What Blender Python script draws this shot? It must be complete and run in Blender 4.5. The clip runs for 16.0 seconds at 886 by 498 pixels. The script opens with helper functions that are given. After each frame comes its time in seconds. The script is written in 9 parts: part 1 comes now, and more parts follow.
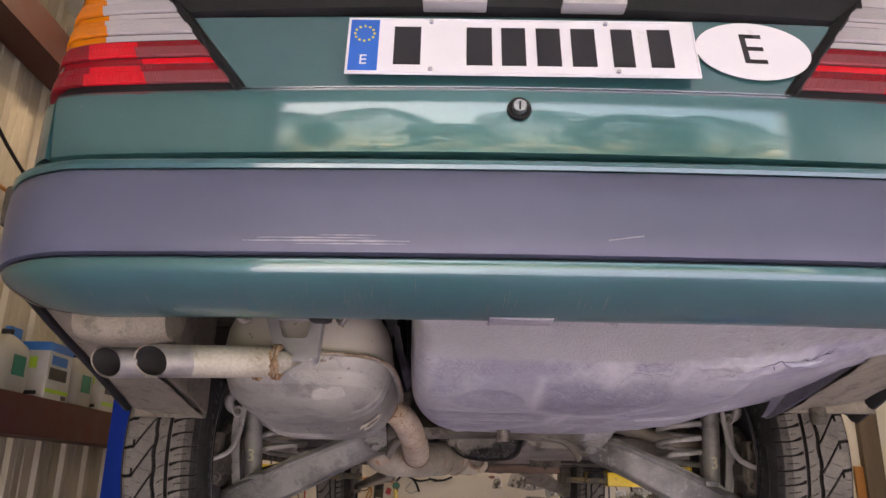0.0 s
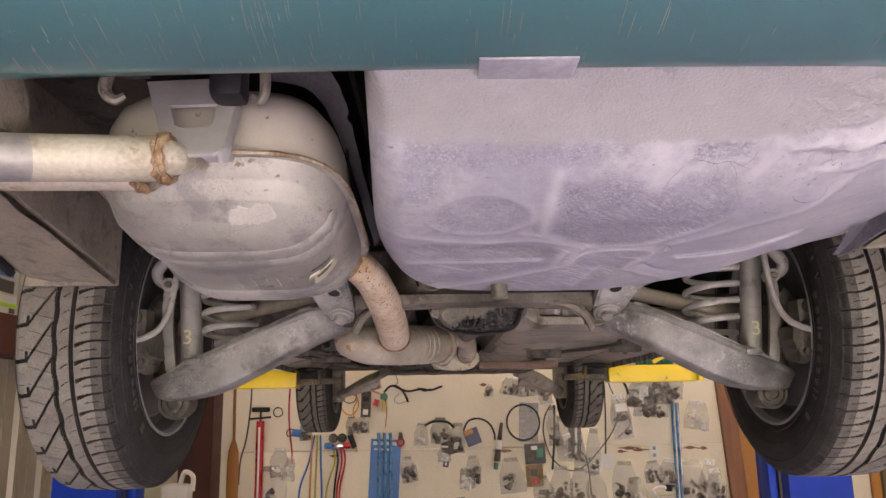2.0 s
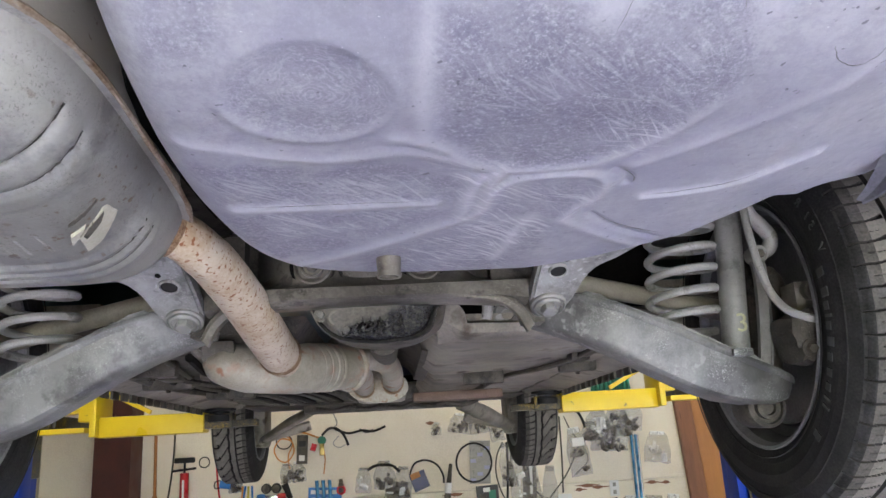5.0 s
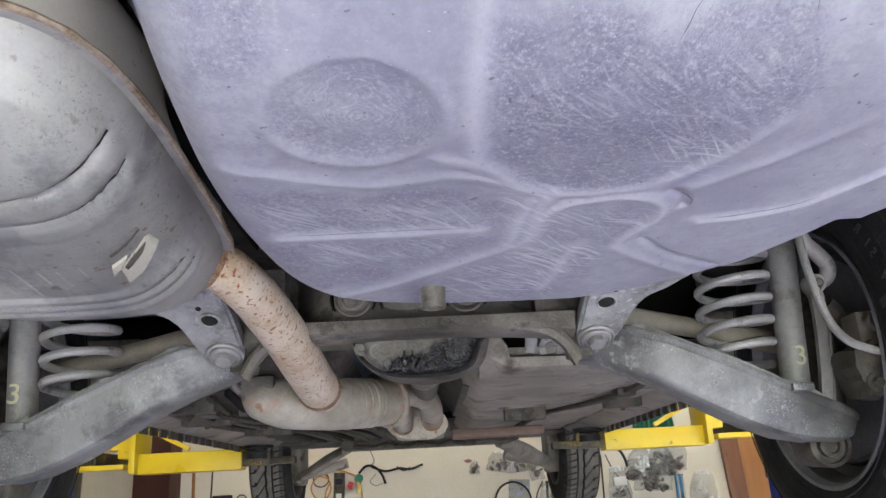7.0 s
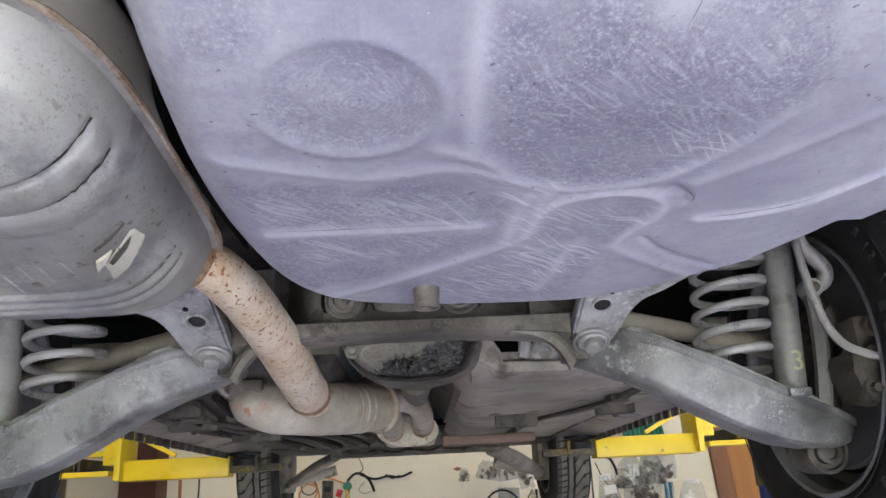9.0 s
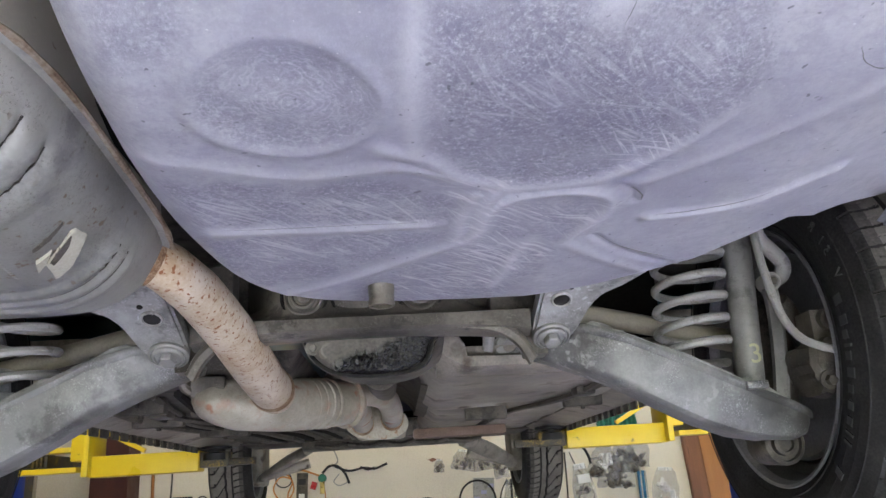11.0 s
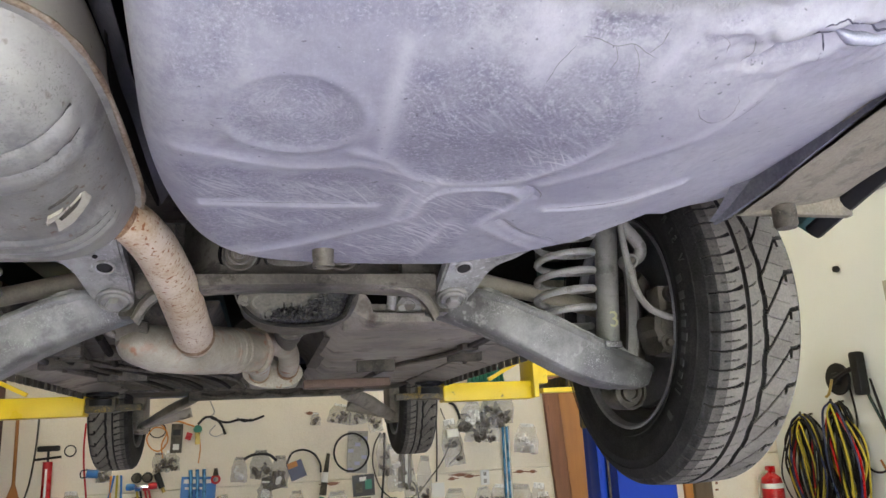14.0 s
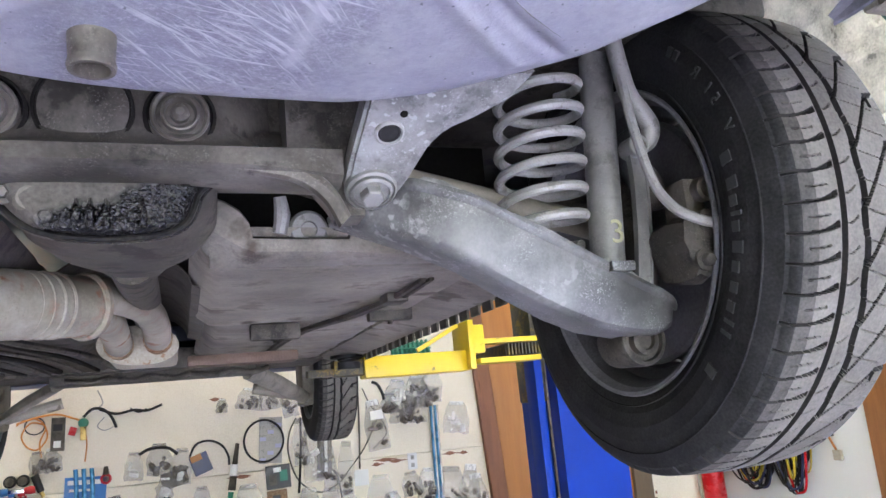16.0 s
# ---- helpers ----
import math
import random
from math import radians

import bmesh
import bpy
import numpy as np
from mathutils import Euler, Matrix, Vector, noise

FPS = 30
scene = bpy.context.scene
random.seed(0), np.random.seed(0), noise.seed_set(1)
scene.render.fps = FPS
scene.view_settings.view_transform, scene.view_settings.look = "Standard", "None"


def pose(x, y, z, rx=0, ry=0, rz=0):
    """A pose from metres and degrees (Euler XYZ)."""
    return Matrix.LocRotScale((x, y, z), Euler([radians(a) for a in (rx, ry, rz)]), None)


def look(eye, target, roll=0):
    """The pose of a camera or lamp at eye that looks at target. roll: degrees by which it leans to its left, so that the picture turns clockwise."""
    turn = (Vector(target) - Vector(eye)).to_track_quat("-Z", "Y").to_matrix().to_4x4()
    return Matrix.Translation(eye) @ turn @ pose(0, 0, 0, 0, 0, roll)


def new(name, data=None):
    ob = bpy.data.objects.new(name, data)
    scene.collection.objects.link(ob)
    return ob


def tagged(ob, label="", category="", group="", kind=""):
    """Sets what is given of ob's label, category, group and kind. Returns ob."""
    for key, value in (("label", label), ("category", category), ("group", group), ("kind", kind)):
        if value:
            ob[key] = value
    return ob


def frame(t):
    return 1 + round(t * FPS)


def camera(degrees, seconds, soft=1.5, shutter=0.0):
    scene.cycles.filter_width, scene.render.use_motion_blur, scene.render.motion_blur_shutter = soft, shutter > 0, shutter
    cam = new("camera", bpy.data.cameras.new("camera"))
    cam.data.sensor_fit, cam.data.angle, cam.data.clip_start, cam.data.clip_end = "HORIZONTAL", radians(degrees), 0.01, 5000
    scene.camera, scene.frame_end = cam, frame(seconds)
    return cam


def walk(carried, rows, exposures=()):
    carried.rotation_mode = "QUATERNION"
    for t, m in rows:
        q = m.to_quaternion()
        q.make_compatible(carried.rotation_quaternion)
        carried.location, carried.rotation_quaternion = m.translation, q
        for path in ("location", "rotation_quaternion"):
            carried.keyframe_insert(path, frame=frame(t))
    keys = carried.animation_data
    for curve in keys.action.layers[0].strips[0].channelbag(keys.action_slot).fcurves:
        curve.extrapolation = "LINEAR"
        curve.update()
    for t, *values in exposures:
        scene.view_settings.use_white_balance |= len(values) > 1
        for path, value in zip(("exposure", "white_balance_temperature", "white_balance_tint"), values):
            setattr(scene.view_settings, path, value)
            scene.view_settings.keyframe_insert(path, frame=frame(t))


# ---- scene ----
cam = camera(60.9, 16.0)
PATH = [
    (0, (-0.095, 0.11, 1.555), (-0.108, 2.018, 2.153), 1.0),
    (0.5, (-0.073, 0.185, 1.546), (-0.039, 2.113, 2.076), -0.8),
    (1, (-0.031, 0.297, 1.527), (0.009, 2.231, 2.034), -1.7),
    (1.5, (-0.026, 0.386, 1.483), (0.004, 2.33, 1.951), -1.6),
    (2, (-0.078, 0.532, 1.475), (-0.054, 2.491, 1.88), -1.0),
    (2.5, (-0.121, 0.618, 1.496), (-0.042, 2.577, 1.891), -0.8),
    (3, (-0.128, 0.704, 1.478), (0.055, 2.656, 1.874), -2.4),
    (3.2, (-0.115, 0.749, 1.473), (0.099, 2.697, 1.87), -3.0),
    (5.3, (0.037, 0.935, 1.457), (0.179, 2.858, 1.989), -3.5),
    (5.5, (0.039, 0.937, 1.463), (0.178, 2.855, 2.012), -3.6),
    (6, (0.031, 0.948, 1.459), (0.146, 2.861, 2.028), -3.4),
    (6.5, (0.025, 0.952, 1.457), (0.109, 2.863, 2.04), -3.1),
    (7, (0.018, 0.958, 1.458), (0.079, 2.865, 2.059), -3.1),
    (7.5, (0.015, 0.961, 1.456), (0.064, 2.863, 2.072), -2.9),
    (8, (0.016, 0.964, 1.455), (0.068, 2.866, 2.069), -2.5),
    (8.5, (0.015, 0.966, 1.457), (0.074, 2.87, 2.066), -2.5),
    (8.7, (0.012, 0.971, 1.455), (0.085, 2.871, 2.075), -2.7),
    (10.8, (0.039, 0.996, 1.457), (0.159, 2.901, 2.053), -3.6),
    (11, (0.039, 0.981, 1.462), (0.185, 2.886, 2.054), -3.7),
    (11.5, (0.054, 0.938, 1.454), (0.239, 2.838, 2.051), -3.9),
    (12, (0.018, 0.861, 1.454), (0.28, 2.754, 2.044), -4.8),
    (12.5, (-0.079, 0.756, 1.438), (0.232, 2.647, 2.011), -4.0),
    (13, (-0.114, 0.696, 1.427), (0.234, 2.587, 1.98), -2.7),
    (13.5, (-0.096, 0.729, 1.428), (0.292, 2.625, 1.936), -2.0),
    (14, (-0.046, 0.811, 1.43), (0.418, 2.697, 1.905), -2.9),
    (14.5, (0.027, 0.943, 1.432), (0.509, 2.833, 1.876), -3.8),
    (15, (0.039, 1.031, 1.405), (0.311, 2.963, 1.845), -4.2),
    (15.5, (0.071, 1.147, 1.405), (0.439, 3.064, 1.841), -4.7),
    (16, (0.077, 1.309, 1.427), (0.743, 3.149, 1.841), -5.3),
]
walk(cam, [(t, look(eye, target, roll)) for t, eye, target, roll in PATH],
     [(0, 2.22, 7750, 17), (0.7, 2.42, 8150, 17), (1.5, 2.79, 8250, 16), (2.5, 3.08, 7950, 12), (3.2, 3.1, 7650, 7), (5.3, 3.18, 6500, -1), (8.7, 3.18, 6500, -1), (11, 3.1, 6500, -2), (12.5, 3.05, 6750, -5), (13.5, 3.05, 6850, -3), (14.5, 3.13, 6700, 0), (16, 3.63, 6000, 4)])

# ---- world, sun and lamps ----
world = bpy.data.worlds.new("world")
scene.world = world
world.use_nodes = True
wn = world.node_tree
sky = wn.nodes.new("ShaderNodeTexSky")
sky.sky_type = "NISHITA"
sky.sun_disc = False
sky.sun_elevation = radians(39)
sky.sun_rotation = radians(195)
wn.nodes["Background"].inputs["Strength"].default_value = 0.15
wn.links.new(sky.outputs["Color"], wn.nodes["Background"].inputs["Color"])
sun = new("sun", bpy.data.lights.new("sun", "SUN"))
sun.data.energy, sun.data.angle, sun.data.color = 5.0, radians(0.5), (1.0, 0.95, 0.88)
sun.matrix_world = look((0, 0, 0), (0.19, 0.75, -0.63))

ROOM = (-2.45, 4.2, -4.6, 6.6, 4.3)      # x0, x1, y0, y1, height
DOOR = (-2.3, 3.8, 3.95)                  # the open roller door in the wall behind


# ---- helpers of this scene ----
from mathutils.bvhtree import BVHTree


def mesh_of(bm, name, smooth=True):
    me = bpy.data.meshes.new(name)
    bm.normal_update()
    bm.to_mesh(me)
    bm.free()
    if smooth:
        for p in me.polygons:
            p.use_smooth = True
    return me


def autosmooth(me, degrees=35):
    me.update()
    bm = bmesh.new()
    bm.from_mesh(me)
    lim = radians(degrees)
    for e in bm.edges:
        e.smooth = len(e.link_faces) == 2 and e.calc_face_angle(0) < lim
    bm.to_mesh(me)
    bm.free()


PLACE = {}


def empty(name, loc, label, category, group="", kind=""):
    ob = new(name)
    ob.location = loc
    PLACE[ob] = Matrix.Translation(loc)
    return tagged(ob, label, category, group, kind)


def part(name, bm, material, parent=None, label="", smooth=True, degrees=35):
    """A bmesh in world coordinates (or a ready mesh) as one object, under a thing or a part."""
    me = bm if isinstance(bm, bpy.types.Mesh) else mesh_of(bm, name, smooth)
    if smooth and not isinstance(bm, bpy.types.Mesh):
        autosmooth(me, degrees)
    if material is not None and not me.materials:
        me.materials.append(material)
    ob = new(name, me)
    PLACE[ob] = Matrix()
    if parent is not None:
        ob.parent = parent
        ob.matrix_parent_inverse = PLACE[parent].inverted()
    if label:
        ob["label"] = label
    return ob


def thing(name, bm, material, label, category, group="", kind="", **kw):
    return tagged(part(name, bm, material, **kw), label, category, group, kind)


def add_box(bm, lo, hi, bevel=0.0, m=None, segs=2):
    r = bmesh.ops.create_cube(bm, size=1)
    c = [(a + b) / 2 for a, b in zip(lo, hi)]
    d = [abs(b - a) for a, b in zip(lo, hi)]
    vs = r["verts"]
    for v in vs:
        v.co = Vector((c[0] + v.co.x * d[0], c[1] + v.co.y * d[1], c[2] + v.co.z * d[2]))
    if bevel:
        es = list({e for v in vs for e in v.link_edges})
        out = bmesh.ops.bevel(bm, geom=es, offset=min(bevel, min(d) * 0.45), segments=segs, affect="EDGES", profile=0.6)
        vs = list({v for f in out["faces"] for v in f.verts} | {v for v in vs if v.is_valid})
    if m is not None:
        bmesh.ops.transform(bm, matrix=m, verts=vs)
    return vs


def box(lo, hi, bevel=0.0, m=None, segs=2):
    bm = bmesh.new()
    add_box(bm, lo, hi, bevel, m, segs)
    return bm


def add_loft(bm, rings, closed=True, cap=True):
    """Skin a list of rings, each a list of points."""
    vs = [[bm.verts.new(p) for p in ring] for ring in rings]
    n = len(vs[0])
    for a, b in zip(vs, vs[1:]):
        for i in range(n if closed else n - 1):
            j = (i + 1) % n
            bm.faces.new((a[i], a[j], b[j], b[i]))
    if cap and closed:
        bm.faces.new(vs[0][::-1])
        bm.faces.new(vs[-1])
    return vs


def smooth_path(pts, k=8):
    """A Catmull-Rom line through points."""
    p = [Vector(q) for q in pts]
    p = [2 * p[0] - p[1]] + p + [2 * p[-1] - p[-2]]
    out = []
    for i in range(1, len(p) - 2):
        for s in range(k):
            t = s / k
            a, b, c, d = p[i - 1], p[i], p[i + 1], p[i + 2]
            out.append(0.5 * (2 * b + (c - a) * t + (2 * a - 5 * b + 4 * c - d) * t * t + (3 * b - a - 3 * c + d) * t ** 3))
    out.append(p[-2])
    return out


def add_tube(bm, pts, radius, segs=10, smooth=0, cap=True, flat=1.0):
    """A round bar along a line; radius a number or one for each point."""
    line = smooth_path(pts, smooth) if smooth else [Vector(q) for q in pts]
    n = len(line)
    if isinstance(radius, (int, float)):
        rad = [radius] * n
    else:
        rad = [float(r) for r in np.interp(np.linspace(0, 1, n), np.linspace(0, 1, len(radius)), radius)]
    t = (line[1] - line[0]).normalized()
    u = t.orthogonal().normalized()
    rings = []
    for i, p in enumerate(line):
        t = (line[min(i + 1, n - 1)] - line[max(i - 1, 0)]).normalized()
        u = (u - t * u.dot(t)).normalized()
        w = t.cross(u)
        rings.append([p + rad[i] * (math.cos(a) * u + flat * math.sin(a) * w) for a in [2 * math.pi * k / segs for k in range(segs)]])
    add_loft(bm, rings, True, cap)


def tube(pts, radius, segs=10, smooth=0, cap=True, flat=1.0):
    bm = bmesh.new()
    add_tube(bm, pts, radius, segs, smooth, cap, flat)
    return bm


def add_lathe(bm, profile, m, segs=32, closed=False):
    """Turn a profile of (radius, along) about the local z of the pose m."""
    rings = []
    for k in range(segs):
        a = 2 * math.pi * k / segs
        rings.append([m @ Vector((r * math.cos(a), r * math.sin(a), h)) for r, h in profile])
    vs = [[bm.verts.new(p) for p in ring] for ring in rings]
    np_ = len(profile)
    for k in range(segs):
        a, b = vs[k], vs[(k + 1) % segs]
        for i in range(np_ if closed else np_ - 1):
            j = (i + 1) % np_
            bm.faces.new((a[i], b[i], b[j], a[j]))
    bmesh.ops.remove_doubles(bm, verts=[v for ring in vs for v in ring], dist=1e-5)


def lathe(profile, m, segs=32, closed=False):
    bm = bmesh.new()
    add_lathe(bm, profile, m, segs, closed)
    return bm


def along(a, b):
    """A pose at a whose z points to b."""
    d = Vector(b) - Vector(a)
    return Matrix.Translation(a) @ d.to_track_quat("Z", "Y").to_matrix().to_4x4()


def add_bolt(bm, at, way, r=0.012, h=0.01, washer=True):
    m = along(at, Vector(at) + Vector(way))
    if washer:
        add_lathe(bm, [(0, 0), (r * 1.7, 0), (r * 1.7, h * 0.3), (0, h * 0.3)], m, 20)
    add_lathe(bm, [(0, h * 0.3), (r, h * 0.3), (r, h), (r * 0.85, h * 1.15), (0, h * 1.15)], m, 6)


def text_mesh(body, size, m, depth=0.0006):
    cu = bpy.data.curves.new("text", "FONT")
    cu.body, cu.size, cu.extrude = body, size, depth
    cu.align_x, cu.align_y = "CENTER", "CENTER"
    ob = bpy.data.objects.new("text", cu)
    scene.collection.objects.link(ob)
    me = bpy.data.meshes.new_from_object(ob.evaluated_get(bpy.context.evaluated_depsgraph_get()))
    bpy.data.objects.remove(ob)
    me.materials.clear()
    me.transform(m)
    return me


# ---- materials ----
def mat(name, colors, rough=0.6, metal=0.0, scale=8.0, fine=90.0, bump=0.15, coat=0.0, rough_var=0.12, spots=None, random=0.0, stretch=(1, 1, 1), spec=0.5, contrast=1.0, patchy=0.0, grain=0.38):
    """A surface of two or three tones mixed at a coarse and a fine scale, with relief."""
    m = bpy.data.materials.new(name)
    m.use_nodes = True
    nt = m.node_tree
    nd, ln = nt.nodes, nt.links
    b = nd["Principled BSDF"]
    co = nd.new("ShaderNodeTexCoord")
    mp = nd.new("ShaderNodeMapping")
    mp.inputs["Scale"].default_value = stretch
    ln.new(co.outputs["Object"], mp.inputs["Vector"])
    n1 = nd.new("ShaderNodeTexNoise")
    n1.inputs["Scale"].default_value, n1.inputs["Detail"].default_value, n1.inputs["Roughness"].default_value = scale, 8, 0.62
    n2 = nd.new("ShaderNodeTexNoise")
    n2.inputs["Scale"].default_value, n2.inputs["Detail"].default_value = fine * 1.8, 5
    ln.new(mp.outputs[0], n1.inputs["Vector"])
    ln.new(mp.outputs[0], n2.inputs["Vector"])
    mixf = nd.new("ShaderNodeMath")
    mixf.operation = "MULTIPLY_ADD"
    mixf.inputs[1].default_value = grain
    ln.new(n2.outputs["Fac"], mixf.inputs[0])
    sc = nd.new("ShaderNodeMath")
    sc.operation = "MULTIPLY_ADD"
    sc.inputs[1].default_value, sc.inputs[2].default_value = 0.65 * contrast, 0.325 * (1 - contrast) + 0.5 * (0.35 - grain)
    ln.new(n1.outputs["Fac"], sc.inputs[0])
    ln.new(sc.outputs[0], mixf.inputs[2])
    ramp = nd.new("ShaderNodeValToRGB")
    ln.new(mixf.outputs[0], ramp.inputs["Fac"])
    el = ramp.color_ramp.elements
    stops = np.linspace(0.36, 0.66, len(colors)) if len(colors) > 1 else [0.5]
    el[0].position, el[0].color = stops[0], (*colors[0], 1)
    el[1].position, el[1].color = stops[-1], (*colors[-1], 1)
    for p, c in list(zip(stops, colors))[1:-1]:
        e = el.new(p)
        e.color = (*c, 1)
    out = ramp.outputs["Color"]
    if spots:
        col, sscale, cover = spots
        n3 = nd.new("ShaderNodeTexNoise")
        n3.inputs["Scale"].default_value, n3.inputs["Detail"].default_value = sscale, 5
        ln.new(mp.outputs[0], n3.inputs["Vector"])
        r3 = nd.new("ShaderNodeValToRGB")
        r3.color_ramp.elements[0].position, r3.color_ramp.elements[1].position = 1 - cover - 0.03, 1 - cover + 0.03
        ln.new(n3.outputs["Fac"], r3.inputs["Fac"])
        mx = nd.new("ShaderNodeMix")
        mx.data_type = "RGBA"
        mx.inputs["B"].default_value = (*col, 1)
        fac = r3.outputs["Color"]
        if patchy:
            n4 = nd.new("ShaderNodeTexNoise")
            n4.inputs["Scale"].default_value, n4.inputs["Detail"].default_value = patchy, 3
            ln.new(co.outputs["Object"], n4.inputs["Vector"])
            r4 = nd.new("ShaderNodeMapRange")
            r4.inputs["From Min"].default_value, r4.inputs["From Max"].default_value = 0.48, 0.60
            ln.new(n4.outputs["Fac"], r4.inputs["Value"])
            m4 = nd.new("ShaderNodeMath")
            m4.operation = "MULTIPLY"
            ln.new(fac, m4.inputs[0])
            ln.new(r4.outputs[0], m4.inputs[1])
            fac = m4.outputs[0]
        ln.new(fac, mx.inputs["Factor"])
        ln.new(out, mx.inputs["A"])
        out = mx.outputs["Result"]
    if random:
        oi = nd.new("ShaderNodeObjectInfo")
        hs = nd.new("ShaderNodeHueSaturation")
        mr = nd.new("ShaderNodeMapRange")
        mr.inputs["To Min"].default_value, mr.inputs["To Max"].default_value = 1 - random, 1 + random
        ln.new(oi.outputs["Random"], mr.inputs["Value"])
        ln.new(mr.outputs[0], hs.inputs["Value"])
        ln.new(out, hs.inputs["Color"])
        out = hs.outputs["Color"]
    ln.new(out, b.inputs["Base Color"])
    rr = nd.new("ShaderNodeMapRange")
    rr.inputs["From Min"].default_value, rr.inputs["From Max"].default_value = 0.3, 0.7
    rr.inputs["To Min"].default_value, rr.inputs["To Max"].default_value = max(rough - rough_var, 0.02), min(rough + rough_var, 1)
    ln.new(n1.outputs["Fac"], rr.inputs["Value"])
    ln.new(rr.outputs[0], b.inputs["Roughness"])
    b.inputs["Metallic"].default_value = metal
    b.inputs["Specular IOR Level"].default_value = spec
    if coat:
        b.inputs["Coat Weight"].default_value, b.inputs["Coat Roughness"].default_value = coat, 0.08
    if bump:
        bp = nd.new("ShaderNodeBump")
        bp.inputs["Strength"].default_value, bp.inputs["Distance"].default_value = bump, 0.004
        ln.new(mixf.outputs[0], bp.inputs["Height"])
        ln.new(bp.outputs[0], b.inputs["Normal"])
    return m


def clear(name, color, rough=0.15, trans=1.0, ior=1.45, bump=0.0, scale=60):
    m = bpy.data.materials.new(name)
    m.use_nodes = True
    nd, ln = m.node_tree.nodes, m.node_tree.links
    b = nd["Principled BSDF"]
    b.inputs["Base Color"].default_value = (*color, 1)
    b.inputs["Roughness"].default_value = rough
    b.inputs["Transmission Weight"].default_value = trans
    b.inputs["IOR"].default_value = ior
    if bump:
        n = nd.new("ShaderNodeTexNoise")
        n.inputs["Scale"].default_value = scale
        co = nd.new("ShaderNodeTexCoord")
        ln.new(co.outputs["Object"], n.inputs["Vector"])
        bp = nd.new("ShaderNodeBump")
        bp.inputs["Strength"].default_value, bp.inputs["Distance"].default_value = bump, 0.01
        ln.new(n.outputs["Fac"], bp.inputs["Height"])
        ln.new(bp.outputs[0], b.inputs["Normal"])
    return m


M = {}
M["paint"] = mat("green_paint", [(0.032, 0.128, 0.128), (0.045, 0.160, 0.158)], 0.34, 0.35, 3, 400, 0.010, 0.9, 0.05, spots=((0.10, 0.17, 0.17), 260, 0.28))
M["paint"].node_tree.nodes["Principled BSDF"].inputs["Coat Roughness"].default_value = 0.055
M["paint"].node_tree.nodes["Principled BSDF"].inputs["Coat IOR"].default_value = 1.8
M["strip"] = mat("grey_plastic", [(0.084, 0.092, 0.135), (0.110, 0.119, 0.172)], 0.38, 0, 3, 500, 0.03, rough_var=0.05)
M["black_trim"] = mat("black_rubber", [(0.008, 0.008, 0.009), (0.018, 0.018, 0.019)], 0.5, 0, 20, 200, 0.05, spec=0.25)
M["chrome"] = mat("chrome", [(0.75, 0.75, 0.76), (0.85, 0.85, 0.86)], 0.12, 1, 12, 200, 0.02)
M["foil"] = mat("crumpled_foil_insulation", [(0.24, 0.25, 0.25), (0.40, 0.41, 0.41), (0.52, 0.53, 0.52)], 0.35, 0.3, 5, 30, 1.0, contrast=1.4)


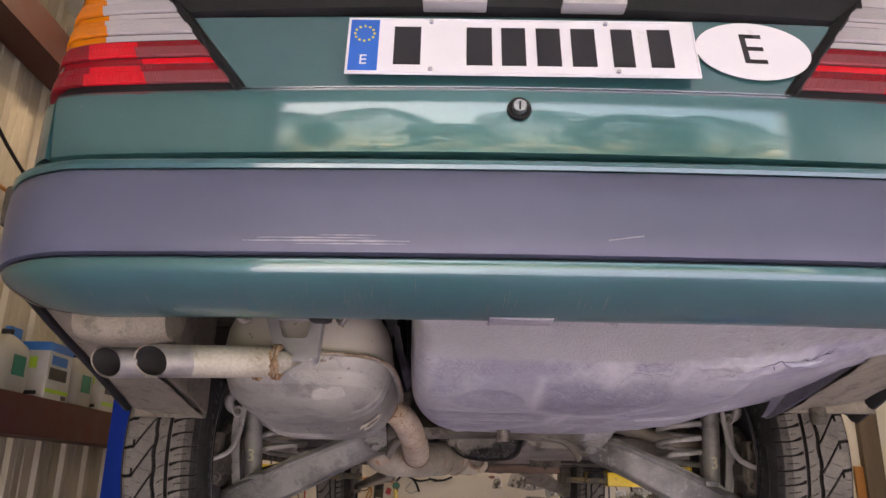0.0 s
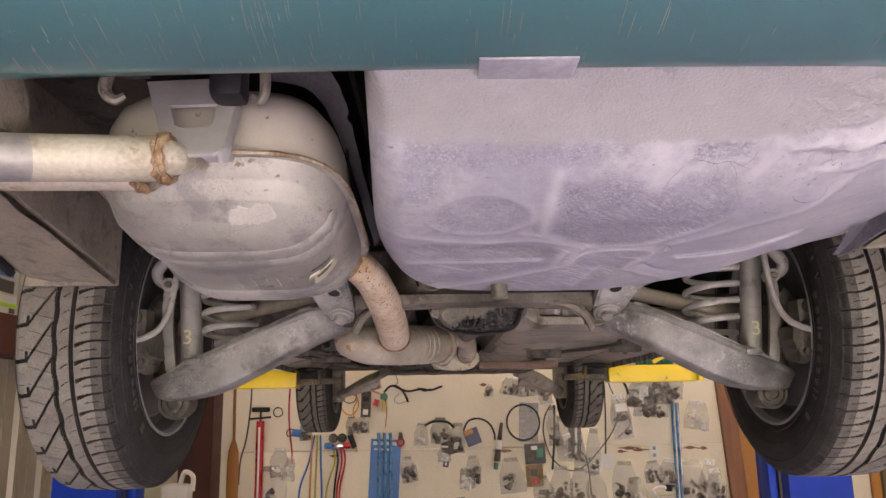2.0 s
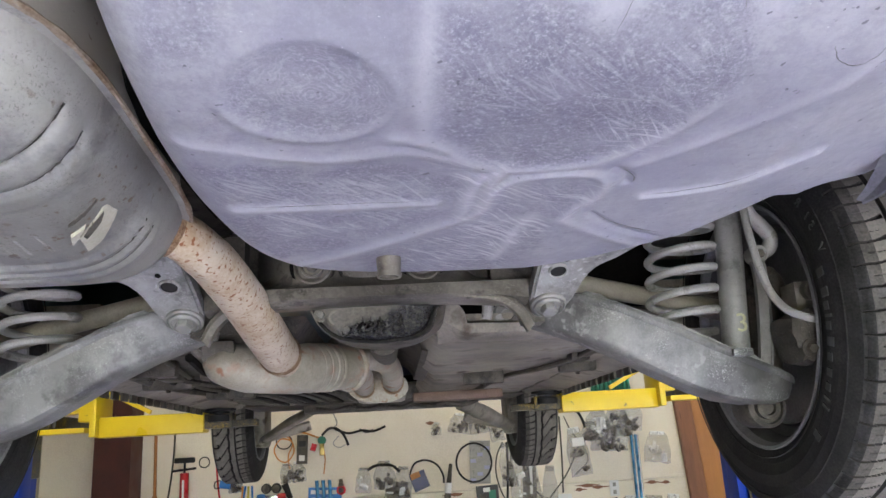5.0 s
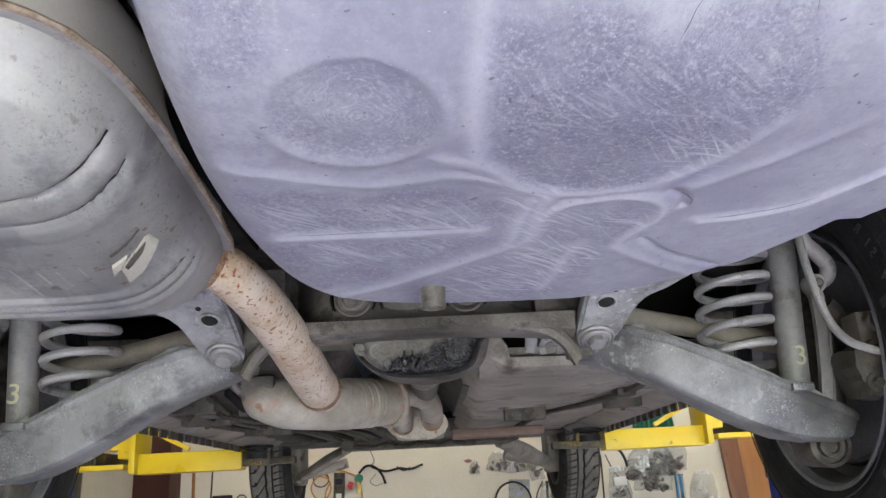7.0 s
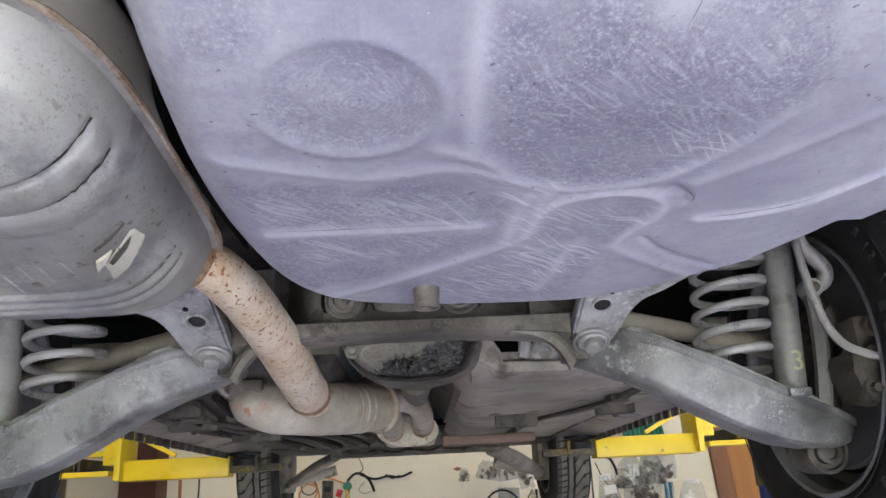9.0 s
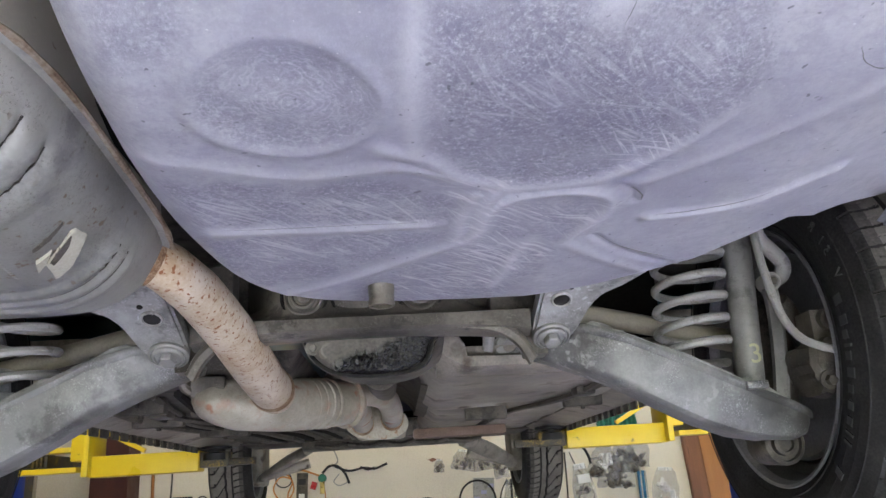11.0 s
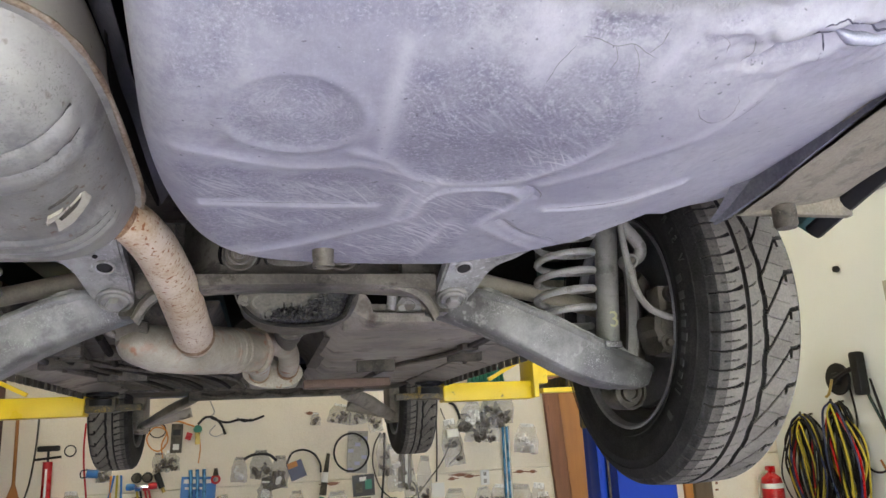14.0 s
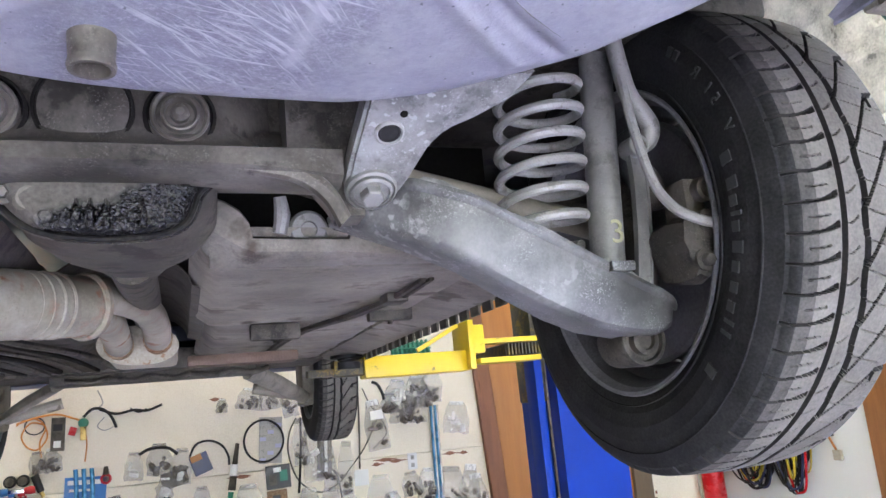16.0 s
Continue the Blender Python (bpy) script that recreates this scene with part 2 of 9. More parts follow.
class Graph:
    """Short hands for the nodes of one material."""

    def __init__(self, m):
        self.nd, self.ln = m.node_tree.nodes, m.node_tree.links
        self.b = self.nd["Principled BSDF"]
        self.co = self.nd.new("ShaderNodeTexCoord").outputs["Object"]

    def put(self, value, socket):
        if isinstance(value, (int, float)):
            socket.default_value = value
        elif isinstance(value, tuple):
            socket.default_value = (*value, 1) if len(value) == 3 and len(socket.default_value) == 4 else value
        else:
            self.ln.new(value, socket)

    def noise(self, scale, detail=3, vec=None, rough=0.55, bend=0.0):
        n = self.nd.new("ShaderNodeTexNoise")
        n.inputs["Scale"].default_value, n.inputs["Detail"].default_value = scale, detail
        n.inputs["Roughness"].default_value, n.inputs["Distortion"].default_value = rough, bend
        self.ln.new(vec or self.co, n.inputs["Vector"])
        return n.outputs["Fac"]

    def stretched(self, scale, angle=0.0):
        """Coordinates turned about z by an angle and scaled."""
        v = self.nd.new("ShaderNodeMapping")
        v.vector_type = "TEXTURE"
        v.inputs["Rotation"].default_value = (0, 0, angle)
        v.inputs["Scale"].default_value = tuple(1 / k for k in scale)
        self.ln.new(self.co, v.inputs["Vector"])
        return v.outputs[0]

    def math(self, op, a, b=0.0, c=0.0):
        n = self.nd.new("ShaderNodeMath")
        n.operation = op
        for v, i in zip((a, b, c), n.inputs):
            self.put(v, i)
        return n.outputs[0]

    def ramp(self, v, lo, hi, t0=0.0, t1=1.0):
        n = self.nd.new("ShaderNodeMapRange")
        self.ln.new(v, n.inputs["Value"])
        for k, x in (("From Min", lo), ("From Max", hi), ("To Min", t0), ("To Max", t1)):
            n.inputs[k].default_value = x
        return n.outputs[0]

    def mix(self, fac, a, b):
        n = self.nd.new("ShaderNodeMix")
        n.data_type = "RGBA"
        self.put(fac, n.inputs["Factor"])
        self.put(a, n.inputs["A"])
        self.put(b, n.inputs["B"])
        return n.outputs["Result"]

    def layer(self, name):
        n = self.nd.new("ShaderNodeAttribute")
        n.attribute_name = name
        return n.outputs["Fac"]

    def relief(self, height, strength, distance):
        n = self.nd.new("ShaderNodeBump")
        self.put(strength, n.inputs["Strength"])
        n.inputs["Distance"].default_value = distance
        self.ln.new(height, n.inputs["Height"])
        if self.b.inputs["Normal"].links:
            self.ln.new(self.b.inputs["Normal"].links[0].from_socket, n.inputs["Normal"])
        self.ln.new(n.outputs[0], self.b.inputs["Normal"])

    def voronoi(self, scale, feature="F1", out="Distance"):
        v = self.nd.new("ShaderNodeTexVoronoi")
        v.feature = feature
        v.inputs["Scale"].default_value = scale
        self.ln.new(self.co, v.inputs["Vector"])
        return v.outputs[out]


def pan_coating():
    """Old grey undercoat: grainy dull fields, paler wiped ridges, brush strokes and a newer pebbled band."""
    m = bpy.data.materials.new("grey_undercoat")
    m.use_nodes = True
    g = Graph(m)
    field, fresh, stroke, dish = g.layer("field"), g.layer("fresh"), g.layer("stroke"), g.layer("dish")
    cloud, blot = g.noise(6, 5), g.noise(22, 6, rough=0.65)
    speck = g.ramp(g.noise(330, 4, rough=0.7), 0.36, 0.64)
    fine = g.noise(900, 2)
    # grainy field
    depth = g.math("MULTIPLY", field, g.ramp(blot, 0.34, 0.60, 0.30, 1.0))
    depth = g.math("MULTIPLY", depth, g.ramp(speck, 0.0, 1.0, 1.0, 0.42))
    pale = g.mix(g.ramp(cloud, 0.40, 0.60), (0.264, 0.257, 0.294), (0.368, 0.364, 0.374))
    pale = g.mix(g.math("MULTIPLY", g.ramp(g.noise(70, 6, rough=0.75), 0.44, 0.60), 0.50), pale, (0.225, 0.220, 0.250))
    pale = g.mix(g.math("MULTIPLY", g.layer("ridge"), g.ramp(blot, 0.3, 0.6, 0.35, 0.85)), pale, (0.425, 0.418, 0.432))
    col = g.mix(depth, pale, (0.185, 0.178, 0.220))
    mottle = g.noise(150, 6, rough=0.8)
    rough_ = g.ramp(g.math("MULTIPLY", field, g.ramp(blot, 0.38, 0.56, 0.3, 1.0)), 0.0, 1.0, 0.10, 0.75)
    col = g.mix(g.math("MULTIPLY", g.ramp(mottle, 0.49, 0.55, 0.0, 0.45), rough_), col, (0.150, 0.143, 0.182))
    col = g.mix(g.math("MULTIPLY", g.ramp(mottle, 0.45, 0.40, 0.0, 0.45), rough_), col, (0.50, 0.495, 0.51))
    grit = g.noise(300, 4, rough=0.8)
    col = g.mix(g.math("MULTIPLY", g.ramp(grit, 0.54, 0.60, 0.0, 0.6), rough_), col, (0.150, 0.146, 0.170))
    col = g.mix(g.math("MULTIPLY", g.ramp(grit, 0.44, 0.39, 0.0, 0.6), rough_), col, (0.50, 0.495, 0.51))
    # wiping strokes in three directions
    total = None
    for angle, along_, cross, lo in ((0.72, 13, 250, 0.53), (1.05, 16, 320, 0.55), (0.25, 12, 280, 0.57)):
        r = g.ramp(g.noise(1.0, 4, g.stretched((along_, cross, along_), angle), bend=0.5), lo, lo + 0.10)
        r = g.math("MULTIPLY", r, g.ramp(g.noise(17, 3, g.stretched((1, 1, 1), angle)), 0.44, 0.54))
        total = r if total is None else g.math("MAXIMUM", total, r)
    total = g.math("MULTIPLY", total, stroke)
    col = g.mix(g.math("MULTIPLY", total, 0.75), col, (0.58, 0.575, 0.57))
    # rings left by wiping round the pressed dish
    away = g.nd.new("ShaderNodeVectorMath")
    away.operation = "DISTANCE"
    away.inputs[1].default_value = (-0.018, 1.405, 1.69)
    g.ln.new(g.co, away.inputs[0])
    dist = g.math("ADD", away.outputs["Value"], g.math("MULTIPLY", g.noise(34, 4), 0.040))
    rings = g.math("MULTIPLY", g.ramp(g.math("SINE", g.math("MULTIPLY", dist, 1350)), 0.1, 1.0), g.ramp(g.noise(45, 3), 0.42, 0.58))
    col = g.mix(g.math("MULTIPLY", g.math("MULTIPLY", rings, dish), 0.24), col, (0.55, 0.55, 0.56))
    # chips down to bright dots and dirt specks
    col = g.mix(g.math("MULTIPLY", g.ramp(g.noise(260, 2), 0.73, 0.77), 0.6), col, (0.62, 0.61, 0.60))
    col = g.mix(g.math("MULTIPLY", g.ramp(g.noise(115, 2, g.stretched((1, 1, 1), 0.3)), 0.70, 0.74), 0.8), col, (0.10, 0.10, 0.11))
    col = g.mix(fresh, col, g.mix(g.ramp(blot, 0.35, 0.65), (0.272, 0.269, 0.265), (0.302, 0.298, 0.292)))
    g.put(col, g.b.inputs["Base Color"])
    g.put(g.math("ADD", g.ramp(fresh, 0, 1, 0.50, 0.32), g.ramp(blot, 0.3, 0.7, -0.06, 0.08)), g.b.inputs["Roughness"])
    g.relief(g.math("ADD", g.math("MULTIPLY", speck, 0.5), fine), g.ramp(field, 0, 1, 0.12, 0.42), 0.0016)
    g.relief(g.noise(250, 2, bend=0.4), g.ramp(fresh, 0, 1, 0.14, 0.85), 0.0026)
    return m


M["undercoat"] = pan_coating()


def half_oiled(name, dusty, oily):
    """Dusty casting on one side and low down a shiny crust of oil."""
    m = mat(name, dusty, 0.55, 0.2, 16, 140, 0.3)
    nd, ln = m.node_tree.nodes, m.node_tree.links
    b = nd["Principled BSDF"]
    co = nd.new("ShaderNodeTexCoord")
    dot = nd.new("ShaderNodeVectorMath")
    dot.operation = "DOT_PRODUCT"
    dot.inputs[1].default_value = (9.0, 0, -22.0)
    ln.new(co.outputs["Object"], dot.inputs[0])
    n = nd.new("ShaderNodeTexNoise")
    n.inputs["Scale"].default_value, n.inputs["Detail"].default_value = 26, 6
    ln.new(co.outputs["Object"], n.inputs["Vector"])
    a = nd.new("ShaderNodeMath")
    a.operation = "MULTIPLY_ADD"
    a.inputs[1].default_value = 2.2
    ln.new(n.outputs["Fac"], a.inputs[0])
    ln.new(dot.outputs["Value"], a.inputs[2])
    r = nd.new("ShaderNodeMapRange")
    r.inputs["From Min"].default_value, r.inputs["From Max"].default_value = -35.28, -34.95
    ln.new(a.outputs[0], r.inputs["Value"])
    mx = nd.new("ShaderNodeMix")
    mx.data_type = "RGBA"
    mx.inputs["B"].default_value = (*oily, 1)
    ln.new(b.inputs["Base Color"].links[0].from_socket, mx.inputs["A"])
    crust = nd.new("ShaderNodeTexNoise")
    crust.inputs["Scale"].default_value, crust.inputs["Detail"].default_value, crust.inputs["Roughness"].default_value = 190, 4, 0.7
    ln.new(co.outputs["Object"], crust.inputs["Vector"])
    cr = nd.new("ShaderNodeMapRange")
    cr.inputs["From Min"].default_value, cr.inputs["From Max"].default_value = 0.58, 0.48
    cr.inputs["To Min"].default_value, cr.inputs["To Max"].default_value = 0.72, 1.0
    ln.new(crust.outputs["Fac"], cr.inputs["Value"])
    cm = nd.new("ShaderNodeMath")
    cm.operation = "MULTIPLY"
    ln.new(r.outputs[0], cm.inputs[0])
    ln.new(cr.outputs[0], cm.inputs[1])
    ln.new(cm.outputs[0], mx.inputs["Factor"])
    ln.new(mx.outputs["Result"], b.inputs["Base Color"])
    rr = nd.new("ShaderNodeMapRange")
    rr.inputs["To Min"].default_value, rr.inputs["To Max"].default_value = 0.55, 0.24
    ln.new(r.outputs[0], rr.inputs["Value"])
    ln.new(rr.outputs[0], b.inputs["Roughness"])
    v = nd.new("ShaderNodeTexVoronoi")
    v.inputs["Scale"].default_value = 330
    ln.new(co.outputs["Object"], v.inputs["Vector"])
    bp = nd.new("ShaderNodeBump")
    bp.inputs["Distance"].default_value = 0.0016
    ln.new(r.outputs[0], bp.inputs["Strength"])
    ln.new(v.outputs["Distance"], bp.inputs["Height"])
    ln.new(b.inputs["Normal"].links[0].from_socket, bp.inputs["Normal"])
    ln.new(bp.outputs[0], b.inputs["Normal"])
    return m


M["diff"] = half_oiled("half_oiled_casting", [(0.055, 0.050, 0.041), (0.105, 0.096, 0.079), (0.155, 0.142, 0.116)], (0.008, 0.0078, 0.0075))
M["diff"].node_tree.nodes["Principled BSDF"].inputs["Specular IOR Level"].default_value = 0.4
M["liner"] = mat("grey_wheelhouse_coating", [(0.16, 0.141, 0.103), (0.225, 0.200, 0.150), (0.28, 0.252, 0.194)], 0.65, 0, 12, 150, 0.4, spec=0.25)
M["muffler"] = mat("aluminised_steel", [(0.19, 0.184, 0.158), (0.30, 0.293, 0.252), (0.40, 0.39, 0.335)], 0.5, 0.3, 6, 170, 0.05, contrast=1.2, spots=((0.15, 0.11, 0.07), 90, 0.35), patchy=7, grain=0.1)
M["muffler_upper"] = mat("beige_muffler_shell", [(0.36, 0.335, 0.27), (0.47, 0.44, 0.36), (0.53, 0.50, 0.42)], 0.5, 0.05, 4, 170, 0.05, spots=((0.20, 0.13, 0.08), 70, 0.30), grain=0.1)
M["bracket"] = mat("grey_pressed_bracket", [(0.24, 0.236, 0.22), (0.32, 0.315, 0.295), (0.38, 0.375, 0.35)], 0.5, 0.1, 12, 170, 0.06, grain=0.1)
M["flaked"] = mat("bare_flaked_metal", [(0.36, 0.345, 0.295), (0.50, 0.485, 0.43)], 0.5, 0.1, 20, 120, 0.3)
M["pipe"] = mat("rust_freckled_pipe", [(0.40, 0.29, 0.165), (0.55, 0.465, 0.335), (0.63, 0.555, 0.42)], 0.55, 0.05, 12, 150, 0.2, contrast=1.5, spots=((0.23, 0.085, 0.022), 165, 0.385), grain=0.2)
M["tailpipe"] = mat("dull_steel_tailpipe", [(0.24, 0.21, 0.15), (0.37, 0.338, 0.258), (0.46, 0.43, 0.34)], 0.5, 0.1, 8, 110, 0.15, contrast=1.2, spots=((0.24, 0.12, 0.05), 60, 0.36), patchy=10)
M["blued"] = mat("heat_blued_steel", [(0.17, 0.162, 0.160), (0.26, 0.245, 0.222), (0.36, 0.335, 0.275)], 0.45, 0.3, 14, 110, 0.12, contrast=1.4, grain=0.15)
M["resonator"] = mat("stained_resonator_shell", [(0.215, 0.192, 0.138), (0.345, 0.316, 0.240), (0.45, 0.418, 0.330)], 0.5, 0.1, 8, 120, 0.12, contrast=1.5, spots=((0.24, 0.11, 0.055), 22, 0.33), grain=0.15)
M["rust"] = mat("rusty_weld", [(0.12, 0.055, 0.022), (0.25, 0.155, 0.08), (0.40, 0.32, 0.21)], 0.8, 0.1, 60, 250, 0.8)
M["seam"] = mat("rust_edged_seam", [(0.12, 0.07, 0.035), (0.26, 0.20, 0.13), (0.38, 0.33, 0.25)], 0.7, 0.1, 22, 150, 0.4, contrast=1.5)
M["brace"] = mat("dull_rusty_brace", [(0.075, 0.045, 0.03), (0.14, 0.088, 0.06), (0.19, 0.13, 0.092)], 0.6, 0.1, 12, 120, 0.2)
# soot in the pipe bores; on the arm brackets it paints a hole's shade
M["soot_shade"] = mat("sooty_bore_and_hole_shade", [(0.008, 0.007, 0.006), (0.016, 0.014, 0.013)], 0.9, 0, 30, 100, 0.1)
M["arm"] = mat("pale_scuffed_steel", [(0.085, 0.084, 0.074), (0.145, 0.143, 0.128), (0.21, 0.207, 0.187)], 0.45, 0.1, 9, 160, 0.10, contrast=2.0, spots=((0.245, 0.242, 0.222), 70, 0.42), patchy=8, grain=0.14)
# also on the left floor pans and muffler creases, where it paints shade
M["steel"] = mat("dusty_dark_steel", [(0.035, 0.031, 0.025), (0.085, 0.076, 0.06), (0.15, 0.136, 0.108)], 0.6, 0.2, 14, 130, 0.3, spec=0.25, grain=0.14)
M["subframe"] = mat("dusty_black_subframe", [(0.045, 0.041, 0.034), (0.105, 0.096, 0.078), (0.2, 0.182, 0.148)], 0.42, 0.1, 7, 120, 0.2, contrast=1.45, spec=0.12, grain=0.14)
M["spring"] = mat("pale_grey_spring", [(0.27, 0.262, 0.235), (0.4, 0.388, 0.35)], 0.5, 0.1, 30, 200, 0.2, grain=0.14)
M["ear"] = mat("scuffed_bracket_steel", [(0.13, 0.127, 0.114), (0.25, 0.245, 0.222), (0.34, 0.335, 0.31)], 0.45, 0.1, 16, 180, 0.2, contrast=1.5, spots=((0.42, 0.415, 0.39), 120, 0.37), patchy=12, grain=0.14)
M["shock"] = mat("grey_damper", [(0.17, 0.165, 0.148), (0.3, 0.292, 0.265)], 0.45, 0.2, 20, 200, 0.15, grain=0.14)
M["rim_edge"] = mat("worn_folded_edge", [(0.16, 0.156, 0.138), (0.27, 0.264, 0.238), (0.38, 0.372, 0.34)], 0.5, 0.1, 34, 220, 0.2, contrast=1.5, grain=0.2)
M["shaft"] = mat("dusty_beige_shaft", [(0.15, 0.132, 0.095), (0.24, 0.214, 0.160), (0.31, 0.28, 0.215)], 0.6, 0, 12, 140, 0.15, grain=0.2)
M["tear"] = mat("wet_dark_coating", [(0.035, 0.033, 0.055), (0.070, 0.067, 0.100)], 0.3, 0, 60, 200, 0.4)
M["tear_highlight"] = mat("pale_highlight_gloss", [(0.30, 0.31, 0.35), (0.46, 0.47, 0.52)], 0.15, 0.2, 80, 260, 0.3)
M["oily"] = mat("oily_black_casting", [(0.005, 0.005, 0.005), (0.011, 0.0105, 0.010), (0.028, 0.026, 0.022)], 0.45, 0.0, 30, 90, 0.6, contrast=1.4, spec=0.08)
M["casting"] = mat("grey_casting", [(0.075, 0.067, 0.053), (0.15, 0.135, 0.107), (0.22, 0.2, 0.16)], 0.5, 0.3, 18, 140, 0.3, grain=0.14)
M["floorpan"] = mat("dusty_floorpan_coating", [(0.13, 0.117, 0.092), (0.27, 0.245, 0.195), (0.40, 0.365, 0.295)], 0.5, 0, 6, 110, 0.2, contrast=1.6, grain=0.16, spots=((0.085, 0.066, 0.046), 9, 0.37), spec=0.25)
# near-black for dark parts, and for added sheets and discs that paint shade
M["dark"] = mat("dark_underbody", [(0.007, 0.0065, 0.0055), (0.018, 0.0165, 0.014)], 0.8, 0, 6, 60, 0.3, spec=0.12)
M["shield"] = mat("dull_heat_shield", [(0.075, 0.074, 0.084), (0.12, 0.118, 0.132), (0.17, 0.168, 0.182)], 0.45, 0.2, 14, 120, 0.2)
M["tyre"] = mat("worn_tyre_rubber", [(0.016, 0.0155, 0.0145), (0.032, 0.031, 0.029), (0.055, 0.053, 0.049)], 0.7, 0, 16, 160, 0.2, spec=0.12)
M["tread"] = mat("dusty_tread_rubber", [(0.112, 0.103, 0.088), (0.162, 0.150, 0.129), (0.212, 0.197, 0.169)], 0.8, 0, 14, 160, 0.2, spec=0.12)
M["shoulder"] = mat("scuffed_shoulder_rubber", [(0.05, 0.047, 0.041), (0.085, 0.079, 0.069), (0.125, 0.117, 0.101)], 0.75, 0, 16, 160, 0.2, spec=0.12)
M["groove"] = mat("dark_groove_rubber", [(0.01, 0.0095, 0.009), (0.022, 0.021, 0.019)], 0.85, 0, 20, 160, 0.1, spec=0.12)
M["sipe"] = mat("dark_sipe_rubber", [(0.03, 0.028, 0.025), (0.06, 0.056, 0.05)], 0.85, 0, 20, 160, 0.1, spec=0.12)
M["letter"] = mat("pale_moulded_rubber", [(0.034, 0.033, 0.031), (0.058, 0.056, 0.052)], 0.7, 0, 40, 200, 0.1)
M["rim"] = mat("dark_rim_metal", [(0.065, 0.062, 0.058), (0.11, 0.107, 0.102), (0.17, 0.166, 0.16)], 0.5, 0.1, 14, 150, 0.15)
M["rim_lip"] = mat("pale_rim_flange", [(0.17, 0.168, 0.163), (0.26, 0.257, 0.25), (0.34, 0.336, 0.328)], 0.45, 0.2, 18, 150, 0.15)
M["red_lens"] = clear("red_lens", (0.72, 0.006, 0.018), 0.2, 0.05)
M["dark_red_lens"] = clear("dark_red_lens", (0.26, 0.006, 0.014), 0.2, 0.05)
M["amber_lens"] = clear("amber_lens", (0.66, 0.19, 0.004), 0.2, 0.05)
M["clear_lens"] = clear("clear_lens", (0.62, 0.59, 0.58), 0.12, 0.3)
M["smoke_lens"] = clear("smoked_red_lens", (0.27, 0.055, 0.065), 0.2, 0.05)
M["hub"] = mat("dusted_hub_metal", [(0.08, 0.078, 0.076), (0.13, 0.128, 0.124), (0.19, 0.187, 0.18)], 0.55, 0.1, 12, 120, 0.3)
M["barrel"] = mat("dull_lock_metal", [(0.3, 0.3, 0.3), (0.46, 0.46, 0.46)], 0.35, 1, 60, 300, 0.1)
M["plate_white"] = mat("plate_white", [(0.76, 0.76, 0.77), (0.82, 0.82, 0.83)], 0.35, 0, 6, 300, 0.01)
M["plate_blue"] = mat("plate_blue", [(0.01, 0.12, 0.50), (0.015, 0.15, 0.58)], 0.35, 0, 6, 300, 0.01)
M["ink"] = mat("black_ink", [(0.012, 0.012, 0.014), (0.02, 0.02, 0.022)], 0.4, 0, 20, 200, 0.01)
M["figure"] = mat("pale_yellow_mark", [(0.36, 0.34, 0.19), (0.46, 0.44, 0.27)], 0.6, 0, 40, 200, 0.05)
M["star"] = mat("yellow_print", [(0.75, 0.60, 0.05), (0.80, 0.66, 0.08)], 0.4, 0, 20, 200, 0.01)
M["yellow_paint"] = mat("chipped_yellow_paint", [(0.70, 0.48, 0.008), (0.82, 0.60, 0.015)], 0.35, 0, 6, 140, 0.05, spots=((0.10, 0.06, 0.02), 18, 0.31))
M["blue_paint"] = mat("glossy_blue_paint", [(0.001, 0.026, 0.26), (0.002, 0.038, 0.34)], 0.45, 0, 4, 200, 0.02, spec=0.2)
M["grease"] = mat("greasy_black_steel", [(0.015, 0.013, 0.01), (0.05, 0.04, 0.02), (0.30, 0.20, 0.015)], 0.5, 0.2, 16, 120, 0.4)
M["white_wall"] = mat("white_painted_plywood", [(0.68, 0.61, 0.475), (0.78, 0.715, 0.575), (0.83, 0.77, 0.635)], 0.6, 0, 1.2, 60, 0.06)
M["drywall"] = mat("pale_grey_drywall", [(0.75, 0.78, 0.745), (0.81, 0.84, 0.805)], 0.7, 0, 0.9, 70, 0.05)
M["siding"] = mat("beige_steel_siding", [(0.40, 0.35, 0.265), (0.49, 0.435, 0.335)], 0.45, 0.2, 2, 80, 0.06, stretch=(1, 1, 0.15))
M["girt"] = mat("red_oxide_steel", [(0.055, 0.016, 0.012), (0.10, 0.028, 0.02)], 0.55, 0.1, 8, 120, 0.1)
M["concrete"] = mat("stained_concrete", [(0.22, 0.21, 0.195), (0.33, 0.32, 0.30), (0.40, 0.39, 0.37)], 0.6, 0, 1.6, 60, 0.15)
M["bounce_floor"] = mat("blue_violet_bounce_floor", [(0.36, 0.35, 0.52), (0.43, 0.415, 0.625), (0.47, 0.455, 0.67)], 0.5, 0, 1.6, 60, 0.1)
M["wood"] = mat("orange_brown_plywood", [(0.34, 0.13, 0.025), (0.42, 0.18, 0.04)], 0.5, 0, 4, 90, 0.08, stretch=(6, 6, 0.5))
M["wood_dark"] = mat("reddish_timber", [(0.17, 0.07, 0.035), (0.27, 0.12, 0.06)], 0.6, 0, 6, 90, 0.12, stretch=(5, 5, 0.4), spots=((0.05, 0.02, 0.01), 9, 0.28))
M["bag"] = clear("clear_plastic_bag", (0.88, 0.87, 0.84), 0.08, 0.0, 1.6, 1.0, 70)
M["bag"].node_tree.nodes["Principled BSDF"].inputs["Alpha"].default_value = 0.24
M["bag_parts"] = mat("small_metal_parts", [(0.012, 0.01, 0.008), (0.08, 0.065, 0.05), (0.3, 0.27, 0.23)], 0.5, 0.3, 40, 120, 0.4)
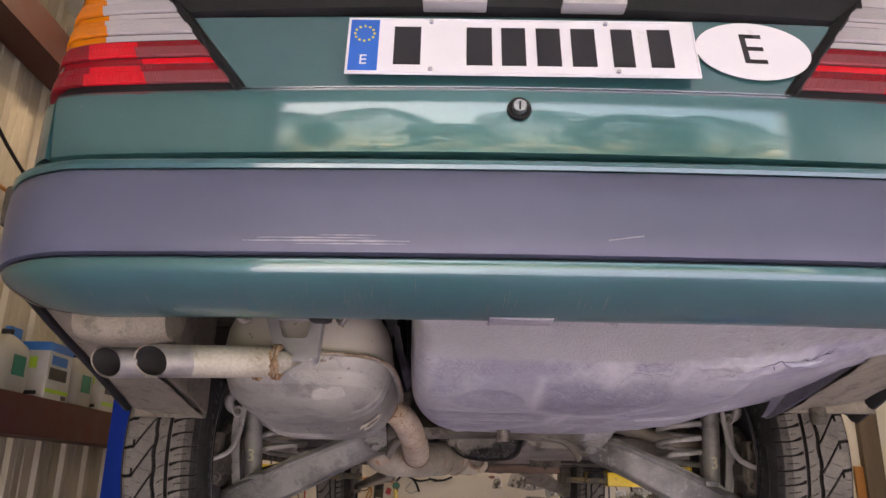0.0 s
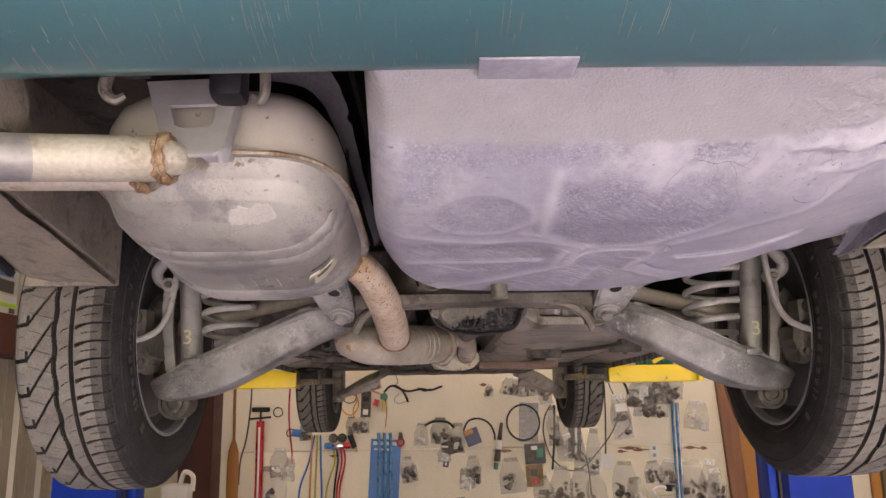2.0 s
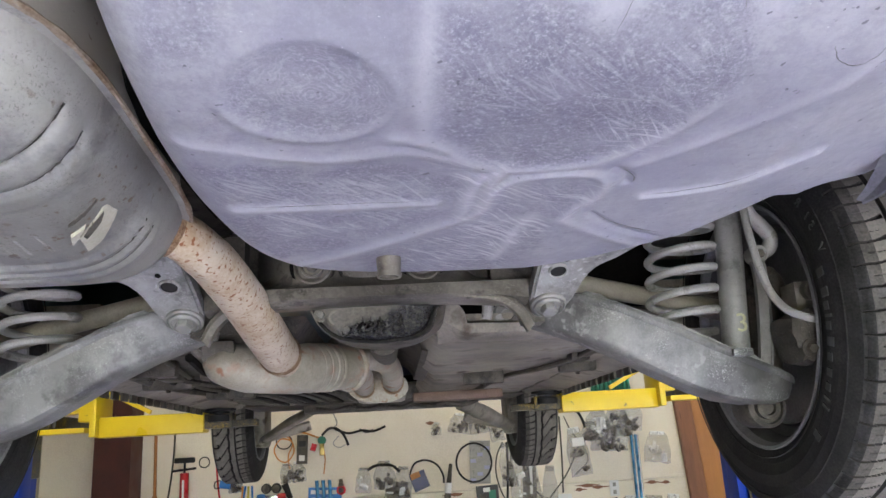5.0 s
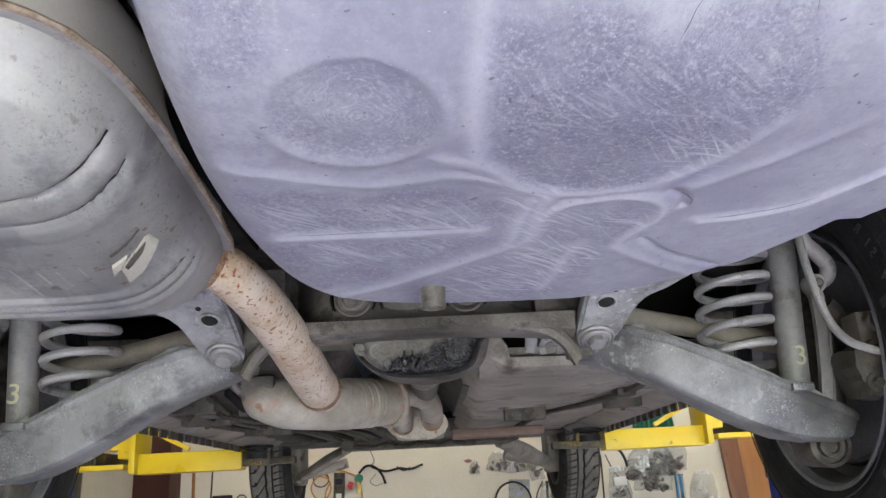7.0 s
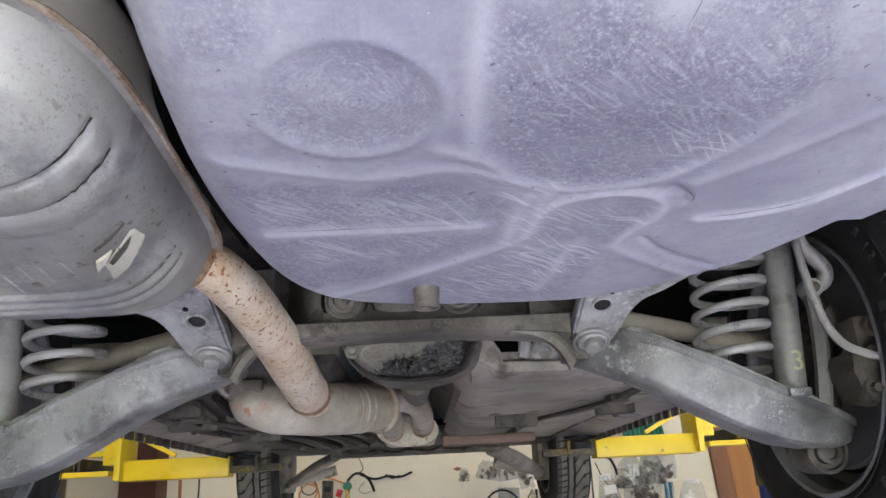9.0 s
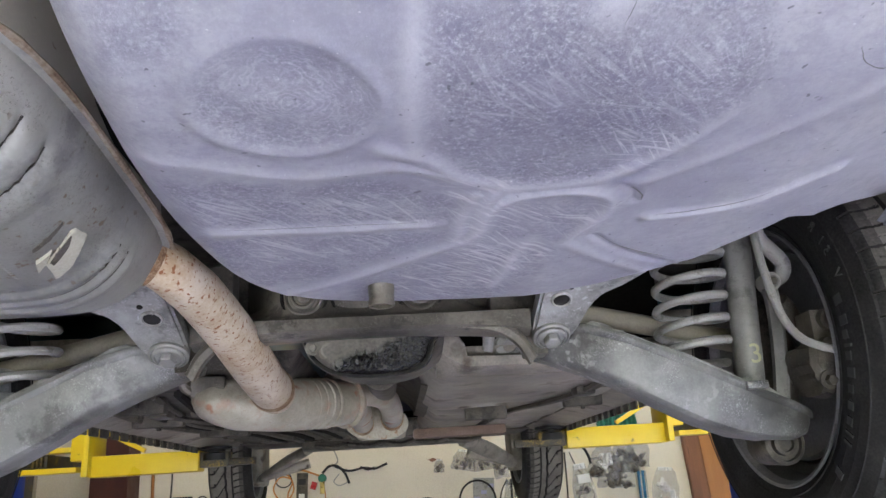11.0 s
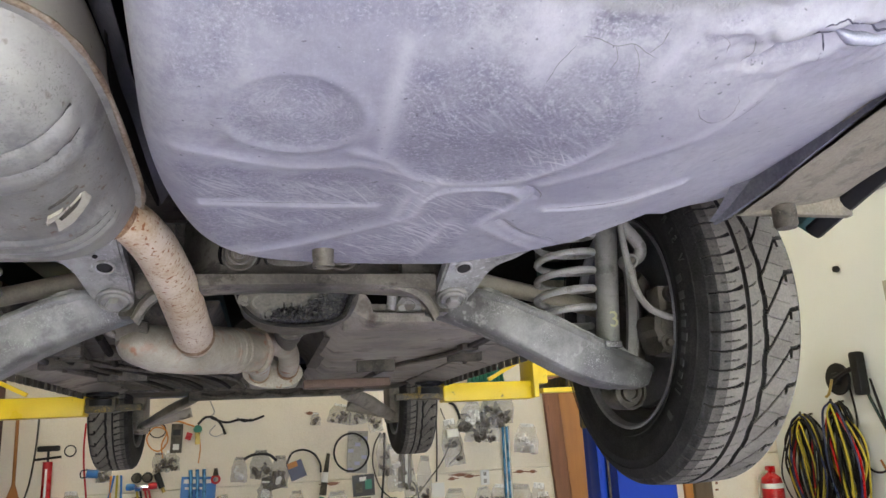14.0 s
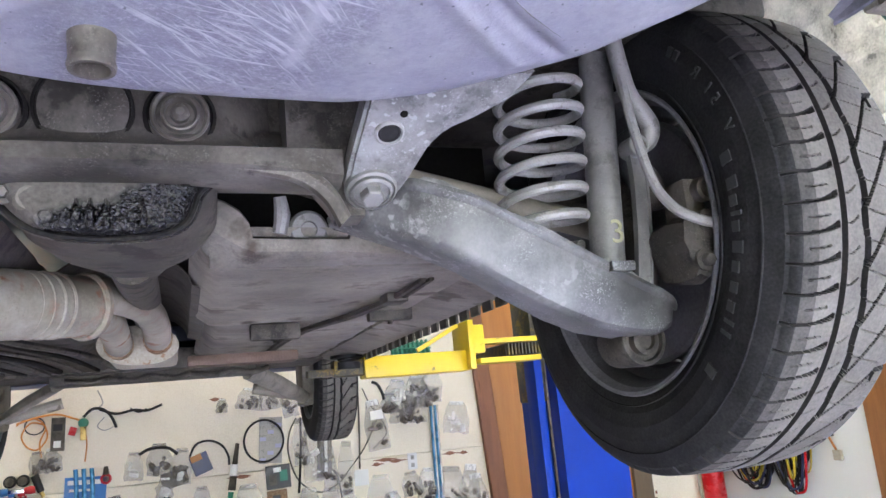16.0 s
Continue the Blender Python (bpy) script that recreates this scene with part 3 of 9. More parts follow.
M["black_plastic"] = mat("black_plastic", [(0.008, 0.008, 0.009), (0.02, 0.02, 0.021)], 0.5, 0, 20, 200, 0.05, spec=0.25)
M["white_plastic"] = mat("white_plastic", [(0.70, 0.70, 0.68), (0.78, 0.78, 0.76)], 0.4, 0, 10, 200, 0.02)
M["jug"] = clear("milky_plastic", (0.40, 0.39, 0.33), 0.4, 0.3)
M["red_paint"] = mat("red_enamel", [(0.42, 0.008, 0.012), (0.55, 0.014, 0.018)], 0.3, 0, 8, 200, 0.02)
M["blue_card"] = mat("blue_card", [(0.02, 0.13, 0.40), (0.03, 0.18, 0.50)], 0.4, 0, 14, 200, 0.03)
M["orange_wire"] = mat("orange_cable", [(0.55, 0.20, 0.03), (0.65, 0.28, 0.05)], 0.5, 0, 20, 200, 0.02)
M["yellow_cable"] = mat("yellow_cable", [(0.4, 0.31, 0.02), (0.52, 0.42, 0.04)], 0.45, 0, 20, 200, 0.02)
M["green_plastic"] = mat("green_plastic", [(0.01, 0.14, 0.08), (0.02, 0.20, 0.12)], 0.4, 0, 20, 200, 0.02)
M["brass"] = mat("brass", [(0.45, 0.33, 0.10), (0.60, 0.45, 0.16)], 0.35, 0.8, 30, 200, 0.05)
M["paper"] = mat("white_paper", [(0.74, 0.74, 0.7), (0.8, 0.8, 0.77)], 0.7, 0, 10, 200, 0.02)
# carton white, darkened to paint the shade by the left wall
M["carton"] = mat("shaded_white_carton", [(0.40, 0.40, 0.37), (0.50, 0.50, 0.47)], 0.7, 0, 10, 200, 0.02)
M["navy"] = mat("navy_print", [(0.008, 0.014, 0.06), (0.015, 0.025, 0.10)], 0.35, 0, 14, 200, 0.03)
M["rag"] = mat("yellowed_label_paper", [(0.36, 0.335, 0.25), (0.5, 0.475, 0.37)], 0.7, 0, 30, 200, 0.2)
M["lime"] = mat("lime_print", [(0.30, 0.50, 0.03), (0.36, 0.58, 0.05)], 0.5, 0, 20, 200, 0.02)
M["leaf"] = mat("foliage", [(0.03, 0.07, 0.015), (0.06, 0.13, 0.03), (0.09, 0.17, 0.05)], 0.7, 0, 0.8, 12, 0.3)
M["bark"] = mat("bark", [(0.06, 0.045, 0.03), (0.12, 0.09, 0.065)], 0.9, 0, 5, 40, 0.5)
M["grass"] = mat("dry_grass", [(0.08, 0.11, 0.03), (0.15, 0.17, 0.06)], 0.9, 0, 0.5, 14, 0.3)
M["ceiling"] = mat("white_insulation_foil", [(0.50, 0.51, 0.48), (0.62, 0.63, 0.60)], 0.5, 0, 3, 40, 0.2)
M["scuff"] = mat("pale_scrape", [(0.26, 0.25, 0.28), (0.42, 0.41, 0.44)], 0.6, 0, 60, 300, 0.2)
M["stripe"] = mat("violet_print", [(0.30, 0.30, 0.46), (0.36, 0.36, 0.52)], 0.5, 0, 20, 200, 0.01)
M["blue_sleeve"] = mat("blue_rod", [(0.03, 0.16, 0.32), (0.05, 0.22, 0.42)], 0.3, 0.3, 20, 200, 0.02)
M["cream"] = mat("cream_paint", [(0.62, 0.55, 0.42), (0.70, 0.63, 0.50)], 0.5, 0, 3, 90, 0.04)
M["post_brown"] = mat("brown_paint", [(0.10, 0.07, 0.04), (0.15, 0.11, 0.065)], 0.6, 0, 5, 90, 0.1, stretch=(4, 4, 0.5))
M["plank"] = mat("varnished_brown_plank", [(0.24, 0.10, 0.035), (0.36, 0.17, 0.06)], 0.45, 0, 5, 80, 0.08, stretch=(6, 6, 0.35))
M["glass"] = clear("tinted_car_glass", (0.03, 0.045, 0.045), 0.05, 0.2)


def grimed(m, color, scale, lo, hi, amount, fleck=None, share=0.6):
    """Blotches of one colour over a surface and, finer, flecks of another."""
    g = Graph(m)
    col = g.b.inputs["Base Color"].links[0].from_socket
    col = g.mix(g.ramp(g.noise(scale, 6, rough=0.68), lo, hi, 0.0, amount), col, color)
    if fleck:
        spot = g.math("MULTIPLY", g.ramp(g.noise(420, 4, rough=0.75), 0.55, 0.64), g.ramp(g.noise(2.2 * scale, 3), 0.46, 0.58))
        col = g.mix(g.math("MULTIPLY", spot, share), col, fleck)
    g.put(col, g.b.inputs["Base Color"])


grimed(M["arm"], (0.040, 0.038, 0.033), 10, 0.55, 0.63, 0.6, (0.42, 0.415, 0.39))
grimed(M["ear"], (0.08, 0.078, 0.070), 26, 0.55, 0.62, 0.6, (0.50, 0.495, 0.47))
grimed(M["floorpan"], (0.06, 0.052, 0.040), 12, 0.54, 0.64, 0.6, (0.45, 0.42, 0.35), 0.4)
grimed(M["muffler"], (0.14, 0.138, 0.140), 13, 0.51, 0.60, 0.55, (0.10, 0.085, 0.065))
grimed(M["subframe"], (0.022, 0.020, 0.017), 15, 0.54, 0.60, 0.6, (0.32, 0.30, 0.25), 0.4)
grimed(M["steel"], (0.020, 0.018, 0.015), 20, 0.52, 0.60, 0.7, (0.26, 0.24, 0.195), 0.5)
grimed(M["casting"], (0.040, 0.035, 0.027), 24, 0.54, 0.62, 0.6, (0.34, 0.31, 0.26), 0.5)
grimed(M["spring"], (0.13, 0.122, 0.100), 30, 0.56, 0.64, 0.7, (0.09, 0.075, 0.055), 0.5)
grimed(M["shock"], (0.085, 0.080, 0.066), 22, 0.54, 0.64, 0.6, (0.40, 0.39, 0.35), 0.4)
grimed(M["liner"], (0.10, 0.088, 0.066), 30, 0.52, 0.62, 0.6, (0.36, 0.34, 0.29), 0.5)
grimed(M["resonator"], (0.30, 0.16, 0.10), 18, 0.56, 0.64, 0.5, (0.14, 0.07, 0.035), 0.5)
M["lamp_glow"] = bpy.data.materials.new("lamp_tube")
M["lamp_glow"].use_nodes = True
_b = M["lamp_glow"].node_tree.nodes["Principled BSDF"]
_b.inputs["Emission Color"].default_value = (1.0, 0.88, 0.70, 1)
_b.inputs["Emission Strength"].default_value = 3.0


# ---- the room ----
X0, X1, Y0, Y1, H = ROOM
T = 0.15
# floor stays out of view; its blue-violet is made up to tint bounced light
thing("floor", box((X0 - T, Y0 - T, -0.15), (X1 + T, Y1 + T, 0)), M["bounce_floor"], "unseen workshop floor, coloured blue-violet to tint bounced light", "floor", kind="structure")
thing("ground", box((-90, -120, -0.35), (90, 110, -0.154)), M["grass"], "dry green grass round the workshop", "ground", kind="structure")
thing("pavement", box((-6, -16, -0.152), (7, Y0 - T, -0.02), 0.01), M["concrete"], "grey concrete apron before the open door", "pavement", kind="structure")
thing("ceiling", box((X0 - T, Y0 - T, H), (X1 + T, Y1 + T, H + 0.15)), M["ceiling"], "white-faced insulation ceiling of the workshop", "ceiling", kind="structure")
SEAM = 1.14
thing("wall_front_upper", box((X0, Y1, SEAM + 0.002), (X1, Y1 + T, H)), M["white_wall"], "white painted plywood wall full of hung parts", "wall", kind="structure")
thing("wall_front_lower", box((X0, Y1 - 0.002, 0), (X1, Y1 + T, SEAM - 0.003)), M["white_wall"], "white painted plywood wall full of hung parts", "wall", kind="structure")
thing("wall_right", box((X1, Y0 - T, 0), (X1 + T, Y1 + T, H)), M["drywall"], "plain pale grey-green drywall", "wall", kind="structure")


def siding(name, y0, y1, x, z1):
    """Vertical ribbed steel sheet with its face towards +x."""
    bm = bmesh.new()
    pitch, rings = 0.30, []
    y = y0
    prof = []
    while y < y1 - 1e-6:
        for f, d in ((0.0, 0.0), (0.10, 0.0), (0.14, 0.028), (0.24, 0.028), (0.28, 0.0), (0.46, 0.0), (0.48, 0.006), (0.52, 0.006), (0.54, 0.0), (0.72, 0.0), (0.74, 0.006), (0.78, 0.006), (0.80, 0.0)):
            if y + f * pitch <= y1:
                prof.append((x + d, y + f * pitch))
        y += pitch
    prof.append((x, y1))
    back = [(x - 0.05, y1), (x - 0.05, y0)]
    add_loft(bm, [[(px, py, z) for px, py in prof + back] for z in (0, z1)])
    return thing(name, bm, M["siding"], "beige ribbed steel siding of the workshop wall", "wall", kind="structure", smooth=False)


siding("wall_left", Y0 - T, Y1, X0, H)


def c_channel(x0, x1, y0, y1, z, h=0.2):
    """A level C-shaped girt with a lip."""
    t = 0.006
    prof = [(x0, z), (x1, z), (x1, z - h), (x0, z - h), (x0, z - h + t), (x1 - t, z - h + t), (x1 - t, z - t), (x0, z - t)]
    bm = bmesh.new()
    add_loft(bm, [[(px, y, pz) for px, pz in prof] for y in (y0, y1)])
    return bm


for z in (1.96, 3.90):
    thing("girt", c_channel(X0 + 0.032, X0 + 0.232, Y0, Y1 - 0.3, z), M["girt"], "dark red-oxide steel girt along the siding", "girt", "wall girts", "structure", smooth=False)
bm = bmesh.new()
add_box(bm, (-2.0, Y1 - 0.24, 0), (-1.99, Y1 - 0.004, H))
add_box(bm, (-1.765, Y1 - 0.24, 0), (-1.755, Y1 - 0.004, H))
add_box(bm, (-1.99, Y1 - 0.13, 0), (-1.765, Y1 - 0.12, H))
add_box(bm, (-2.0, Y1 - 0.25, 0), (-1.755, Y1 - 0.24, H))
thing("steel_column", bm, M["girt"], "dark red-oxide steel column at the wall corner", "column", kind="structure", smooth=False)
# the wall behind with the wide open doorway
bm = bmesh.new()
add_box(bm, (X0 - T, Y0 - T, 0), (DOOR[0], Y0, H))
add_box(bm, (DOOR[1], Y0 - T, 0), (X1, Y0, H))
add_box(bm, (DOOR[0], Y0 - T, DOOR[2]), (DOOR[1], Y0, H))
thing("wall_back", bm, M["siding"], "beige steel wall with a wide open doorway", "wall", kind="structure", smooth=False)
bm = bmesh.new()
add_box(bm, (DOOR[0], Y0 - T - 0.01, 0), (DOOR[0] + 0.09, Y0 + 0.01, DOOR[2]), 0.004)
add_box(bm, (DOOR[1] - 0.09, Y0 - T - 0.01, 0), (DOOR[1], Y0 + 0.01, DOOR[2]), 0.004)
add_box(bm, (DOOR[0] + 0.09, Y0 - T - 0.01, DOOR[2] - 0.09), (DOOR[1] - 0.09, Y0 + 0.01, DOOR[2]), 0.004)
thing("trim_door", bm, M["white_plastic"], "white frame of the open doorway", "door frame", kind="structure", smooth=False)

# trees outside the door
def tree(x, y, h, seed):
    rnd = random.Random(seed)
    t = empty("tree", (x, y, -0.154), "leafy green tree outside the open doorway", "tree", "trees outside")
    bm = bmesh.new()
    add_tube(bm, [(x, y, -0.16), (x + 0.1, y, h * 0.3), (x - 0.05, y, h * 0.75)], [0.22, 0.16, 0.05], 8, 4)
    for k in range(6):
        a = k * 1.05 + rnd.random()
        z = h * (0.3 + 0.08 * k)
        add_tube(bm, [(x, y, z), (x + 1.2 * math.cos(a), y + 1.2 * math.sin(a), z + 0.8), (x + 2.0 * math.cos(a), y + 2.0 * math.sin(a), z + 1.2)], [0.08, 0.05, 0.02], 6, 3)
    part("trunk", bm, M["bark"], t)
    verts, faces = [], []
    for k in range(8000):
        a, r, z = rnd.uniform(0, 6.28), rnd.random() ** 0.5, rnd.uniform(-1, 1)
        lump = 1 + 0.3 * math.sin(3 * a + seed) * math.cos(4 * z)
        rad = h * 0.42 * math.sqrt(max(0.02, 1 - z * z)) * lump * (0.55 + 0.45 * r)
        c = Vector((x + rad * math.cos(a), y + rad * math.sin(a), h * 0.55 + z * h * 0.5))
        q = Euler((rnd.uniform(0, 6), rnd.uniform(0, 6), rnd.uniform(0, 6))).to_matrix()
        s = rnd.uniform(0.10, 0.22)
        n = len(verts)
        verts += [c + q @ Vector(p) * s for p in ((-1, 0, 0), (0, -0.5, 0.1), (1, 0, 0), (0, 0.5, 0.1))]
        faces.append((n, n + 1, n + 2, n + 3))
    me = bpy.data.meshes.new("crown")
    me.from_pydata(verts, [], faces)
    part("crown", me, M["leaf"], t)


for i, (x, y, h) in enumerate(((-11, -30, 9.5), (-5.6, -33, 10.5), (-1.0, -42, 9.0), (4.6, -36, 11.0), (9.5, -31, 9.5), (15, -34, 10.5))):
    tree(x, y, h, i)


def ceiling_light(x, y):
    t = empty("ceiling_light", (x, y, H), "white twin-tube workshop ceiling light", "light", "ceiling lights")
    part("frame", box((x - 0.14, y - 0.65, H - 0.07), (x + 0.14, y + 0.65, H), 0.01), M["white_plastic"], t)
    for d in (-0.06, 0.06):
        part("tube", tube([(x + d, y - 0.6, H - 0.095), (x + d, y + 0.6, H - 0.095)], 0.016, 12), M["lamp_glow"], t)


LAMPS = [(-1.6, 3.2), (1.9, 3.2), (-1.6, 5.7), (1.9, 5.7)]
for x, y in LAMPS:
    ceiling_light(x, y)
for i, (x, y) in enumerate(LAMPS):
    lamp = new("lamp_light", bpy.data.lights.new("lamp_light", "AREA"))
    lamp.data.shape, lamp.data.size, lamp.data.size_y = "RECTANGLE", 0.26, 1.2
    lamp.data.energy, lamp.data.color = 1.9, (1.0, 0.80, 0.54)
    lamp.location = (x, y, H - 0.125)

# ---- the car ----
car = empty("sedan_car", (0, 3.6, 1.33), "dark green saloon car raised on a two-post lift, seen from below", "car")
SIDES = (-1, 1)

# rear spare-wheel well, a big pressed pan under the boot
WELL_C = Vector((0.17, 1.55))
WELL_B = [(-0.146, 1.19), (-0.150, 1.38), (-0.158, 1.52), (-0.155, 1.64), (-0.132, 1.765), (-0.085, 1.84), (0.0, 1.878), (0.14, 1.892), (0.25, 1.885), (0.34, 1.845), (0.45, 1.765),
          (0.52, 1.715), (0.595, 1.705), (0.61, 1.55), (0.62, 1.35), (0.625, 1.19), (0.40, 1.18), (0.10, 1.18)]
RIDGE_LINES = [
    (0.0030, 0.010, (0.039, 1.464), (0.070, 1.479), (0.094, 1.510), (0.128, 1.529), (0.170, 1.532), (0.211, 1.522), (0.238, 1.501), (0.262, 1.475), (0.280, 1.440)),
    (0.0048, 0.007, (0.124, 1.591), (0.131, 1.569), (0.149, 1.551), (0.185, 1.543), (0.212, 1.550), (0.230, 1.571), (0.230, 1.604), (0.216, 1.629), (0.205, 1.657)),
    (0.0034, 0.009, (-0.11, 1.606), (0.002, 1.607), (0.038, 1.603), (0.074, 1.603)),
    (0.0038, 0.009, (-0.07, 1.785), (-0.003, 1.740), (0.050, 1.696), (0.095, 1.656), (0.120, 1.629), (0.124, 1.591), (0.122, 1.561), (0.128, 1.533)),
    (0.0028, 0.007, (0.100, 1.640), (0.103, 1.630), (0.104, 1.588), (0.112, 1.545)),
    (0.0062, 0.008, (0.279, 1.618), (0.341, 1.618), (0.384, 1.600), (0.44, 1.575)),
    (-0.0042, 0.005, (0.236, 1.655), (0.281, 1.714), (0.353, 1.775)),
    (0.0032, 0.009, (0.206, 1.662), (0.259, 1.721), (0.322, 1.787)),
    (-0.0050, 0.0045, (0.233, 1.545), (0.247, 1.561), (0.252, 1.579)),
    (0.0022, 0.009, (0.152, 1.792), (0.159, 1.736), (0.165, 1.675), (0.173, 1.642)),
    (0.0030, 0.011, (0.250, 1.535), (0.300, 1.500), (0.370, 1.430), (0.400, 1.360)),
    (0.0022, 0.009, (0.060, 1.32), (0.057, 1.374), (0.057, 1.425), (0.064, 1.480), (0.094, 1.510)),
    (0.0026, 0.008, (-0.125, 1.470), (-0.09, 1.479), (-0.059, 1.491), (-0.019, 1.501), (0.016, 1.496), (0.050, 1.490), (0.094, 1.510)),
    (0.0022, 0.012, (0.290, 1.297), (0.287, 1.315), (0.278, 1.345)),
    (0.0020, 0.020, (0.166, 1.293), (0.170, 1.315), (0.172, 1.340)),
    (-0.0170, 0.0075, (0.362, 1.325), (0.385, 1.312), (0.415, 1.300), (0.462, 1.292)),
    (0.0140, 0.011, (0.375, 1.290), (0.410, 1.284), (0.470, 1.276)),
    (0.0040, 0.007, (0.352, 1.296), (0.368, 1.306), (0.360, 1.322)),
    (0.0040, 0.009, (0.395, 1.330), (0.430, 1.318), (0.470, 1.312)),
    (-0.0024, 0.006, (0.205, 1.292), (0.235, 1.300), (0.268, 1.296)),
    (0.0018, 0.006, (0.300, 1.290), (0.322, 1.298), (0.345, 1.286))]
RIDGES = []
for hgt, w, *pts in RIDGE_LINES:
    line = [(p.x, p.y) for p in smooth_path([(*p, 0) for p in pts], 4)]
    xs_, ys_ = [p[0] for p in line], [p[1] for p in line]
    RIDGES.append((hgt, w, (min(xs_) - 3 * w, max(xs_) + 3 * w, min(ys_) - 3 * w, max(ys_) + 3 * w), list(zip(line, line[1:]))))


def seg_dist(x, y, ax, ay, bx, by):
    dx, dy = bx - ax, by - ay
    t = max(0, min(1, ((x - ax) * dx + (y - ay) * dy) / (dx * dx + dy * dy)))
    return math.hypot(x - ax - t * dx, y - ay - t * dy)


PAN_Y = np.linspace(1.06, 2.0, 941)
PAN_Z = np.interp(PAN_Y, [1.06, 1.16, 1.20, 1.25, 1.295, 1.33, 1.37, 1.41, 1.5, 1.6, 1.75, 1.9], [1.86, 1.812, 1.791, 1.766, 1.737, 1.716, 1.7005, 1.691, 1.684, 1.679, 1.670, 1.668])
PAN_Z = np.convolve(np.pad(PAN_Z, 40, mode="edge"), np.hanning(83)[1:-1] / np.hanning(83).sum(), "valid")


def well_z(x, y):
    z = float(np.interp(y, PAN_Y, PAN_Z))
    z += max(0, x - 0.20) * float(np.interp(y, [1.2, 1.29, 1.36], [0.0, 0.02, 0.075]))
    z += max(0, x - 0.38) * float(np.interp(y, [1.2, 1.3, 1.45, 1.6, 1.7, 1.8], [0.04, 0.12, 0.20, 0.18, 0.17, 0.15]))
    r = math.hypot(x + 0.022, (y - 1.410) / 0.93)
    z -= 0.0020 * math.exp(-((r - 0.061) / 0.006) ** 2) - 0.0022 * math.exp(-((r - 0.032) / 0.02) ** 2)
    up = down = 0.0
    for hgt, w, (x0, x1, y0, y1), segs in RIDGES:
        if x0 < x < x1 and y0 < y < y1:
            d = min(seg_dist(x, y, *a, *b) for a, b in segs)
            q = hgt * math.exp(-(d / w) ** 2)
            up, down = max(up, q), min(down, q)
    z -= 0.8 * (up + down)
    z += 0.0010 * noise.noise(Vector((x * 9, y * 9, 3))) + 0.0004 * noise.noise(Vector((x * 26, y * 26, 7)))
    if x > 0.28 and y < 1.36:      # the wrinkled patch at the rear corner
        f = min(1, (x - 0.28) / 0.06) * min(1, (1.36 - y) / 0.04)
        z += f * (0.0042 * noise.noise(Vector((x * 40, y * 70, 1))) + 0.0026 * noise.noise(Vector((x * 90 + y * 60, y * 120, 5))))
    return z


def well():
    n = len(WELL_B)
    ring = [Vector(p[:2]) for p in smooth_path([(*p, 0) for p in WELL_B] + [(*WELL_B[0], 0)], 34)][:-1]
    qs = list(np.linspace(0.0, 0.80, 130)[1:]) + list(np.linspace(0.805, 1.0, 50))
    bm = bmesh.new()
    rings = []
    for q in map(float, qs):
        row = []
        for b in ring:
            p = WELL_C + (b - WELL_C) * q
            d = (1 - q) * (b - WELL_C).length
            R = 0.05
            lip = (R - math.sqrt(max(0, R * R - max(0, R - d) ** 2))) * max(0.0, min(1.0, (b.y - 1.188) / 0.03)) if b.x < 0.5 else 0
            row.append((p.x, p.y, well_z(p.x, p.y) + lip))
        rings.append(row)
    for up in (0.05, 0.2):
        rings.append([((b - WELL_C) * 1.01 + WELL_C)[:] + (well_z(b.x, b.y) + 0.05 + up,) for b in ring])
    vs = add_loft(bm, rings, True, False)
    c = bm.verts.new((*WELL_C, well_z(*WELL_C)))
    for i in range(len(ring)):
        bm.faces.new((vs[0][i], c, vs[0][(i + 1) % len(ring)]))
    bmesh.ops.recalc_face_normals(bm, faces=bm.faces)
    for f in bm.faces:
        f.normal_flip() if f.normal.z > 0.5 else None
    return bm


def soft_area(x, y, poly, soft):
    """1 inside a polygon, falling to 0 over the width soft about its edge; on arrays."""
    inside = np.zeros(x.shape, bool)
    near = np.full(x.shape, 9.0)
    for (ax, ay), (bx, by) in zip(poly, poly[1:] + poly[:1]):
        dx, dy = bx - ax, by - ay
        t = np.clip(((x - ax) * dx + (y - ay) * dy) / (dx * dx + dy * dy), 0, 1)
        near = np.minimum(near, np.hypot(x - ax - t * dx, y - ay - t * dy))
        if ay != by:
            inside ^= ((y < ay) != (y < by)) & (x < ax + (y - ay) * dx / dy)
    return np.clip(0.5 + np.where(inside, near, -near) / soft, 0, 1)


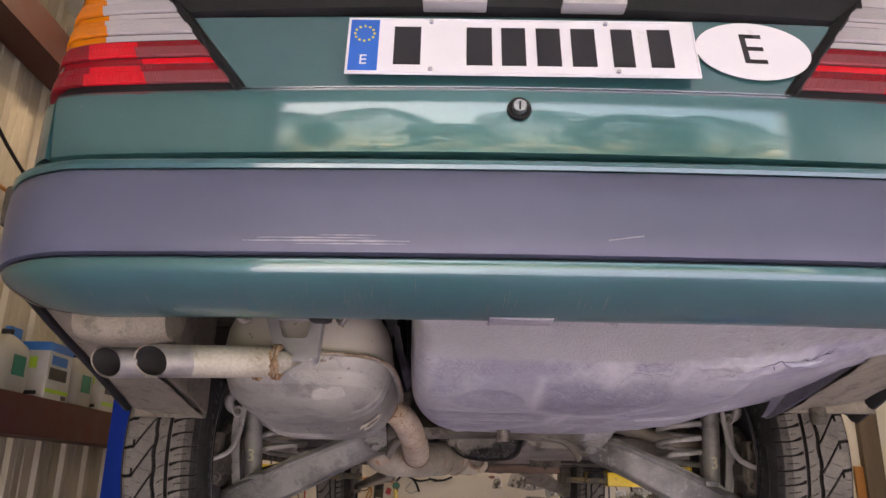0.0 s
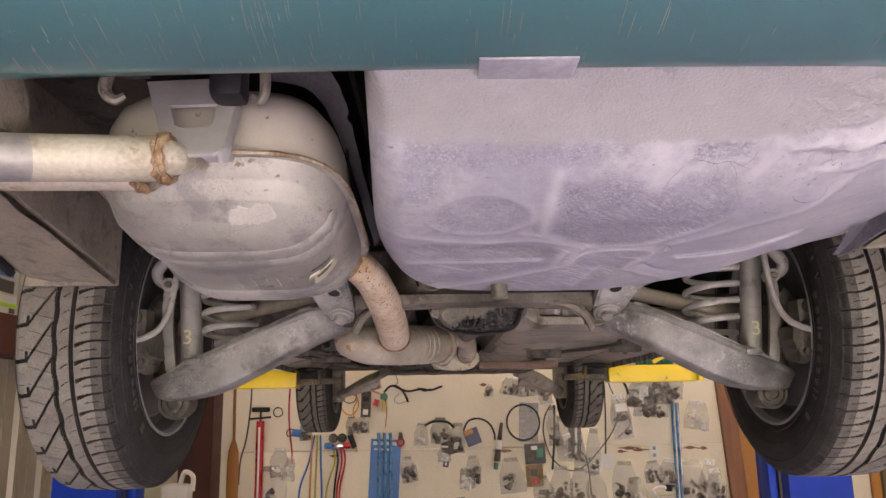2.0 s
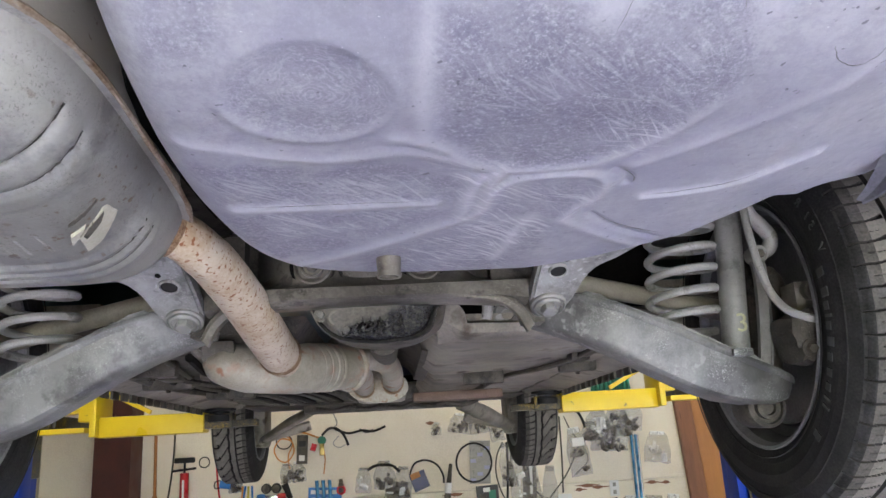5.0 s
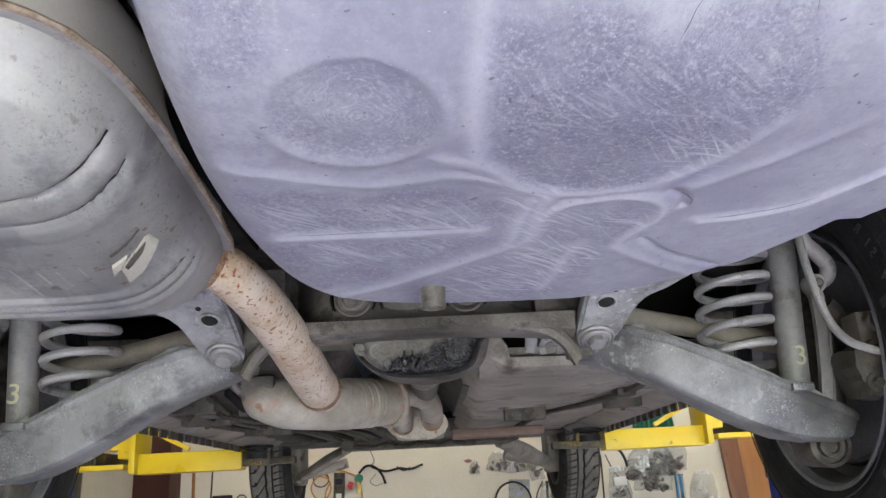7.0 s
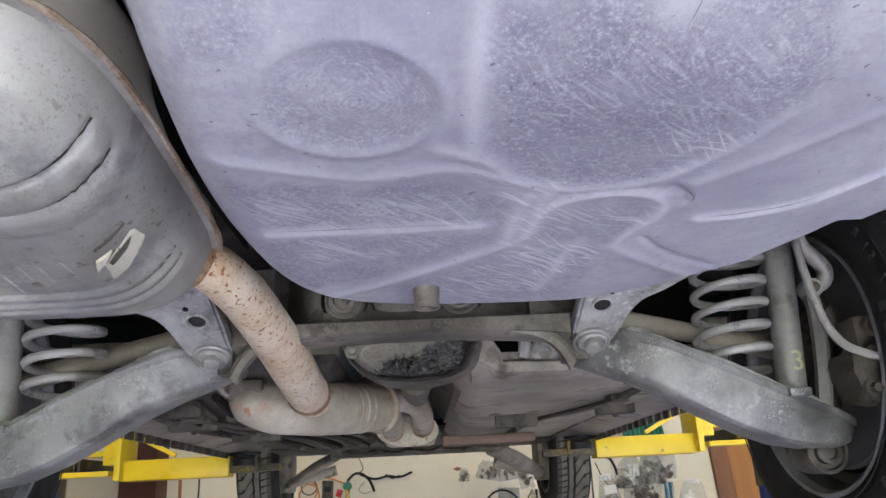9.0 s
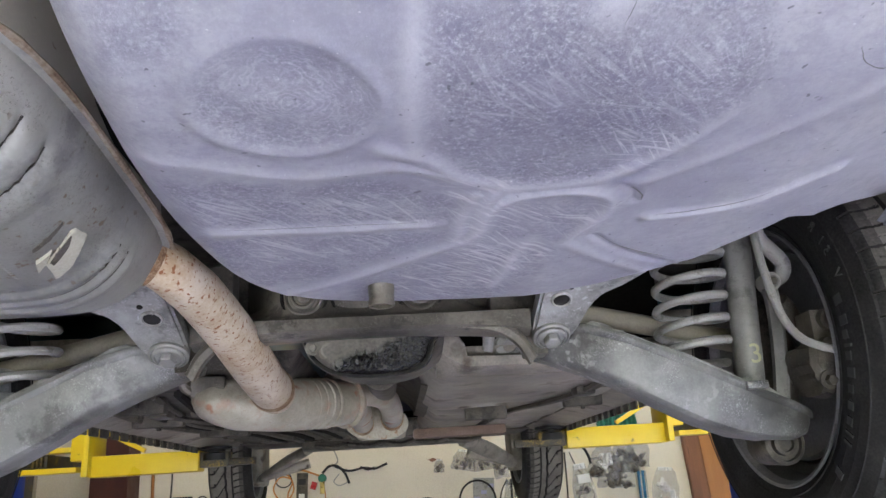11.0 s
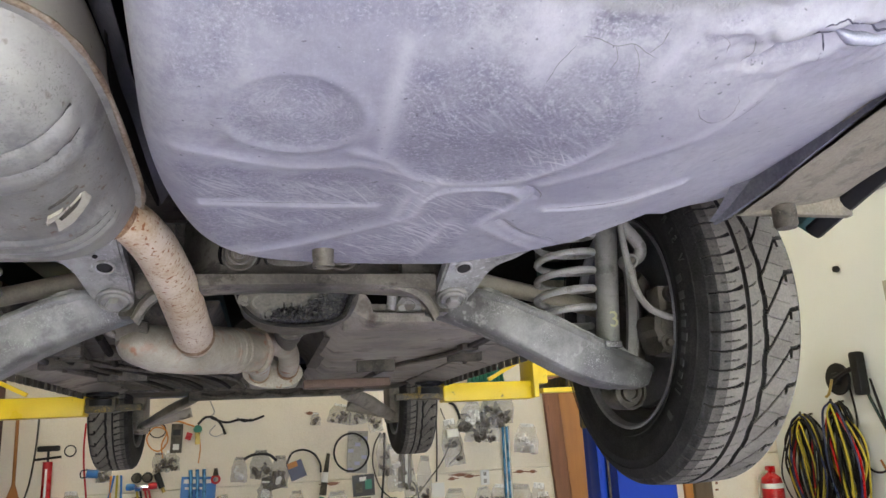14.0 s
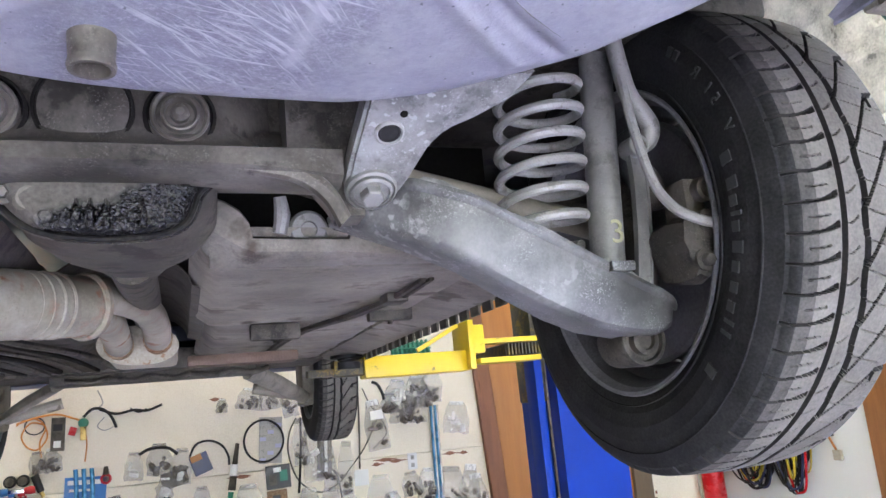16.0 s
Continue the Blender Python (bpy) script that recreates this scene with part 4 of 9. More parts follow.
# dull grainy fields between the ridges, and one strip of shade: weight, softness, outline
FIELDS = [
    (1.0, 0.022, [(0.070, 1.335), (0.27, 1.335), (0.288, 1.38), (0.276, 1.46), (0.238, 1.518), (0.18, 1.533), (0.128, 1.533), (0.085, 1.495), (0.068, 1.42)]),
    (0.9, 0.014, [(-0.125, 1.505), (-0.03, 1.516), (0.03, 1.512), (0.09, 1.545), (0.104, 1.585), (0.075, 1.596), (-0.125, 1.592)]),
    (0.9, 0.014, [(-0.125, 1.622), (0.092, 1.62), (0.05, 1.672), (-0.02, 1.725), (-0.09, 1.765), (-0.13, 1.68)]),
    (0.65, 0.018, [(0.0, 1.76), (0.1, 1.675), (0.16, 1.66), (0.2, 1.68), (0.2, 1.74), (0.16, 1.85), (0.0, 1.85)]),
    (0.7, 0.012, [(0.135, 1.578), (0.17, 1.562), (0.21, 1.565), (0.224, 1.6), (0.2, 1.65), (0.14, 1.64)]),
    (1.0, 0.005, [(0.203, 1.287), (0.268, 1.289), (0.272, 1.309), (0.205, 1.313)]),
    (0.75, 0.012, [(-0.11, 1.286), (0.138, 1.286), (0.138, 1.308), (-0.11, 1.315)]),
    # shading along the left edge, painted as a darker strip
    (0.6, 0.02, [(-0.11, 1.31), (-0.055, 1.31), (-0.075, 1.37), (-0.12, 1.37)]),
    (1.0, 0.005, [(0.362, 1.328), (0.36, 1.315), (0.40, 1.298), (0.465, 1.285), (0.468, 1.296), (0.41, 1.310)]),
    (0.55, 0.006, [(0.308, 1.290), (0.352, 1.286), (0.335, 1.304), (0.31, 1.312)])]
# where brushes have scraped: weight, softness, outline
STROKES = [
    (1.0, 0.03, [(0.07, 1.50), (0.13, 1.52), (0.16, 1.56), (0.24, 1.58), (0.20, 1.70), (0.16, 1.84), (0.02, 1.84), (0.06, 1.70), (0.11, 1.63)]),
    (0.9, 0.02, [(0.20, 1.45), (0.26, 1.46), (0.255, 1.515), (0.20, 1.52)]),
    (0.7, 0.02, [(-0.12, 1.61), (0.07, 1.61), (0.03, 1.66), (-0.10, 1.70)]),
    (0.6, 0.02, [(-0.12, 1.53), (0.06, 1.54), (0.07, 1.60), (-0.12, 1.595)]),
    (0.35, 0.03, [(0.06, 1.36), (0.28, 1.36), (0.25, 1.50), (0.12, 1.52)])]


def coated(me):
    """Where the coating is worn, brushed, renewed or darkened for shade, as layers of the pan's mesh."""
    co = np.zeros(len(me.vertices) * 3)
    me.vertices.foreach_get("co", co)
    x, y, z = co.reshape(-1, 3).T
    wob = 0.004 * np.sin(x * 61) + 0.003 * np.sin(x * 143 + y * 50)
    r = np.hypot(x + 0.022, (y - 1.410) / 0.93)
    dish = np.clip((0.060 - r) / 0.010, 0, 1)
    layers = {"dish": dish, "field": 0.6 * dish, "stroke": 0 * x}
    for key, areas in (("field", FIELDS), ("stroke", STROKES)):
        for w, soft, poly in areas:
            layers[key] = np.maximum(layers[key], w * soft_area(x + 0.4 * wob, y + wob, poly, soft))
    ridge = np.zeros(len(x))
    for hgt, w, (x0, x1, y0, y1), segs in RIDGES:
        if hgt > 0:
            k = np.nonzero((x > x0) & (x < x1) & (y > y0) & (y < y1))[0]
            near = np.full(len(k), 9.0)
            for (ax, ay), (bx, by) in segs:
                dx, dy = bx - ax, by - ay
                t = np.clip(((x[k] - ax) * dx + (y[k] - ay) * dy) / (dx * dx + dy * dy), 0, 1)
                near = np.minimum(near, np.hypot(x[k] - ax - t * dx, y[k] - ay - t * dy))
            ridge[k] = np.maximum(ridge[k], np.exp(-(near / (0.9 * w)) ** 2))
    smooth = soft_area(x, y, [(0.30, 1.30), (0.31, 1.42), (0.27, 1.50), (0.24, 1.54), (0.25, 1.60), (0.22, 1.66), (0.21, 1.90), (0.7, 1.90), (0.7, 1.30)], 0.03)
    layers["ridge"] = np.maximum(ridge, 0.22 * smooth)
    layers["field"] = layers["field"] * (1 - 0.9 * ridge)
    edge = np.interp(x, [-0.16, -0.1, 0.0, 0.1, 0.2, 0.3, 0.34, 0.42, 0.6], [1.272, 1.281, 1.285, 1.284, 1.286, 1.284, 1.275, 1.268, 1.25]) + 0.6 * wob
    layers["fresh"] = np.clip((edge - y) / 0.007 + 0.5, 0, 1)
    for key, v in layers.items():
        me.attributes.new(key, "FLOAT", "POINT").data.foreach_set("value", np.clip(v, 0, 1).astype(np.float32))


well_ob = part("spare_wheel_well", well(), M["undercoat"], car, "scuffed grey undercoated pan with pressed ridges", degrees=60)
coated(well_ob.data)
WELL_TREE = BVHTree.FromPolygons([v.co for v in well_ob.data.vertices], [tuple(p.vertices) for p in well_ob.data.polygons])
# cracks, and dark lines that paint the shade of creases, dents and bead edges
CRACK_CREASE_LINES = [
    (0.0006, (0.200, 1.307), (0.214, 1.309), (0.230, 1.314), (0.246, 1.312), (0.262, 1.320), (0.273, 1.324)),
    (0.0005, (0.246, 1.312), (0.256, 1.326), (0.262, 1.343)), (0.0005, (0.262, 1.320), (0.270, 1.310), (0.272, 1.298)),
    (0.0004, (0.230, 1.314), (0.236, 1.324), (0.234, 1.335)),
    (0.0007, (0.343, 1.381), (0.352, 1.394), (0.366, 1.402), (0.375, 1.400)), (0.0005, (0.375, 1.400), (0.382, 1.388), (0.380, 1.372), (0.374, 1.362)),
    (0.0006, (0.388, 1.402), (0.398, 1.396), (0.412, 1.374)), (0.0004, (0.180, 1.352), (0.186, 1.330), (0.196, 1.314)),
    (0.0011, (0.236, 1.653), (0.255, 1.676), (0.277, 1.697), (0.306, 1.722), (0.341, 1.748)),
    (0.0014, (0.243, 1.556), (0.252, 1.562), (0.258, 1.571), (0.259, 1.580)),
    (0.0006, (0.280, 1.6115), (0.315, 1.6125), (0.350, 1.608), (0.385, 1.590)),
    (0.0005, (-0.100, 1.598), (-0.05, 1.599), (0.01, 1.597), (0.07, 1.595)),
    (0.0005, (0.318, 1.300), (0.330, 1.307), (0.334, 1.318)), (0.0006, (0.350, 1.300), (0.357, 1.312), (0.352, 1.328))]
for rad, *pts in CRACK_CREASE_LINES:
    line = []
    for q in smooth_path([(*p, 0) for p in pts], 6):
        hit = WELL_TREE.ray_cast(Vector((q.x + 0.0012 * noise.noise(Vector((q.x * 160, q.y * 160, 2))), q.y, 1.5)), Vector((0, 0, 1)))
        if hit[0] is not None:
            line.append(hit[0])
    if len(line) > 2:
        part("crack_crease_line", tube(line, [0.15 * rad, 0.62 * rad, 0.5 * rad, 0.62 * rad, 0.15 * rad], 5), M["arm"], well_ob, "dark line of cracks and crease shade in the coating")
TEAR = [(0.0026, (0.396, 1.298), (0.412, 1.290), (0.430, 1.288), (0.448, 1.296), (0.472, 1.299), (0.498, 1.294), (0.514, 1.286)), (0.0017, (0.404, 1.281), (0.424, 1.279), (0.444, 1.284), (0.456, 1.293)), (0.0015, (0.424, 1.288), (0.420, 1.302), (0.428, 1.314)), (0.0014, (0.388, 1.307), (0.397, 1.298), (0.404, 1.288)), (0.0013, (0.498, 1.294), (0.504, 1.281), (0.518, 1.276))]
for rad, *pts in TEAR:
    line = []
    for q in smooth_path([(*p, 0) for p in pts], 8):
        hit = WELL_TREE.ray_cast(Vector((q.x, q.y + 0.003 * noise.noise(Vector((q.x * 140, q.y * 140, 6))), 1.5)), Vector((0, 0, 1)))
        if hit[0] is not None:
            line.append(hit[0])
    part("tear", tube(line, [0.2 * rad] + [rad * (0.4 + 0.45 * abs(noise.noise(Vector((k, rad * 900, 3))))) for k in range(len(line) - 2)] + [0.2 * rad], 7), M["tear"], well_ob, "dark wet tear in the coating")
# pale glossy strip added to paint the bright highlight beside the tear
line = [WELL_TREE.ray_cast(Vector((x, 1.303 + 0.004 * math.sin((x - 0.435) * 42), 1.5)), Vector((0, 0, 1)))[0] for x in np.linspace(0.435, 0.505, 14)]
part("highlight_strip", tube(line, [0.0010, 0.0038, 0.0054, 0.0062, 0.0066, 0.0066, 0.0062, 0.0058, 0.0054, 0.0050, 0.0042, 0.0032, 0.0018, 0.0006], 12), M["tear_highlight"], well_ob, "pale glossy strip painting the highlight beside the tear")
part("drain_spout", lathe([(0.0165, 0.02), (0.0165, 0.004), (0.0145, 0.001), (0.0135, -0.018), (0.0145, -0.022), (0.0138, -0.025), (0.011, -0.025), (0.0105, 0.0), (0.0, 0.0)], pose(0.030, 1.775, 1.672), 28), M["casting"], well_ob, "stubby drain spout")
part("tab", box((-0.034, 1.172, 1.7838), (0.059, 1.218, 1.7864), 0.001), M["undercoat"], well_ob)
# flange strip between well and liner, a bent sheet that ends in a point
bm = bmesh.new()
rings = []
for p in smooth_path([(0.574, 1.722, 1.699), (0.582, 1.695, 1.703), (0.597, 1.62, 1.722), (0.606, 1.50, 1.748), (0.613, 1.38, 1.772), (0.620, 1.24, 1.800)], 5):
    f = min(1.0, (1.727 - p.y) / 0.08)
    rings.append([(p.x, p.y, p.z), (p.x + 0.003, p.y + 0.002, p.z - 0.001), (p.x + 0.003, p.y, p.z + 0.034 * f), (p.x - 0.006 - 0.012 * f, p.y - 0.004, p.z + 0.040 * f), (p.x - 0.010 - 0.014 * f, p.y - 0.006, p.z + 0.036 * f), (p.x - 0.001, p.y - 0.002, p.z + 0.028 * f)])
add_loft(bm, rings)
bmesh.ops.recalc_face_normals(bm, faces=bm.faces)
part("seam_flange", bm, M["shield"], car, "bent seam flange ending in a point")

# wheel-house liners and quarter panels
for s in SIDES:
    yf, xi = (1.712, 0.610) if s > 0 else (1.854, 0.640)
    zf = 1.709 if s > 0 else 1.690
    bm = bmesh.new()
    n = 16
    rows = []
    for i in range(n + 1):
        y = yf + (1.20 - yf) * i / n
        xo = float(np.interp(y, [1.2, 1.35, 1.55, 1.72, 1.80, 1.9], [0.755, 0.765, 0.777, 0.785, 0.790, 0.80]))
        zo = float(np.interp(y, [1.2, 1.35, 1.55, 1.72, 1.80, 1.9], [1.850, 1.822, 1.774, 1.732, 1.712, 1.700]))
        row = []
        for j in range(13):
            x = xi + (xo - xi) * j / 12
            z = (zf + (yf - y) * 0.165) * (1 - j / 12) + zo * (j / 12)
            row.append((s * x, y + 0.03 * (j / 12) if i == 0 else y, z + 0.006 * noise.noise(Vector((x * 14, y * 14, s)))))
        rows.append(row)
    top = [[(p[0], p[1], p[2] + 0.02) for p in r] for r in rows]
    for rr, flip in ((rows, False), (top, True)):
        vv = [[bm.verts.new(p) for p in r] for r in rr]
        for a, b in zip(vv, vv[1:]):
            for i in range(len(a) - 1):
                f = (a[i], a[i + 1], b[i + 1], b[i])
                bm.faces.new(f[::-1] if flip else f)
    add_loft(bm, [[(s * xi + a, y, (zf + (yf - y) * 0.165 + 0.012) if low else 1.935) for a, low in ((-0.004, True), (0.004, True), (0.004, False), (-0.004, False))] for y in (1.22, 1.45, yf)])
    add_box(bm, (min(s * xi, s * 0.80), yf - 0.004, zf + 0.002), (max(s * xi, s * 0.80), yf + 0.012, zf + 0.16), 0.004)
    ln_ob = part("wheelhouse_liner", bm, M["liner"], car, "grey-brown coated sheet behind the wheel")
    if s > 0:
        part("plug", lathe([(0.0, -0.016), (0.014, -0.016), (0.0165, -0.010), (0.0165, 0.016), (0, 0.016)], pose(0.675, 1.700, 1.704), 20), M["steel"], ln_ob, "round rubber plug")
    # outer skin
    bm = bmesh.new()
    rings = []
    for y, x, z0 in ((1.26, 0.776, 1.850), (1.35, 0.782, 1.828), (1.55, 0.788, 1.776), (1.72, 0.792, 1.730), (1.80, 0.797, 1.708), (1.84, 0.806, 1.78), (1.90, 0.822, 1.90), (2.02, 0.836, 1.985), (2.19, 0.842, 2.01), (2.36, 0.842, 1.985), (2.48, 0.842, 1.9), (2.54, 0.842, 1.78), (2.56, 0.84, 1.70)):
        w = 0.012 if y > 1.3 else 0.0
        rings.append([(s * (x - 0.02), y, z0 + 0.012), (s * x, y, z0), (s * (x + w), y, z0 + 0.06), (s * (x + w), y, 2.06), (s * (x - 0.03), y, 2.28), (s * (x - 0.05), y, 2.28), (s * (x - 0.02), y, 2.05), (s * (x - 0.012), y, z0 + 0.05)])
    add_loft(bm, rings)
    bmesh.ops.recalc_face_normals(bm, faces=bm.faces)
    q = part("quarter_panel", bm, M["paint"], car)
    bm = tube([(s * 0.795, 1.79, 1.709), (s * 0.788, 1.62, 1.756), (s * 0.782, 1.42, 1.808), (s * 0.774, 1.30, 1.838)], 0.009, 8, 4, flat=1.6)
    part("edge_trim", bm, M["black_trim"], q, "black rubber edge trim")
    bm = bmesh.new()
    rings = []
    for x in np.linspace(0.522, 0.664, 14):
        f = 1 - 0.2 * abs((x - 0.593) / 0.071) ** 4
        rings.append([(s * x, 1.275 + 0.055 * f * math.copysign(abs(math.cos(a)) ** 0.7, math.cos(a)), 1.796 + 0.042 * f * math.copysign(abs(math.sin(a)) ** 0.7, math.sin(a))) for a in [k * math.pi / 12 for k in range(24)]])
    add_loft(bm, rings)
    bmesh.ops.recalc_face_normals(bm, faces=bm.faces)
    if s < 0:
        part("bumper_bracket_cover", bm, M["liner"], car, "rounded brown-grey cover behind the bumper end")
    else:
        bm.free()


# boot lid, rear panel
def across(profile, xs, curve):
    """Sweep a (y, z) profile over x, bent forward towards the sides by curve(x)."""
    bm = bmesh.new()
    add_loft(bm, [[(x, y + curve(x), z) for y, z in profile] for x in xs])
    bmesh.ops.recalc_face_normals(bm, faces=bm.faces)
    return bm


def bow(x):
    return 0.035 * (x / 0.7) ** 2 + (0.0 if abs(x) < 0.62 else 0.9 * (abs(x) - 0.62) ** 1.7)


lid_prof = [(1.098, 2.004), (1.0915, 2.008), (1.0885, 2.020), (1.0835, 2.052), (1.0795, 2.082), (1.0785, 2.098), (1.083, 2.104), (1.12, 2.104), (1.12, 2.004)]
LXS = list(np.linspace(-0.685, 0.685, 69))
lid = part("rear_panel", across(lid_prof, LXS, bow), M["paint"], car, "lower rear panel reflecting the open doorway")
for s in SIDES:
    bm = bmesh.new()
    rings = []
    for a, y in ((0.690, 0.0), (0.705, 0.012), (0.72, 0.028), (0.735, 0.055), (0.742, 0.10)):
        rings.append([(s * a, 1.095 + bow(0.69) - 0.012 + y, z) for z in (2.004, 2.095)] + [(s * (a - 0.02), 1.13 + bow(0.69) + y, z) for z in (2.095, 2.004)])
    add_loft(bm, rings)
    bmesh.ops.recalc_face_normals(bm, faces=bm.faces)
    part("panel_corner", bm, M["paint"], car)
up_prof = [(1.094, 2.112), (1.098, 2.14), (1.122, 2.242), (1.128, 2.256), (1.15, 2.256), (1.15, 2.108)]
bm = bmesh.new()
rings = []
for x in np.linspace(-1, 1, 41):
    rings.append([((0.400 + (z - 2.112) * 0.74) * x, y + bow(0.44 * x), z) for y, z in up_prof])
add_loft(bm, rings)
bmesh.ops.recalc_face_normals(bm, faces=bm.faces)
boot = part("boot_lid", bm, M["paint"], car, "dark green boot lid with plate and country sticker")
part("chrome_strip", across([(1.085, 2.1065), (1.083, 2.108), (1.086, 2.1095), (1.10, 2.1095), (1.10, 2.1065)], list(np.linspace(-0.40, 0.40, 35)), bow), M["chrome"], boot, "thin pitted chrome strip")
bm = bmesh.new()
rings = []
for x in np.linspace(-1, 1, 31):
    rings.append([(0.56 * x, y + 0.03 * x * x, z) for y, z in ((1.134, 2.257), (1.118, 2.268), (1.112, 2.30), (1.12, 2.40), (1.25, 2.44), (1.3, 2.44), (1.3, 2.257))])
add_loft(bm, rings)
part("plate_lamp_recess", bm, M["black_trim"], boot, "dusty black recess above the plate")
for x in (-0.09, 0.125):
    part("plate_lamp", box((x - 0.05, 1.098, 2.262), (x + 0.05, 1.128, 2.272), 0.004), M["clear_lens"], boot, "small plate lamp")
# lock
bm = lathe([(0.0, 0.014), (0.009, 0.014), (0.0105, 0.011), (0.0105, 0.004), (0.0, 0.004)], along((0.004, 1.079, 2.070), (0.004, 0.9, 2.062)), 28)
lock = part("boot_lock", lathe([(0.0105, 0.003), (0.017, 0.004), (0.018, 0.0), (0.016, -0.003)], along((0.004, 1.079, 2.070), (0.004, 0.9, 2.062)), 28), M["black_trim"], lid, "round boot lock")
part("lock_barrel", bm, M["barrel"], lid, "worn lock barrel")
part("key_slot", box((0.0028, 1.0630, 2.0625), (0.0052, 1.0660, 2.0745), 0.0004), M["ink"], lid)
# number plate, plate plane leans forward
PM = Matrix.Translation((0.010, 1.0905, 2.178)) @ Euler((radians(90 - 11), 0, 0)).to_matrix().to_4x4()
bm = bmesh.new()
add_box(bm, (-0.26, -0.055, -0.0005), (0.26, 0.055, 0.0015), 0.0, PM)
plate = part("number_plate", bm, M["plate_white"], boot, "white number plate with a blue band", smooth=False)


def flat_on(bm, x0, y0, x1, y1, z0, z1, m):
    add_box(bm, (x0, y0, z0), (x1, y1, z1), 0.0, m)


bm = bmesh.new()
flat_on(bm, -0.256, -0.050, -0.213, 0.050, 0.0015, 0.0022, PM)
part("blue_band", bm, M["plate_blue"], plate, smooth=False)
bm = bmesh.new()
for a, b, c, d in ((-0.258, 0.0505, 0.258, 0.0525), (-0.258, -0.0525, 0.258, -0.0505), (-0.2585, -0.0525, -0.2568, 0.0525), (0.2568, -0.0525, 0.2585, 0.0525)):
    flat_on(bm, a, b, c, d, 0.0015, 0.0028, PM)
part("plate_rim", bm, M["plate_white"], plate, smooth=False)
for c, w in ((-0.170, 0.040), (-0.063, 0.038), (-0.012, 0.036), (0.040, 0.036), (0.092, 0.036), (0.150, 0.032), (0.206, 0.034)):
    bm = bmesh.new()
    flat_on(bm, c - w / 2, -0.037, c + w / 2, 0.037, 0.0015, 0.0024, PM)
    part("plate_bar", bm, M["ink"], plate, "dark bar", smooth=False)
part("band_letter", text_mesh("E", 0.026, PM @ Matrix.Translation((-0.2345, -0.030, 0.0023))), M["plate_white"], plate)
bm = bmesh.new()
for k in range(12):
    a = k * math.pi / 6
    add_lathe(bm, [(0, 0.0028), (0.0022, 0.0028), (0.0022, 0.002)], PM @ Matrix.Translation((-0.2345 + 0.0145 * math.cos(a), 0.022 + 0.0145 * math.sin(a), 0)), 6)
part("star_ring", bm, M["star"], plate)
for x, y in ((-0.135, 0.048), (0.128, 0.048), (-0.135, -0.046), (0.140, -0.046)):
    part("plate_screw", lathe([(0, 0.005), (0.003, 0.0045), (0.0045, 0.0015)], PM @ Matrix.Translation((x, y, 0)), 14), M["chrome"], plate, "small plate screw")
# oval sticker
OM = Matrix.Translation((0.3655, 1.1165, 2.1935)) @ Euler((radians(90 - 13.2), 0, radians(3.0))).to_matrix().to_4x4()
bm = bmesh.new()
vs = [bm.verts.new(OM @ Vector((0.0893 * math.cos(a), 0.059 * math.sin(a), 0.0))) for a in [k * math.pi / 24 for k in range(48)]]
v2 = [bm.verts.new(OM @ Vector((0.0893 * math.cos(a), 0.059 * math.sin(a), 0.0012))) for a in [k * math.pi / 24 for k in range(48)]]
bm.faces.new(v2)
for k in range(48):
    bm.faces.new((vs[k], vs[(k + 1) % 48], v2[(k + 1) % 48], v2[k]))
oval = part("country_sticker", bm, M["plate_white"], boot, "white oval country sticker", smooth=False)
part("sticker_letter", text_mesh("E", 0.088, OM @ Matrix.Translation((-0.002, 0.0, 0.0016)), 0.0003), M["ink"], boot)

